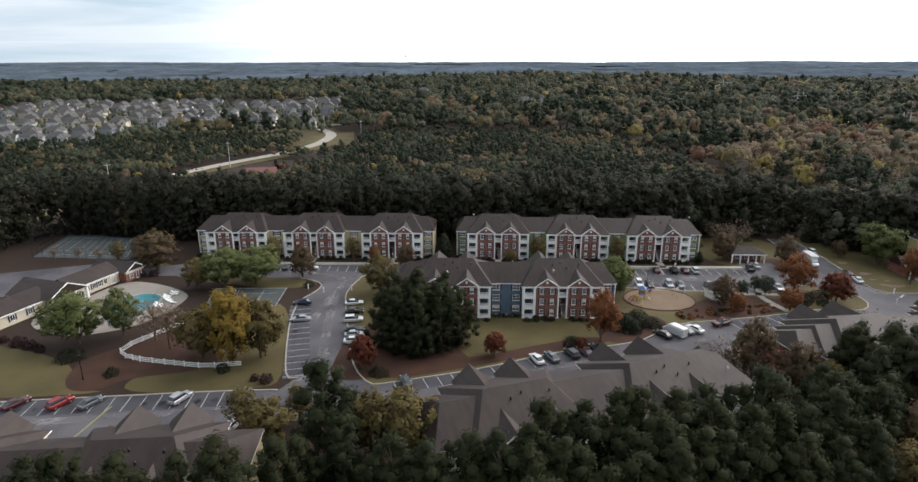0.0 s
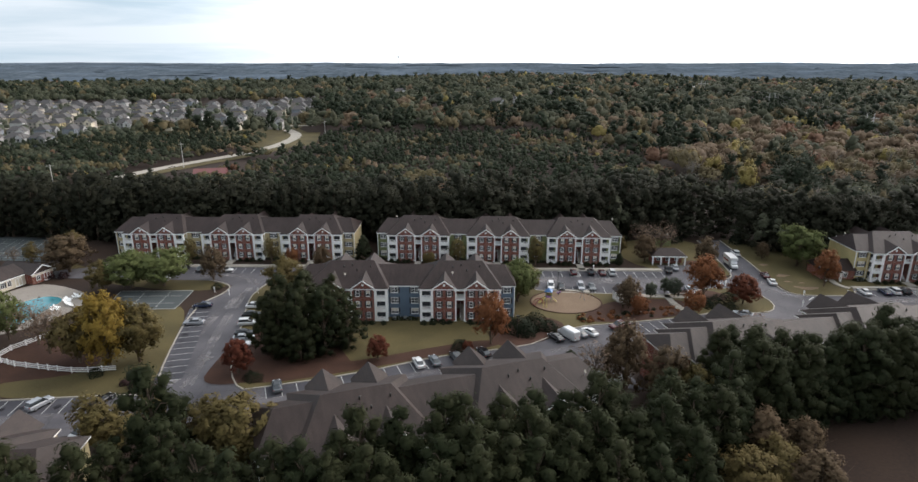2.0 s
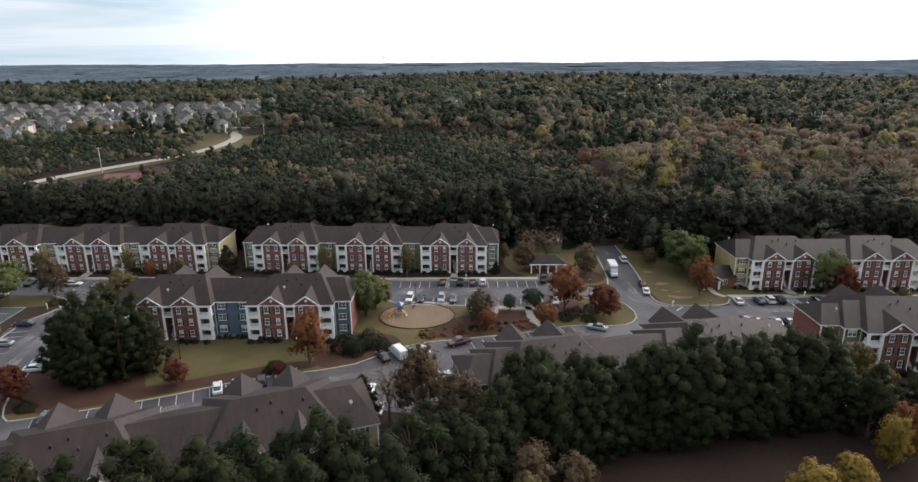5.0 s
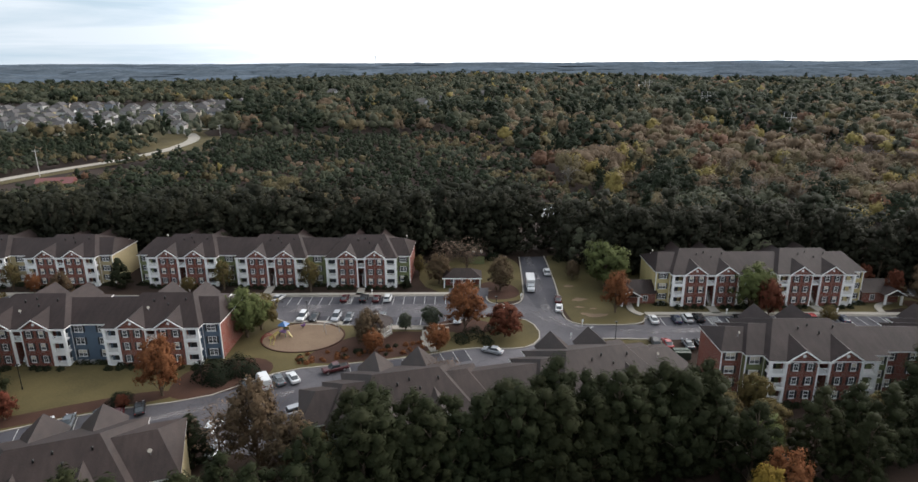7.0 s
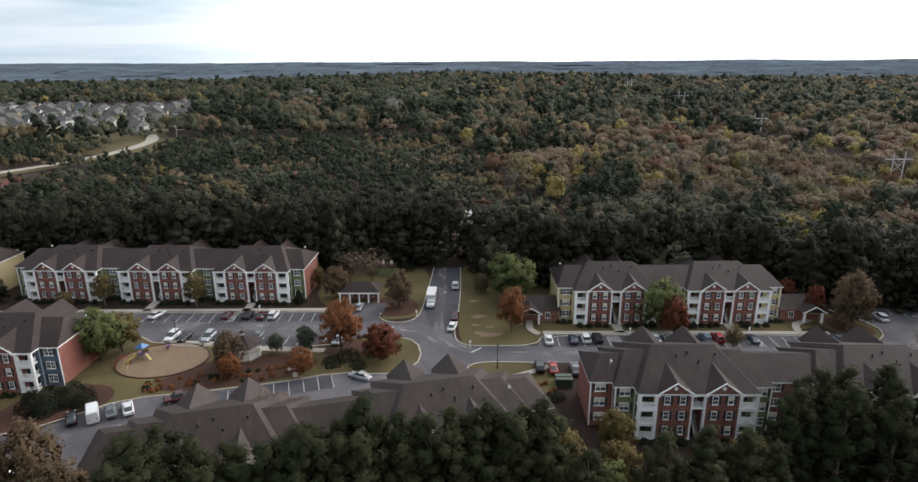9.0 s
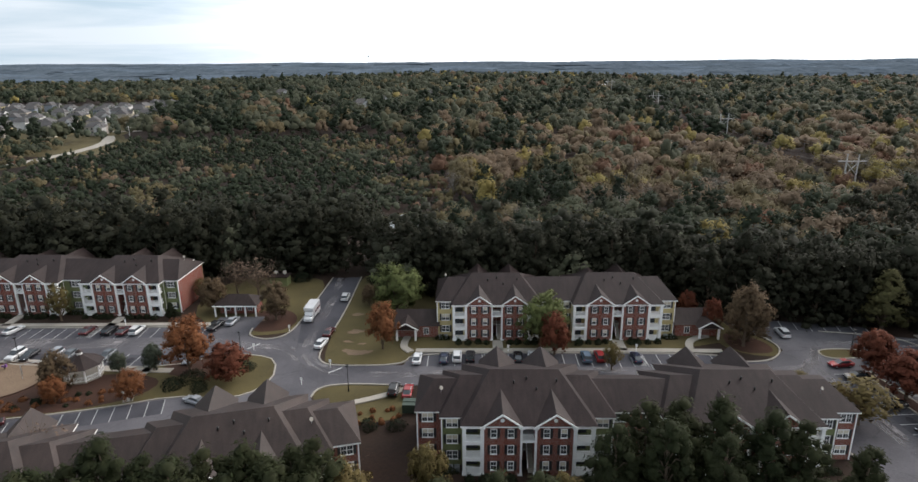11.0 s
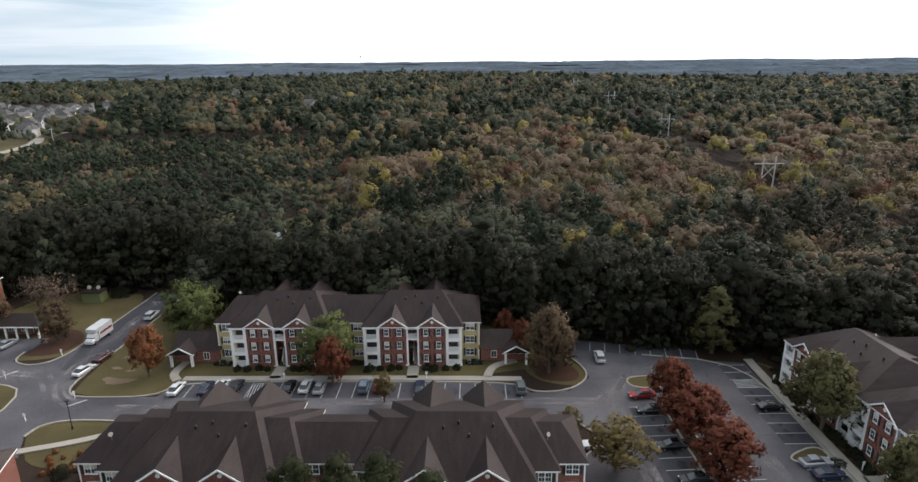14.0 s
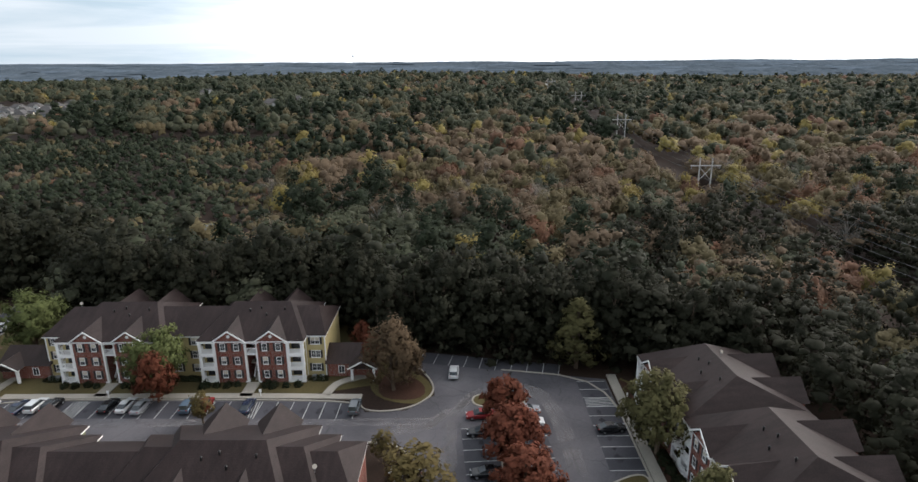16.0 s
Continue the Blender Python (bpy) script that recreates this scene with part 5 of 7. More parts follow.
def leaf_mesh(name, quads, tints, mat, soft, core=None, core_faces=None, core_tints=None, core_soft=None):
    """One mesh of leaf quads and, where given, rounded crown cores of triangles; soft: the way each leaf turns its light side."""
    n = len(quads) // 4
    m = 0 if core is None else len(core_faces)
    verts = quads if core is None else np.concatenate([quads, core])
    loops = np.arange(4 * n, dtype=np.int32)
    if m:
        loops = np.concatenate([loops, (core_faces + 4 * n).astype(np.int32).ravel()])
        tints = np.concatenate([tints, core_tints])
        soft = np.concatenate([soft, core_soft])
    me = bpy.data.meshes.new(name)
    me.vertices.add(len(verts))
    me.vertices.foreach_set("co", verts.astype(np.float32).ravel())
    me.loops.add(len(loops))
    me.loops.foreach_set("vertex_index", loops)
    me.polygons.add(n + m)
    me.polygons.foreach_set("loop_start", np.concatenate([np.arange(0, 4 * n, 4), 4 * n + np.arange(0, 3 * m, 3)]).astype(np.int32))
    me.polygons.foreach_set("loop_total", np.concatenate([np.full(n, 4), np.full(m, 3)]).astype(np.int32))
    me.polygons.foreach_set("use_smooth", np.concatenate([np.zeros(n, bool), np.ones(m, bool)]))
    at = me.attributes.new("tint", "FLOAT", "POINT")
    at.data.foreach_set("value", tints.astype(np.float32))
    me.update(calc_edges=True)
    soft = soft / (np.linalg.norm(soft, axis=1, keepdims=True) + 1e-9)
    me.normals_split_custom_set_from_vertices(soft.astype(np.float32))
    me.materials.append(mat)
    return me


def quads_mesh(name, centres, sizes, normals, tints, seed, mat, soft, squash=1.0):
    return leaf_mesh(name, spray_corners(centres, sizes, normals, seed, squash), np.repeat(tints, 4), mat, np.repeat(soft, 4, 0))


def sphere_net(rounds):
    bm = bmesh.new()
    bmesh.ops.create_icosphere(bm, subdivisions=rounds, radius=1.0)
    bm.verts.ensure_lookup_table()
    verts = np.array([v.co.normalized() for v in bm.verts])
    faces = np.array([[v.index for v in f.verts] for f in bm.faces])
    bm.free()
    return verts, faces


def lumpy_core(kind, seed):
    """One lumpy body for a crown of unit height and half width, seen from far off."""
    d, faces = sphere_net(2)
    lump = np.array([noise.noise(Vector(v) * 1.6 + Vector((seed * 3.1, 0, 0))) + 0.5 * noise.noise(Vector(v) * 3.6 + Vector((0, seed * 2.3, 0))) for v in d])
    if kind in ("pine", "cone"):
        r = (0.6 + 0.3 * lump) * (1.0 - 0.42 * np.clip(d[:, 2], 0, 1))
        out = np.stack([d[:, 0] * r, d[:, 1] * r, 0.42 + 0.52 * d[:, 2] * (1 + 0.15 * lump)], 1)
    else:
        r = 0.78 + 0.5 * lump
        out = np.stack([d[:, 0] * r, d[:, 1] * r, 0.45 + 0.45 * d[:, 2] * (1 + 0.5 * lump)], 1)
    soft = d + np.array([0, 0, 0.6])
    return out, faces, soft


def puff_cores(centres, spread, size, seed, rounds=1, lift=0.1):
    """A rounded uneven body of foliage in each lobe of a crown."""
    rng = np.random.default_rng(seed)
    d, faces = sphere_net(rounds)
    k, n = len(centres), len(d)
    body = d[None] * (size * rng.uniform(0.72, 1.22, (k, n, 1))) * spread[:, None, :]
    verts = (centres[:, None, :] + body).reshape(-1, 3)
    whole = (centres - np.array([0, 0, 0.42])) * np.array([1.0, 1.0, 1.7])
    whole /= np.linalg.norm(whole, axis=1, keepdims=True) + 1e-6
    soft = (d[None] * 0.85 + whole[:, None, :] * 0.45 + np.array([0, 0, lift])).reshape(-1, 3)
    return verts, (faces[None] + (np.arange(k) * n)[:, None, None]).reshape(-1, 3), soft


def crown_points(kind, leaves, seed, lobes=40, rough=0.35, low=0.0, whole_part=0.5, lift=0.15):
    """Leaf centres, normals, sizes and limb ends for a crown of unit height and half width (z from 0 to 1)."""
    rng = np.random.default_rng(seed)
    k = lobes
    a = rng.uniform(0, 2 * np.pi, k) + np.arange(k) * 2.4
    t = low + (1 - low) * (np.arange(k) + rng.uniform(0, 1, k)) / k
    if kind == "pine":
        r = np.clip(1 - t ** 1.9, 0, 1) ** 0.55 * np.clip((t + 0.16) / 0.34, 0.5, 1) * rng.uniform(0.4, 1.08, k)
        c = np.stack([r * np.cos(a), r * np.sin(a), np.clip(0.02 + 0.93 * t + rng.normal(size=k) * 0.035, 0, 0.97)], 1)
        spread = np.array([0.31, 0.31, 0.085])
    elif kind == "cone":
        r = (1 - t) ** 0.7 * np.clip((t + 0.1) / 0.2, 0.4, 1) * rng.uniform(0.55, 0.9, k)
        c = np.stack([r * np.cos(a), r * np.sin(a), 0.02 + 0.93 * t], 1)
        spread = np.array([0.24, 0.24, 0.085])
    else:
        d = rng.normal(size=(k, 3))
        d[:, 2] = (np.abs(d[:, 2]) - 0.2 if low else d[:, 2]) * 0.95 + 0.12
        d /= np.linalg.norm(d, axis=1, keepdims=True)
        d *= rng.uniform(0.35, 1.0, (k, 1)) ** 0.45
        if kind == "oval":
            d[:, :2] *= (0.8 + 0.3 * (0.5 - d[:, 2:3]))
        c = d * np.array([0.88, 0.88, 0.45]) * rng.uniform(0.72, 1.1, (k, 1)) + np.array([0, 0, 0.48])
        spread = np.array([0.27, 0.27, 0.135])
    spread = spread[None, :] * rng.uniform(0.65, 1.3, (k, 1)) * (40 / k) ** 0.3
    mid = np.array([0, 0, 0.42])
    out = (c - mid) * np.array([1.0, 1.0, 1.7])
    out /= np.linalg.norm(out, axis=1, keepdims=True) + 1e-6
    which = rng.integers(0, k, leaves)
    off = rng.normal(size=(leaves, 3)) + out[which] * 0.75 + np.array([0, 0, 0.35])
    off /= np.linalg.norm(off, axis=1, keepdims=True)
    p = c[which] + off * spread[which] * (rng.uniform(0.2, 1.12, (leaves, 1)) ** 0.6)
    p[:, 2] = np.clip(p[:, 2], 0.0, 1.05)
    whole = (p - mid) * np.array([1.0, 1.0, 1.7])
    whole /= np.linalg.norm(whole, axis=1, keepdims=True) + 1e-6
    nrm = off * 0.5 + whole * whole_part + np.array([0, 0, 0.15]) + rng.normal(size=(leaves, 3)) * rough
    size = rng.uniform(0.6, 1.35, leaves)
    inner = max(2, leaves // 14)
    p[:inner] = mid + (p[:inner] - mid) * 0.5
    size[:inner] *= 1.9
    soft = off * (0.75 if kind == "pine" else 0.55) + whole * (0.55 if kind == "pine" else 0.8) + np.array([0, 0, lift]) + rng.normal(size=(leaves, 3)) * 0.1
    soft /= np.linalg.norm(soft, axis=1, keepdims=True) + 1e-6
    return p, nrm, size, c, soft, spread


def tree_kit(kind, height, radius, base, leaves, leaf, mat, seed, limbs=12, bare=0.0, bark=None):
    """A trunk with limbs and a crown, as two meshes."""
    rng = np.random.default_rng(seed)
    p, nrm, sz, centres, soft, spread = crown_points(kind, leaves, seed, 84 if kind == "pine" else 110)
    scale = np.array([radius, radius, height - base])
    pts = p * scale + np.array([0, 0, base])
    # tint climbs with height: a lit top and shaded foot put into leaf colour
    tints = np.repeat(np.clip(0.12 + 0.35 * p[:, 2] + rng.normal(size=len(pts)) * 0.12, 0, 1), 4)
    quads = spray_corners(pts, sz * leaf, nrm, seed, 0.42 if kind == "pine" else 0.9)
    if bare > 2 or leaves < 1500:
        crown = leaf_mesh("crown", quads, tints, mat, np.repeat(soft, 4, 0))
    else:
        # cores take a darker tint than the leaves: inner crown shade as colour
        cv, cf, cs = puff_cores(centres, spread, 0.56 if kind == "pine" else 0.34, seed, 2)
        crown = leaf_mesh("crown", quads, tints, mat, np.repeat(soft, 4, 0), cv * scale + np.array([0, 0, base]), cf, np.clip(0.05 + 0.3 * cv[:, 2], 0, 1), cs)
    s = Shape()
    lean = rng.uniform(-0.25, 0.25, 2)
    top = height * (0.97 if kind in ("pine", "cone") else 0.72)
    r0 = 0.02 * height + 0.05
    last = Vector((0, 0, 0))
    n = 5
    for i in range(1, n + 1):
        t = i / n
        nxt = Vector((lean[0] * math.sin(3 * t), lean[1] * math.sin(2.4 * t), top * t))
        s.tube(last, nxt, r0 * (1 - 0.85 * (t - 1 / n)), r0 * (1 - 0.85 * t), 7)
        last = nxt
    for c in centres[rng.permutation(len(centres))[:limbs]]:
        end = Vector((c * scale + np.array([0, 0, base])).tolist())
        z = max(base * 0.7, end.z - (0.12 if kind == "pine" else 0.32) * (height - base))
        z = min(z, top * 0.95)
        start = Vector((0, 0, z))
        mid = start.lerp(end, 0.5) + Vector((0, 0, 0.06 * height))
        r = 0.28 * r0
        s.tube(start, mid, r, r * 0.65, 5).tube(mid, end, r * 0.65, r * 0.2, 5)
        if bare:
            for _ in range(int(bare)):
                tip = end + Vector(rng.normal(size=3).tolist()) * 0.14 * height
                s.tube(end.lerp(start, rng.uniform(0, 0.5)), tip, r * 0.3, r * 0.06, 3)
    return crown, as_mesh("trunk", s, bark or BARK)


def plant(kit, name, label, x, y, scale=1.0, turn=0.0, tall=1.0, group="", category="tree", z=0.0):
    t = thing(name, label, category, Matrix.LocRotScale((x, y, z), Euler((0, 0, radians(turn))), (scale, scale, scale * tall)), group)
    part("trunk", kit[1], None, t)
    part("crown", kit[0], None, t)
    return t


def scatter(x0, x1, y0, y1, gap, seed, keep):
    """Points on a shaken grid, where keep(x, y) holds."""
    rng = np.random.default_rng(seed)
    gx, gy = np.meshgrid(np.arange(x0, x1, gap), np.arange(y0, y1, gap))
    p = np.stack([gx.ravel(), gy.ravel()], 1) + rng.uniform(-0.45, 0.45, (gx.size, 2)) * gap
    return p[keep(p[:, 0], p[:, 1])], rng


def belt_edge(x):
    """The front edge of the woods behind the flats."""
    return spline_value(x, ((-400, 150), (-160, 175), (-140, 218), (-90, 210), (0, 206), (78, 202), (86, 205), (112, 208), (126, 207), (134, 190), (150, 183), (200, 180), (208, 168), (214, 169), (240, 162), (250, 161), (262, 153), (274, 149), (281, 60), (420, 40)))


# where the wood is of which kind: broad patches
def patch(x, y, size, seed):
    return np.array([noise.noise((a / size, b / size, seed)) for a, b in zip(x, y)])


ROAD_AWAY = [(-186, 200), (-172, 245), (-166, 272), (-158, 315), (-145, 342), (-128, 374), (-108, 401), (-96, 422), (-86, 450), (-84, 490), (-100, 520)]
LINE_OF_PYLONS = [(324, 150), (334.5, 302), (345, 448), (357, 610), (372, 810)]


def off_line(x, y, line, gap):
    """True where a point lies further than gap from the line."""
    out = np.full(len(x), 1e9)
    for (ax, ay), (bx, by) in zip(line, line[1:]):
        t = np.clip(((x - ax) * (bx - ax) + (y - ay) * (by - ay)) / ((bx - ax) ** 2 + (by - ay) ** 2), 0, 1)
        out = np.minimum(out, np.hypot(x - ax - t * (bx - ax), y - ay - t * (by - ay)))
    return out > gap


def houses_here(x, y):
    front = np.interp(x, (-430, -250, -205, -100), (432, 440, 505, 500))
    return (x < -88) & (x > -470) & (y > front) & (y < 745) & (x + y * 0.1 < -32)


def in_pond(x, y):
    return ((x - 137) / 14) ** 2 + ((y - 268) / 16) ** 2 < 1


def wood_ok(x, y):
    edge = np.array(belt_edge(x))
    return (y > edge) & (x > -45 - 0.8 * y) & (x < 235 + 0.8 * y) & ~houses_here(x, y) & (off_line(x, y, ROAD_AWAY, 6) | (y < 262)) & ~in_pond(x, y) & (off_line(x, y, [(a + 15, b - 17) for a, b in ROAD_AWAY], 27) | (y < 236) | (y > 388)) & off_line(x, y, [(126, 218), (137, 262)], 6.5) & ~((x > -104) & (x < -58) & (y > 410) & (y < 508))


def wood(name, label, pts, kind, mat, heights, width, leaves, leaf, seed, base=0.25, variants=6, lobes=16, low=0.0):
    """All trees of one kind in the woods, joined."""
    rng = np.random.default_rng(seed)
    n = len(pts)
    if not n:
        return
    z = terrain(pts[:, 0], pts[:, 1])
    quads, tints, cores, faces, core_tints, softs, core_softs = [], [], [], [], [], [], []
    which = rng.integers(0, variants, n)
    start = 0
    for v in range(variants):
        p, nrm, sz, lobe, soft, spread = crown_points("oval" if lobes < 6 else kind, leaves, seed * 31 + v, lobes, 0.35 if kind == "pine" else 0.17, low, 0.5 if kind == "pine" else 1.15, lift=0.7)
        cv, cf, cs = lumpy_core("oval", seed * 0.37 + v) if lobes < 6 else puff_cores(lobe, spread, (0.44 if kind == "pine" else 0.52) + (0.24 if lobes < 18 else 0), seed * 31 + v, lift=0.6)
        idx = np.where(which == v)[0]
        m = len(idx)
        if not m:
            continue
        h = rng.uniform(*heights, m) * rng.uniform(0.9, 1.08, m)
        r = np.mean(heights) * width * rng.uniform(0.7, 1.3, m)
        a = rng.uniform(0, 2 * np.pi, m)
        ca, sa = np.cos(a)[:, None], np.sin(a)[:, None]
        oval = rng.uniform(0.82, 1.15, m)[:, None]

        def placed(q):
            x, y = q[None, :, 0] * oval, q[None, :, 1] / oval
            return np.stack([(x * ca - y * sa) * r[:, None] + pts[idx, 0][:, None], (x * sa + y * ca) * r[:, None] + pts[idx, 1][:, None],
                             (base + (1 - base) * q[None, :, 2]) * h[:, None] + z[idx][:, None]], 2).reshape(-1, 3)

        def turned(q):
            return np.stack([q[None, :, 0] * ca - q[None, :, 1] * sa, q[None, :, 0] * sa + q[None, :, 1] * ca, np.repeat(q[None, :, 2], m, 0)], 2).reshape(-1, 3)

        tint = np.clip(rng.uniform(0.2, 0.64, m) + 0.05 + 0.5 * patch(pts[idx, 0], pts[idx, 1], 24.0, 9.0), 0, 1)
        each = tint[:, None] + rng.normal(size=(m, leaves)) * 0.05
        quads.append(spray_corners(placed(p), (sz[None, :] * (leaf * (h / np.mean(heights)))[:, None]).ravel(), turned(nrm), seed + v, 1.1))
        softs.append(np.repeat(turned(soft), 4, 0))
        core_softs.append(turned(cs))
        tints.append(np.repeat(np.clip(each, 0, 1).ravel(), 4))
        cores.append(placed(cv))
        # cores keep 0.85 of the tree's tint: shade within the crown, as colour
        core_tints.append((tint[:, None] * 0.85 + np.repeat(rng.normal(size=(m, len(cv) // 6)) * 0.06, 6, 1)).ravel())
        faces.append((cf[None] + (np.arange(m) * len(cv))[:, None, None]).reshape(-1, 3) + start)
        start += m * len(cv)
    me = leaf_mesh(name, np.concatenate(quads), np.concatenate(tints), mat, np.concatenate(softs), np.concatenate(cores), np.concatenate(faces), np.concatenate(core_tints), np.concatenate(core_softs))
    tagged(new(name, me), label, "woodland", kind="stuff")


def split_kinds(pts, rng, shares):
    """Deals points out by shares: an array of weights a point."""
    w = np.cumsum(shares / shares.sum(1, keepdims=True), 1)
    return (rng.uniform(size=(len(pts), 1)) > w).sum(1)


def wood_shares(x, y):
    """Weights of pine, green, olive, brown, rust, gold by place: like trees stand together."""
    near = np.clip((700 - y) / 300, 0.45, 1)
    east = np.clip((x - 130 + 0.10 * (y - 215)) / 120, 0, 1) * np.clip((y - 212) / 40, 0, 1) * np.clip((590 - y) / 190, 0.12, 1)
    young = np.clip((150 - x) / 60, 0, 1) * np.clip((y - 250) / 30, 0, 1) * np.clip((470 - y) / 60, 0, 1)

    def stand(size, seed, power=5.0):
        return np.exp(power * patch(x, y, size, seed))

    pine = (0.75 - 0.66 * east + 1.3 * young) * stand(60, 1.0, 4.5) * np.clip((760 - y) / 260, 0.12, 1)
    far = np.clip((y - 540) / 160, 0, 1)
    green = (0.42 - 0.16 * east + 0.6 * far) * stand(46, 2.0)
    olive = (0.12 + 0.4 * east + 0.1 * young) * stand(40, 3.0) * (1 - 0.5 * far)
    brown = (0.03 + 1.1 * east + 0.06 * young) * stand(36, 4.0, 3.0) * near * (1 - 0.6 * far)
    rust = (0.006 + 0.09 * east) * stand(20, 5.0) * near
    gold = (0.003 + 0.2 * east) * stand(17, 6.0) * near
    return np.stack([np.clip(s + 0 * x, 0.002, None) for s in (pine, green, olive, brown, rust, gold)], 1)


KINDS = (("pine_wood", "dark green pine woods on rolling land", "pine", HAZED_PINE, 0.36, 1.12), ("green_wood", "green broadleaved woods in autumn", "round", WOOD_OAK, 0.5, 0.92),
         ("olive_wood", "fading olive broadleaved woods", "round", WOOD_OLIVE, 0.5, 0.9), ("brown_wood", "brown half bare autumn woods", "round", WOOD_BROWN, 0.52, 0.92),
         ("rust_wood", "rust coloured autumn trees in the woods", "round", WOOD_RUST, 0.5, 0.9), ("golden_wood", "yellowing autumn trees in the woods", "oval", YELLOWING, 0.42, 0.92))


def grow(x0, x1, y0, y1, gap, heights, leaves, leaf, seed, extra=None, lobes=16, only=None, low=0.35, pine=HAZED_PINE):
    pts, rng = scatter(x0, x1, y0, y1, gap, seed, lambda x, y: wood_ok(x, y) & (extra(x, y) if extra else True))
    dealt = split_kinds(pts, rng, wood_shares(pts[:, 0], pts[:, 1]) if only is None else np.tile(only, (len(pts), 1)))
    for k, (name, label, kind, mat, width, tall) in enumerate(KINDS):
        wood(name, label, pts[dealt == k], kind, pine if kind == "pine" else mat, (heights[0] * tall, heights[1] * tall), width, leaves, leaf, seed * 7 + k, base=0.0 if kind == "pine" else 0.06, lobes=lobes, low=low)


def is_young(x, y):
    return (x < 165 - (y - 250) * 0.15) & (y > 252 - x * 0.06) & (y < 480)


def not_young(x, y):
    return ~is_young(x, y)


def in_belt(x, y):
    return y < np.array(belt_edge(x)) + np.interp(x, (100, 150), (30, 17))


def off_power(x, y):
    return off_line(x, y, LINE_OF_PYLONS, 9.5)


BELT_MIX = np.array([9.0, 0.5, 0.15, 0.05, 0.03, 0.01])


def belt_front(x, y):
    return y < np.array(belt_edge(x)) + 9


def east_edge(x, y):
    """The woods close behind the flats at the east end."""
    return (x > 268) & (x < 400) & (y < 232) & (y > 90)


def beyond_edge(x, y):
    return ~east_edge(x, y)


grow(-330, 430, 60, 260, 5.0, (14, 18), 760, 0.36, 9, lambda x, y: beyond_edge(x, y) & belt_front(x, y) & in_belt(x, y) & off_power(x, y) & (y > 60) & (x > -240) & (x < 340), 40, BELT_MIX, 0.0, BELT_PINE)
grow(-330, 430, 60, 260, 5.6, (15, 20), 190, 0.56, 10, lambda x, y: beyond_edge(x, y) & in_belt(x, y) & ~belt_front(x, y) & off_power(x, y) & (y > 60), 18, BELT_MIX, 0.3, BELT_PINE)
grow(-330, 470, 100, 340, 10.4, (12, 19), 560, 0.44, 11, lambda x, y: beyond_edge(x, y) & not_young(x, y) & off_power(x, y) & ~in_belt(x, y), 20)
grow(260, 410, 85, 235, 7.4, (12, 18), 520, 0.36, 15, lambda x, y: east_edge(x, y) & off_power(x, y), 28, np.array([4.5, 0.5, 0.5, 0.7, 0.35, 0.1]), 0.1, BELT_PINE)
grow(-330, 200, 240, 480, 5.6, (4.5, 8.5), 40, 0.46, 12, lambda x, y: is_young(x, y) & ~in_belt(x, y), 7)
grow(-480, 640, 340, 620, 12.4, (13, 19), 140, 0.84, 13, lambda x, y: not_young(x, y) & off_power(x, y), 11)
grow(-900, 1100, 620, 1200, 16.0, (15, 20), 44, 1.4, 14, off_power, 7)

# ---- tall pines along the edge of the woods ----
er = random.Random(23)
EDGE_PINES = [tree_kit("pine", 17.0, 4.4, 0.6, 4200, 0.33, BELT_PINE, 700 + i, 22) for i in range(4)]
along_x = -132.0
while along_x < 272:
    for depth in (1.5, 7.0):
        x = along_x + er.uniform(-1.6, 1.6)
        y = float(belt_edge(x)) + depth + er.uniform(-1.0, 1.2)
        if (112 < x < 132 and y < 215) or not wood_ok(np.array([x]), np.array([y]))[0]:
            continue
        plant(EDGE_PINES[er.randrange(4)], "pine_tree", "tall dark old pine at the edge of the woods", x, y, er.uniform(0.92, 1.12), er.uniform(0, 360), er.uniform(0.94, 1.1), "pines along the woods", z=float(terrain(x, y)))
    along_x += 6.4

# ---- trees near the flats ----
rnd = random.Random(5)
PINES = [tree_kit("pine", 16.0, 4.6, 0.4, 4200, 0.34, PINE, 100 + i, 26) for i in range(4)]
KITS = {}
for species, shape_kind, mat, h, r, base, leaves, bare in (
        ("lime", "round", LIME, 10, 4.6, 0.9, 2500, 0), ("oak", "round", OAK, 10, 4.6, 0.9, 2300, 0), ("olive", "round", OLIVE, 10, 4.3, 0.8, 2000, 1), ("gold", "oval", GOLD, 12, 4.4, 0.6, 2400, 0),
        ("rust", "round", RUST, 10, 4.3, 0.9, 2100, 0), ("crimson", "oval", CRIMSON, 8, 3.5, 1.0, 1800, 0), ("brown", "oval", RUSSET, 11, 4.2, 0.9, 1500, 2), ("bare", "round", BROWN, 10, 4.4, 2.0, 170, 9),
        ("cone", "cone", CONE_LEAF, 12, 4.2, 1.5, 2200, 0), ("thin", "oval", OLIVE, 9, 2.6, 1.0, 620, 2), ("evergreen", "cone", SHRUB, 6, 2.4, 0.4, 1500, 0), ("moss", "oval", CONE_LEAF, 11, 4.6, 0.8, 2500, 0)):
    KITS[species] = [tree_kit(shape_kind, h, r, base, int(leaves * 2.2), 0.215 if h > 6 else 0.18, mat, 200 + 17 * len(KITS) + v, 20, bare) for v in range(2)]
PALE_BARK = material("pale_bark", (0.16, 0.14, 0.12), (0.3, 0.27, 0.24), scale=1.5, rough=0.95, fine=8, stretch=(1, 1, 0.2))
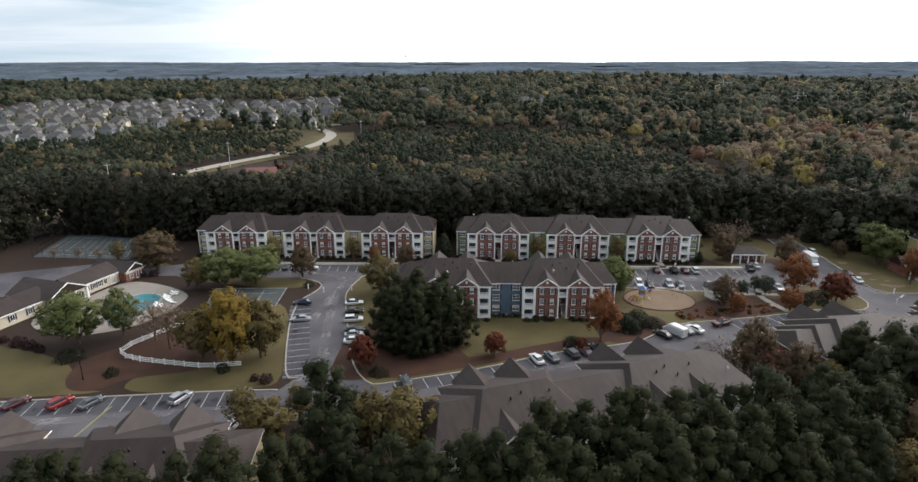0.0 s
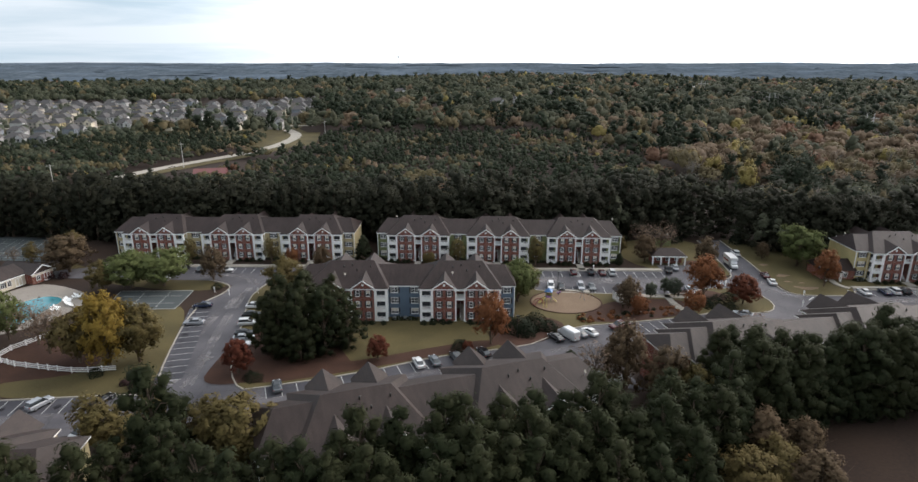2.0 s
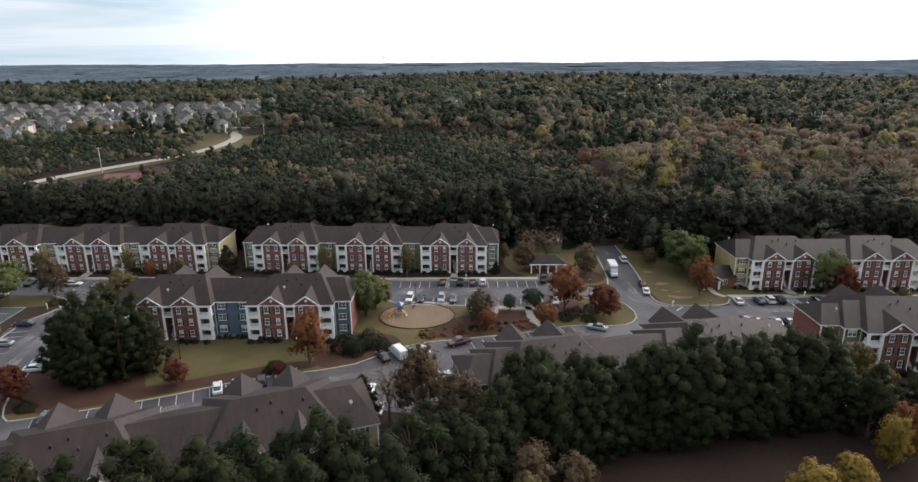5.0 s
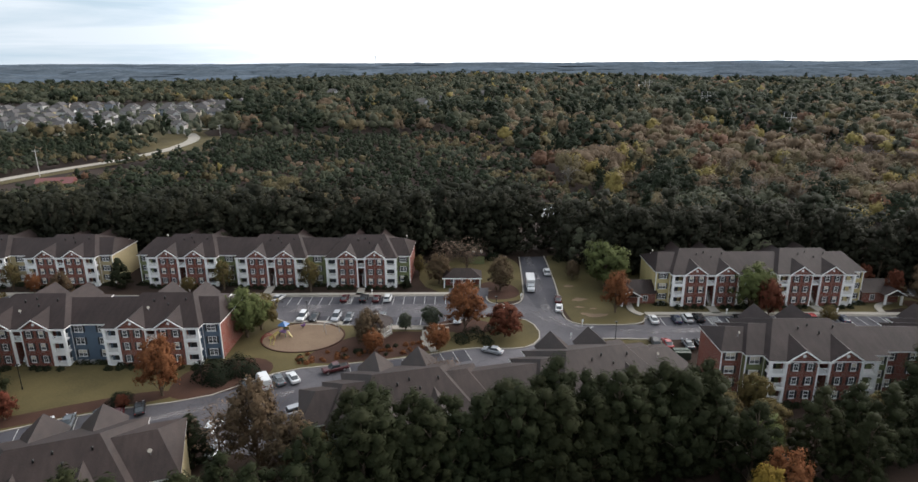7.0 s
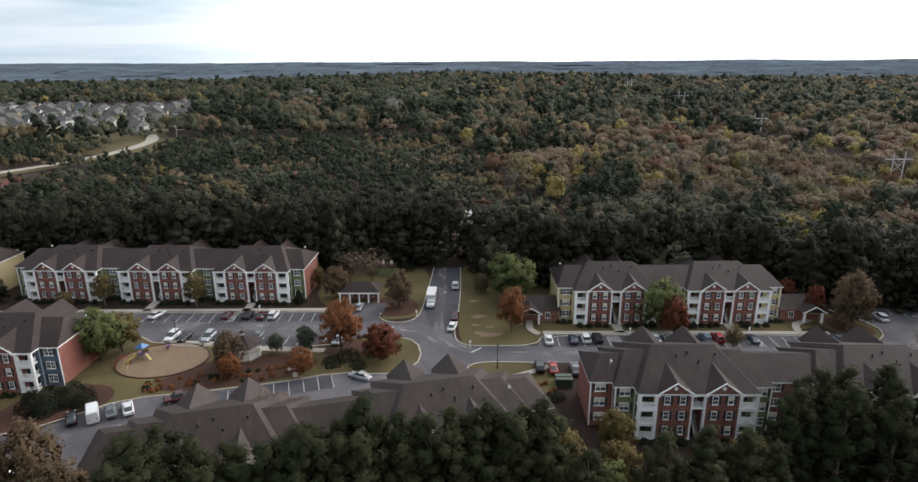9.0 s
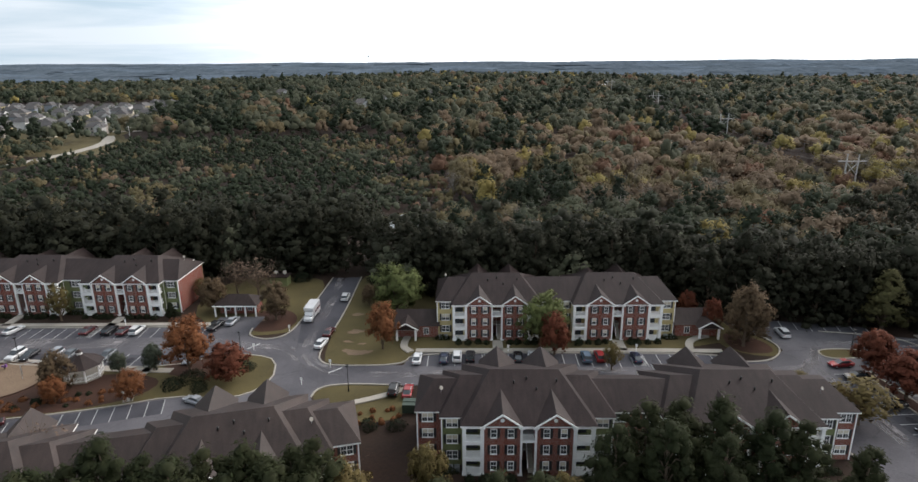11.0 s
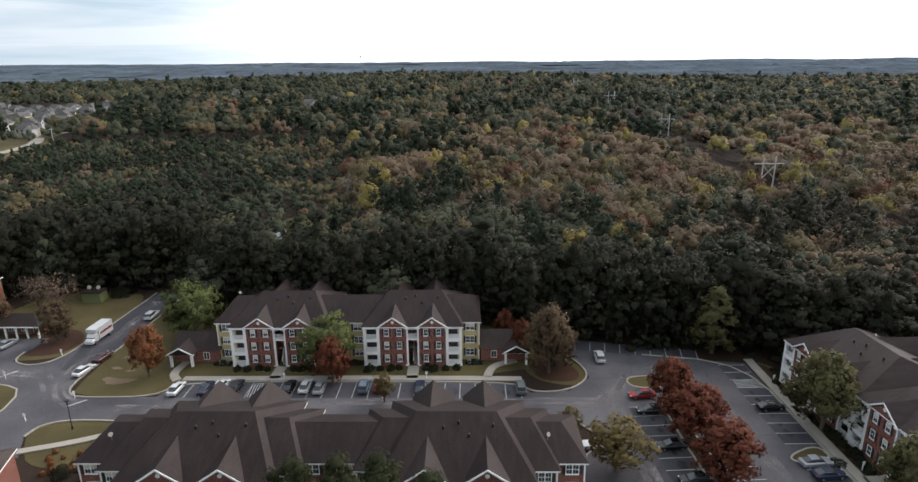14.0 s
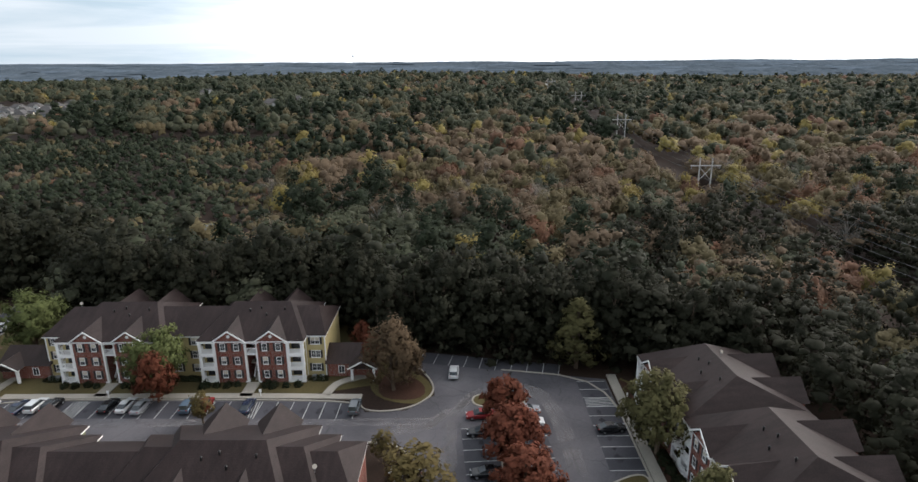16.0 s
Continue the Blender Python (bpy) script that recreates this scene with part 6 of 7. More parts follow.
PALE_BARE = [tree_kit("round", 10, 4.2, 2.0, 60, 0.2, BROWN, 600 + v, 24, 8, PALE_BARK) for v in range(2)]
TREE_LABEL = {"lime": "rounded tree in light green leaf", "oak": "rounded green leafed tree", "olive": "tree with fading olive leaves", "gold": "tree in bright golden yellow leaf", "rust": "tree in rust orange autumn leaf",
              "crimson": "low spreading tree in dark red leaf", "brown": "tall tree with russet brown leaves", "bare": "nearly bare grey branched tree", "cone": "upright conical tree with olive green leaves",
              "thin": "slender young tree with sparse olive leaves", "evergreen": "dark conical evergreen tree", "moss": "full crowned tree in dull olive green leaf"}
TREE_HEIGHT = {"lime": 10, "oak": 10, "olive": 10, "gold": 12, "rust": 10, "crimson": 8, "brown": 11, "bare": 10, "cone": 12, "thin": 9, "evergreen": 6, "moss": 11}


def trees(where, spots):
    """spots: species, x, y, height, and how much wider than usual."""
    for sp, x, y, h, wide in spots:
        k = h / TREE_HEIGHT[sp]
        wide *= 1.05 if sp in ("evergreen", "thin", "cone") else 0.95 if sp in ("crimson", "rust") else 1.12
        plant(KITS[sp][rnd.randrange(2)], "tree", TREE_LABEL[sp] +" " + where, x, y, k * wide, rnd.uniform(0, 360), 1 / wide)


def pine_row(spots, label, group):
    for x, y, s in spots:
        plant(PINES[rnd.randrange(4)], "pine_tree", label, x, y, s * rnd.uniform(0.94, 1.06), rnd.uniform(0, 360), rnd.uniform(0.95, 1.06), group)


def along(line, gap, rows, depth, low, high, seed, drop=0.0):
    r = random.Random(seed)
    out = []
    for (ax, ay), (bx, by) in zip(line, line[1:]):
        n = max(1, round(math.hypot(bx - ax, by - ay) / gap))
        for i in range(n):
            for k in range(rows):
                t = (i + r.uniform(0.2, 0.8)) / n
                out.append((ax + (bx - ax) * t + r.uniform(-1, 1), ay + (by - ay) * t - depth * k + r.uniform(-1.2, 1.2), r.uniform(low, high) - drop * k))
    return out


BELT = "tall dark green pine in the belt before the flats"
pine_row(along([(76, 92), (88, 95.5), (104, 98), (131, 101.5)], 3.4, 2, 3.6, 0.98, 1.12, 1, 0.05), BELT, "front pine belt")
pine_row(along([(60, 84), (72, 87)], 4.6, 2, 5.0, 0.9, 1.02, 7, 0.08) + [(75, 98, 0.95), (78, 101, 0.9)], BELT, "front pine belt")
pine_row(along([(8, 68), (40, 76), (60, 80)], 4.6, 3, 5.2, 0.98, 1.12, 2, 0.06), BELT, "front pine belt")
pine_row(along([(-62, 60), (-20, 66)], 5.4, 2, 6, 0.88, 1.0, 3), BELT, "front pine belt")
pine_row([(-16.8, 80, 1.22), (-13.5, 75, 0.9), (-19, 71, 0.85), (-6, 68, 0.9), (-1, 66, 0.92), (4, 67, 0.95), (8, 66, 0.95)], "tall dark green pine beside the drive", "front pine belt")
pine_row([(166, 104, 0.95), (171, 107.5, 1.02), (176, 107.5, 1.04), (181, 106.5, 1.0), (186, 103.5, 0.98), (190, 102.5, 0.92), (172, 102, 0.98), (179, 101, 0.95), (133, 94, 0.8), (143, 95, 0.85), (150, 97, 0.82), (155, 97, 0.85), (148, 91, 0.78), (160, 98, 0.7), (196, 99, 0.85)],
         "tall dark green pine before the brick flats", "front pine belt")
pine_row([(-4, 124, 1.12), (1.5, 127, 1.04), (-9.5, 126, 1.04), (-5, 130, 1.04), (0.5, 121.5, 0.98), (-9, 121, 0.95), (-4.5, 119, 0.9), (5, 124, 0.85), (-12, 123, 0.8)], "broad dark green pine at the lawn's edge", "lawn pines")

trees("on the bank below the pool", [("gold", -43, 117, 18, 0.82), ("olive", -50, 119, 13, 1.0), ("olive", -37.8, 119, 14, 0.85), ("bare", -58.9, 123.5, 11, 1.0), ("olive", -48, 122, 11, 0.9)])
trees("beside the pool deck", [("lime", -80.5, 127, 13, 1.1), ("lime", -72.5, 131, 11.5, 0.75), ("bare", -64, 128, 10.5, 1.1), ("brown", -85, 177, 12.5, 1.5), ("olive", -67, 161, 9, 1.1), ("brown", -91, 183, 8, 1.1)])
trees("before the tennis courts", [("bare", -122, 187.5, 5, 1.0), ("bare", -114, 187, 5, 1.0), ("bare", -107, 186, 5.5, 1.0), ("thin", -100, 184, 8, 1.2), ("brown", -96, 190, 7, 1.2), ("olive", -94, 196, 8, 1.0)])
trees("by the parking rows", [("lime", -60, 163, 11, 1.4), ("lime", -52, 164.5, 11.5, 1.35), ("brown", -39.6, 168.3, 11, 0.95), ("olive", -16, 156, 11.5, 1.1), ("crimson", -15.4, 113, 8.2, 0.95), ("olive", -4.5, 82, 14.5, 1.0), ("olive", -11, 86, 11, 1.0),
                              ("olive", -28, 88, 9, 1.2), ("thin", -33, 92, 9, 1.3), ("rust", -52, 86, 5, 1.1), ("thin", -24, 94, 8, 1.3)])
trees("in front of the flats", [("brown", -10, 176.5, 8, 1.0), ("evergreen", 1.5, 184, 8.5, 1.0), ("thin", -52, 184, 9, 1.1), ("thin", -27, 183.5, 9, 1.0), ("rust", -20, 181, 6, 0.9), ("thin", 30.8, 180, 9.5, 1.1), ("thin", 54.6, 177.5, 10, 1.1),
                                ("olive", 22, 178, 5.5, 0.9), ("evergreen", 80.5, 177.5, 4, 1.0), ("thin", 84, 188, 7, 1.0)])
trees("by the lawn", [("rust", 36.4, 124.5, 12.5, 0.85), ("lime", 45.5, 149, 12, 0.95), ("olive", 47.5, 153, 10, 1.0), ("crimson", 12, 118, 6.2, 1.05), ("crimson", 31, 120.5, 3.2, 1.1)])
trees("by the play area", [("brown", 73.0, 143.5, 9, 0.95), ("oak", 81, 150.2, 5, 0.75), ("oak", 87.5, 150.6, 6, 0.72), ("oak", 86, 153.5, 5, 0.7), ("rust", 74.5, 139.5, 5.5, 1.15), ("rust", 88, 139.5, 6.5, 1.15), ("rust", 94.8, 150, 12, 1.05), ("crimson", 103.5, 145.5, 8.6, 1.25)])
trees("beside the drive", [("brown", 106, 174.5, 10.5, 1.0), ("brown", 89.5, 181, 9.5, 1.0), ("bare", 98, 190, 11, 1.1), ("bare", 92, 192, 10, 1.0), ("lime", 134.8, 175, 13.5, 1.0), ("rust", 132.5, 157.5, 11, 0.85), ("brown", 127.5, 182, 6, 1.0)])
trees("by the car park", [("crimson", 168.4, 152.3, 10.5, 0.85), ("lime", 166.6, 157.2, 12.5, 0.9), ("thin", 178.5, 145.2, 6.5, 1.1), ("brown", 209.6, 153.6, 15, 0.9), ("crimson", 205.5, 160, 9, 0.7), ("brown", 212, 156, 10, 0.9), ("crimson", 203, 168, 8, 0.8), ("crimson", 228, 139.5, 10.2, 1.05), ("crimson", 228.2, 131, 10.6, 1.25),
                          ("crimson", 228.2, 121, 10.4, 1.2), ("cone", 244.6, 159.5, 14.5, 1.3), ("moss", 250.2, 132, 14.5, 0.95), ("moss", 250, 113.5, 12, 0.85), ("thin", 214, 124, 9.5, 1.9), ("thin", 209, 133, 6, 1.2)])
trees("before the pine belt", [("bare", 54, 103, 11, 1.0), ("brown", 59.5, 102.8, 15.5, 0.8), ("brown", 66, 98, 13, 0.85), ("olive", 70.5, 96, 10.5, 0.8), ("evergreen", 49.5, 104, 8.5, 1.0), ("olive", 62, 80, 9.5, 1.1), ("olive", 69, 73, 9, 1.2), ("brown", 78, 72, 9, 1.2), ("olive", 74, 76, 8.5, 1.1),
                               ("gold", 112, 76, 9.5, 1.1), ("gold", 119, 78, 9, 1.0), ("brown", 75, 82, 10, 1.1), ("brown", 81, 81, 8.5, 1.1), ("gold", 130.8, 86, 10, 0.75), ("rust", 134.4, 87.5, 10.5, 0.8), ("lime", 136.5, 98, 9, 0.8), ("olive", 140, 102, 9.5, 0.8), ("olive", 131.5, 103, 12, 0.8), ("olive", 142, 110, 10, 0.7), ("bare", 88, 113, 12, 0.9), ("rust", 59, 75, 7, 1.1), ("gold", 84, 62, 7, 1.0), ("olive", 160, 104, 8, 1.0)])

wr = random.Random(91)
for _ in range(26):
    x, y = wr.uniform(150, 400), wr.uniform(205, 330)
    if y < float(belt_edge(x)) + 14 or not off_power(np.array([x]), np.array([y]))[0]:
        continue
    plant(PALE_BARE[wr.randrange(2)], "tree", "pale bare branched tree standing in the woods", x, y, wr.uniform(1.3, 1.6), wr.uniform(0, 360), wr.uniform(1.0, 1.15), z=float(terrain(x, y)))

# ---- shrubs ----
def shrub_mesh(name, w, d, h, leaves, mat, seed):
    rng = np.random.default_rng(seed)
    v = rng.normal(size=(leaves, 3))
    v /= np.linalg.norm(v, axis=1, keepdims=True)
    v[:, 2] = np.abs(v[:, 2])
    lump = 1 + 0.18 * np.sin(v[:, 0] * 5 + seed) * np.cos(v[:, 1] * 4)
    p = v * np.array([w / 2, d / 2, h]) * lump[:, None] * rng.uniform(0.75, 1.02, (leaves, 1))
    return quads_mesh(name, p, rng.uniform(0.12, 0.24, leaves), v + rng.normal(size=(leaves, 3)) * 0.4, np.full(leaves, rng.uniform(0, 0.4)), seed, mat, v + np.array([0, 0, 0.2]))


SHRUBS = [shrub_mesh("shrub", 1.7, 1.5, 1.1, 240, SHRUB, 301), shrub_mesh("shrub", 2.4, 1.8, 1.3, 300, SHRUB, 302), shrub_mesh("shrub", 4.2, 1.6, 1.1, 420, SHRUB, 303)]
PURPLES = [shrub_mesh("shrub", 3.2, 2.6, 1.7, 420, PURPLE, 311), shrub_mesh("shrub", 2.2, 2.0, 1.3, 300, PURPLE, 312)]
BIG_SHRUB = shrub_mesh("shrub", 7.5, 6.0, 3.0, 1300, SHRUB, 321)
RUST_SHRUB = shrub_mesh("shrub", 1.6, 1.5, 1.0, 200, RUST, 331)


def shrub(me, label, x, y, turn=0.0, s=1.0):
    single("shrub", me, None, label, "shrub", Matrix.LocRotScale((x, y, 0.05), Euler((0, 0, radians(turn))), (s, s, s)))


def foundation(x, y, yaw, centres):
    """Low clipped shrubs along a facade."""
    m = pose(x, y, 0, 0, 0, yaw)
    for c in centres:
        for dx in (-8.6, -6.2, -4.4, -2.6, 2.6, 4.4, 6.2, 8.6):
            p = m @ Vector((c + dx + rnd.uniform(-0.3, 0.3), -10.9 + rnd.uniform(-0.3, 0.3), 0))
            shrub(SHRUBS[rnd.randrange(2)], "low dark green shrub along the wall", p.x, p.y, rnd.uniform(0, 360), rnd.uniform(0.8, 1.1))
        for dx in (-12, 12):
            p = m @ Vector((c + dx, -8.6, 0))
            shrub(SHRUBS[2], "clipped dark green hedge along the wall", p.x, p.y, yaw, 0.9)


foundation(-39.4, 196.7, -3.0, (-24.9, 0, 24.9))
foundation(44.2, 191.1, -5.0, (-24.9, 0, 24.9))
foundation(16.9, 146.9, -2.6, (-13.5, 13.5))
foundation(170.9, 168.5, -3.5, (-13.1, 13.1))
foundation(173.8, 122.7, -3.9, (-16.5, 16.5))
foundation(261.5, 118.7, -90, (-19.2, 0, 19.2))
for x, y, s in ((-98, 128.5, 1.1), (-93.5, 126.5, 1.2), (-90, 125, 1.1), (-104, 131, 1.1), (-101, 127, 1.0), (-87, 123.5, 0.9), (-34, 108.5, 1.0), (-36.5, 109.5, 0.9), (-88, 172, 1.2), (-84, 172, 1.1)):
    shrub(PURPLES[rnd.randrange(2)], "dark purple leaved shrub in a straw bed", x, y, rnd.uniform(0, 360), s)
for x, y, s in ((43.5, 131.5, 1.2), (47.5, 133.5, 1.1), (29.5, 122.5, 0.7), (-44, 113.5, 0.5), (-66, 112.5, 0.5), (-78, 119.5, 0.8), (-36.5, 162, 0.5), (-12, 110.5, 0.6), (93.5, 144, 0.65), (99, 142.8, 0.55), (247, 123, 0.35), (136.6, 128, 0.5), (132, 128.4, 0.5), (232.5, 124, 0.3), (-96, 139.5, 0.4), (127.8, 200, 0.8), (107, 202, 0.8)):
    shrub(BIG_SHRUB, "broad dark green evergreen shrub mound", x, y, rnd.uniform(0, 360), s)
for x, y, w in ((45.0, 129.6, 0.9), (50.6, 131.6, 0.8), (96.5, 146.5, 0.75), (101.5, 148.6, 0.7), (105.5, 150.5, 0.6)):
    shrub(BIG_SHRUB, "broad dark green evergreen shrub mound", x, y, rnd.uniform(0, 360), w)
for k in range(46):
    u = rnd.random()
    x, y = 60 + 26 * u + rnd.uniform(-1.5, 1.5), 134.6 + 4.0 * u + rnd.choice((1.2, 3.0, 4.8)) + rnd.uniform(-0.5, 0.5)
    shrub(RUST_SHRUB if rnd.random() < 0.7 else SHRUBS[0], "small rust leaved shrub on the mulched bank", x, y, rnd.uniform(0, 360), rnd.uniform(0.6, 0.95))
for k in range(16):
    shrub(RUST_SHRUB, "small rust leaved shrub on the mulched bank", 128 + rnd.uniform(0, 9), 128.5 + rnd.uniform(0, 5.5), rnd.uniform(0, 360), rnd.uniform(0.5, 0.8))

# ---- vehicles ----
def loft(stations, flat=0.72):
    """A rounded hull through stations (x, half width, low, high)."""
    s = Shape()
    vs, fs = [], []
    for x, hw, z0, z1 in stations:
        c = 0.16 * min(hw, (z1 - z0) / 2)
        for y, z in ((-hw * 0.9, z0), (-hw, z0 + 2 * c), (-hw, z1 - 2.2 * c), (-hw * flat - 0.1, z1), (hw * flat + 0.1, z1), (hw, z1 - 2.2 * c), (hw, z0 + 2 * c), (hw * 0.9, z0)):
            vs.append((x, y, z))
    n = 8
    for i in range(len(stations) - 1):
        for k in range(n):
            a, b = i * n + k, i * n + (k + 1) % n
            fs.append((a, a + n, b + n, b))
    fs += [tuple(range(n)), tuple(range(len(stations) * n - 1, (len(stations) - 1) * n - 1, -1))]
    return s.add(vs, fs)


WHEEL_TYRE = as_mesh("tyre", Shape().tube((0, -0.11, 0), (0, 0.11, 0), 0.34, n=16), RUBBER)
WHEEL_RIM = as_mesh("rim", Shape().tube((0, -0.12, 0), (0, 0.12, 0), 0.21, n=12), RIM)
HEAD = as_mesh("headlight", Shape().box(-0.05, 0.06, -0.17, 0.17, -0.06, 0.06), LAMP_WHITE)
TAIL = as_mesh("tail_light", Shape().box(-0.05, 0.05, -0.13, 0.13, -0.1, 0.1), LAMP_RED)
MIRROR = as_mesh("wing_mirror", Shape().box(-0.06, 0.06, -0.1, 0.1, -0.06, 0.07), BLACK_METAL)
CAR_SHAPES = {
    "sedan": dict(body=[(-2.4, 0.74, 0.42, 0.78), (-2.28, 0.85, 0.3, 0.92), (-1.5, 0.9, 0.24, 0.95), (0, 0.91, 0.22, 0.93), (1.2, 0.9, 0.24, 0.9), (2.05, 0.85, 0.26, 0.78), (2.35, 0.74, 0.36, 0.64)],
                  glass=[(-1.95, 0.6, 0.86, 0.93), (-1.15, 0.66, 0.86, 1.38), (0.15, 0.67, 0.86, 1.42), (1.1, 0.66, 0.84, 0.92)], top=(-1.12, 0.16, 0.58, 1.40), wheel=(1.42, -1.4, 0.78), nose=2.24, z=0.66, tail=-2.34, tz=0.76),
    "suv": dict(body=[(-2.3, 0.8, 0.45, 0.95), (-2.2, 0.9, 0.34, 1.08), (-1.2, 0.94, 0.28, 1.08), (0.2, 0.95, 0.28, 1.06), (1.2, 0.94, 0.28, 1.03), (2.1, 0.88, 0.3, 0.93), (2.3, 0.78, 0.42, 0.78)],
                glass=[(-2.15, 0.68, 1.0, 1.1), (-1.9, 0.73, 1.0, 1.66), (0.2, 0.74, 1.0, 1.72), (1.15, 0.72, 0.96, 1.06)], top=(-1.92, 0.22, 0.66, 1.69), wheel=(1.4, -1.35, 0.82), nose=2.2, z=0.8, tail=-2.24, tz=0.95),
    "pickup": dict(body=[(-2.75, 0.86, 0.5, 1.0), (-2.65, 0.93, 0.42, 1.06), (-0.7, 0.95, 0.36, 1.06), (0.3, 0.96, 0.36, 1.06), (1.4, 0.95, 0.36, 1.1), (2.4, 0.92, 0.4, 1.02), (2.65, 0.84, 0.5, 0.86)],
                   glass=[(-0.85, 0.74, 1.0, 1.12), (-0.7, 0.76, 1.0, 1.74), (0.55, 0.77, 1.0, 1.78), (1.35, 0.76, 1.0, 1.1)], top=(-0.72, 0.56, 0.68, 1.75), wheel=(1.75, -1.65, 0.84), nose=2.5, z=0.86, tail=-2.7, tz=0.88),
    "van": dict(body=[(-3.0, 0.92, 0.42, 2.3), (-2.9, 0.98, 0.34, 2.42), (0.9, 0.99, 0.34, 2.42), (1.35, 0.98, 0.34, 2.2), (1.95, 0.97, 0.34, 1.35), (2.75, 0.9, 0.36, 1.1), (2.95, 0.8, 0.45, 0.9)],
                glass=[(1.0, 0.86, 1.3, 2.2), (1.32, 0.92, 1.3, 2.18), (1.9, 0.9, 1.2, 1.45), (2.05, 0.85, 1.15, 1.3)], top=(-2.6, 0.8, 0.8, 2.40), wheel=(1.95, -1.95, 0.88), nose=2.8, z=0.85, tail=-2.98, tz=1.1),
}
PAINTS = {n: plain("car_paint_" + n, c, 0.25, 0.15) for n, c in {
    "white": (0.62, 0.62, 0.62), "black": (0.012, 0.012, 0.014), "silver": (0.32, 0.33, 0.35), "grey": (0.11, 0.12, 0.13), "red": (0.24, 0.018, 0.02), "maroon": (0.07, 0.016, 0.018), "navy": (0.018, 0.026, 0.055), "slate": (0.10, 0.14, 0.19)}.items()}
MADE_CARS = {}


def car(kind, colour, x, y, heading, label):
    """heading: degrees of the nose from the x axis."""
    m = pose(x, y, 0.12, 0, 0, heading)
    if (kind, colour) in MADE_CARS:
        ob = copy_thing(MADE_CARS[kind, colour], m)
        return tagged(ob, label)
    c = CAR_SHAPES[kind]
    ob = thing("van" if kind == "van" else "pickup_truck" if kind == "pickup" else "car", label, "van" if kind == "van" else "pickup" if kind == "pickup" else "car", m, "parked vehicles")
    part("body", loft(c["body"]), PAINTS[colour], ob)
    part("glazing", loft(c["glass"], 0.6), GLASS, ob)
    x0, x1, hw, z = c["top"]
    part("roof_panel", Shape().box(x0, x1, -hw, hw, z, z + 0.05), PAINTS[colour], ob)
    if kind == "pickup":
        part("load_bed", Shape().box(-2.5, -0.95, -0.74, 0.74, 1.04, 1.075), RUBBER, ob)
    f, r, hw = c["wheel"]
    for wx in (f, r):
        for wy in (-hw, hw):
            w = part("wheel", WHEEL_TYRE, None, ob, "", pose(wx, wy, 0.34))
            part("rim", WHEEL_RIM, None, w)
    for s in (-1, 1):
        part("headlight", HEAD, None, ob, "", pose(c["nose"], s * 0.58, c["z"]))
        part("tail_light", TAIL, None, ob, "", pose(c["tail"], s * 0.62, c["tz"]))
        part("wing_mirror", MIRROR, None, ob, "", pose(c["glass"][-1][0] - 0.3, s * (c["body"][3][1] + 0.06), c["glass"][0][2] + 0.08))
    MADE_CARS[kind, colour] = ob
    return ob


def parked(spots, where):
    for kind, colour, x, y, heading in spots:
        name = {"sedan": "saloon car", "suv": "sport utility car", "pickup": "pickup truck", "van": "panel van"}[kind]
        car(kind, colour, x, y, heading, f"{colour} {name} parked {where}")


parked([("sedan", "maroon", -77.3, 101.2, 62), ("suv", "red", -69.3, 101.0, 62), ("sedan", "grey", -63.7, 101.1, 62), ("suv", "silver", -47.9, 102.0, 66), ("sedan", "black", -37.2, 103.0, 70), ("sedan", "white", -35.5, 92.5, 250)], "along the lower parking row")
parked([("sedan", "navy", -35.4, 148.2, 184), ("sedan", "silver", -33.6, 137.6, 184), ("sedan", "white", -21.9, 147.6, 8), ("sedan", "black", -21.1, 142.0, 8), ("suv", "white", -20.6, 136.8, 8), ("sedan", "black", -19.6, 131.2, 8), ("sedan", "silver", -19.2, 128.6, 8), ("sedan", "white", -18.9, 125.4, 8)], "along the tree lined drive")
parked([("suv", "white", -54.4, 168.4, 0), ("sedan", "grey", -46.3, 177.0, 88), ("sedan", "black", -51.2, 177.2, 88), ("sedan", "white", -38.9, 175.8, 0), ("sedan", "black", -57.5, 178.0, 88)], "before the tan sided flats")
parked([("sedan", "white", 20.6, 115.4, 108), ("sedan", "grey", 23.9, 116.2, 108), ("sedan", "maroon", 31.4, 118.2, 112), ("suv", "black", 28.4, 117.4, 108), ("sedan", "grey", -6.3, 106.9, 108), ("sedan", "black", 34.4, 119.6, 112)], "at the foot of the lawn")
parked([("sedan", "black", 51.2, 126.4, 118), ("van", "white", 54.3, 127.4, 118), ("sedan", "white", 59.6, 129.0, 118), ("sedan", "grey", 57.0, 128.3, 118), ("pickup", "maroon", 67.4, 132.0, 205), ("suv", "silver", 63.0, 117.0, 30), ("sedan", "white", 66.8, 119.4, 30), ("suv", "white", 49.6, 112.6, 82), ("sedan", "silver", 51.8, 106.4, 85)], "on the lower car park")
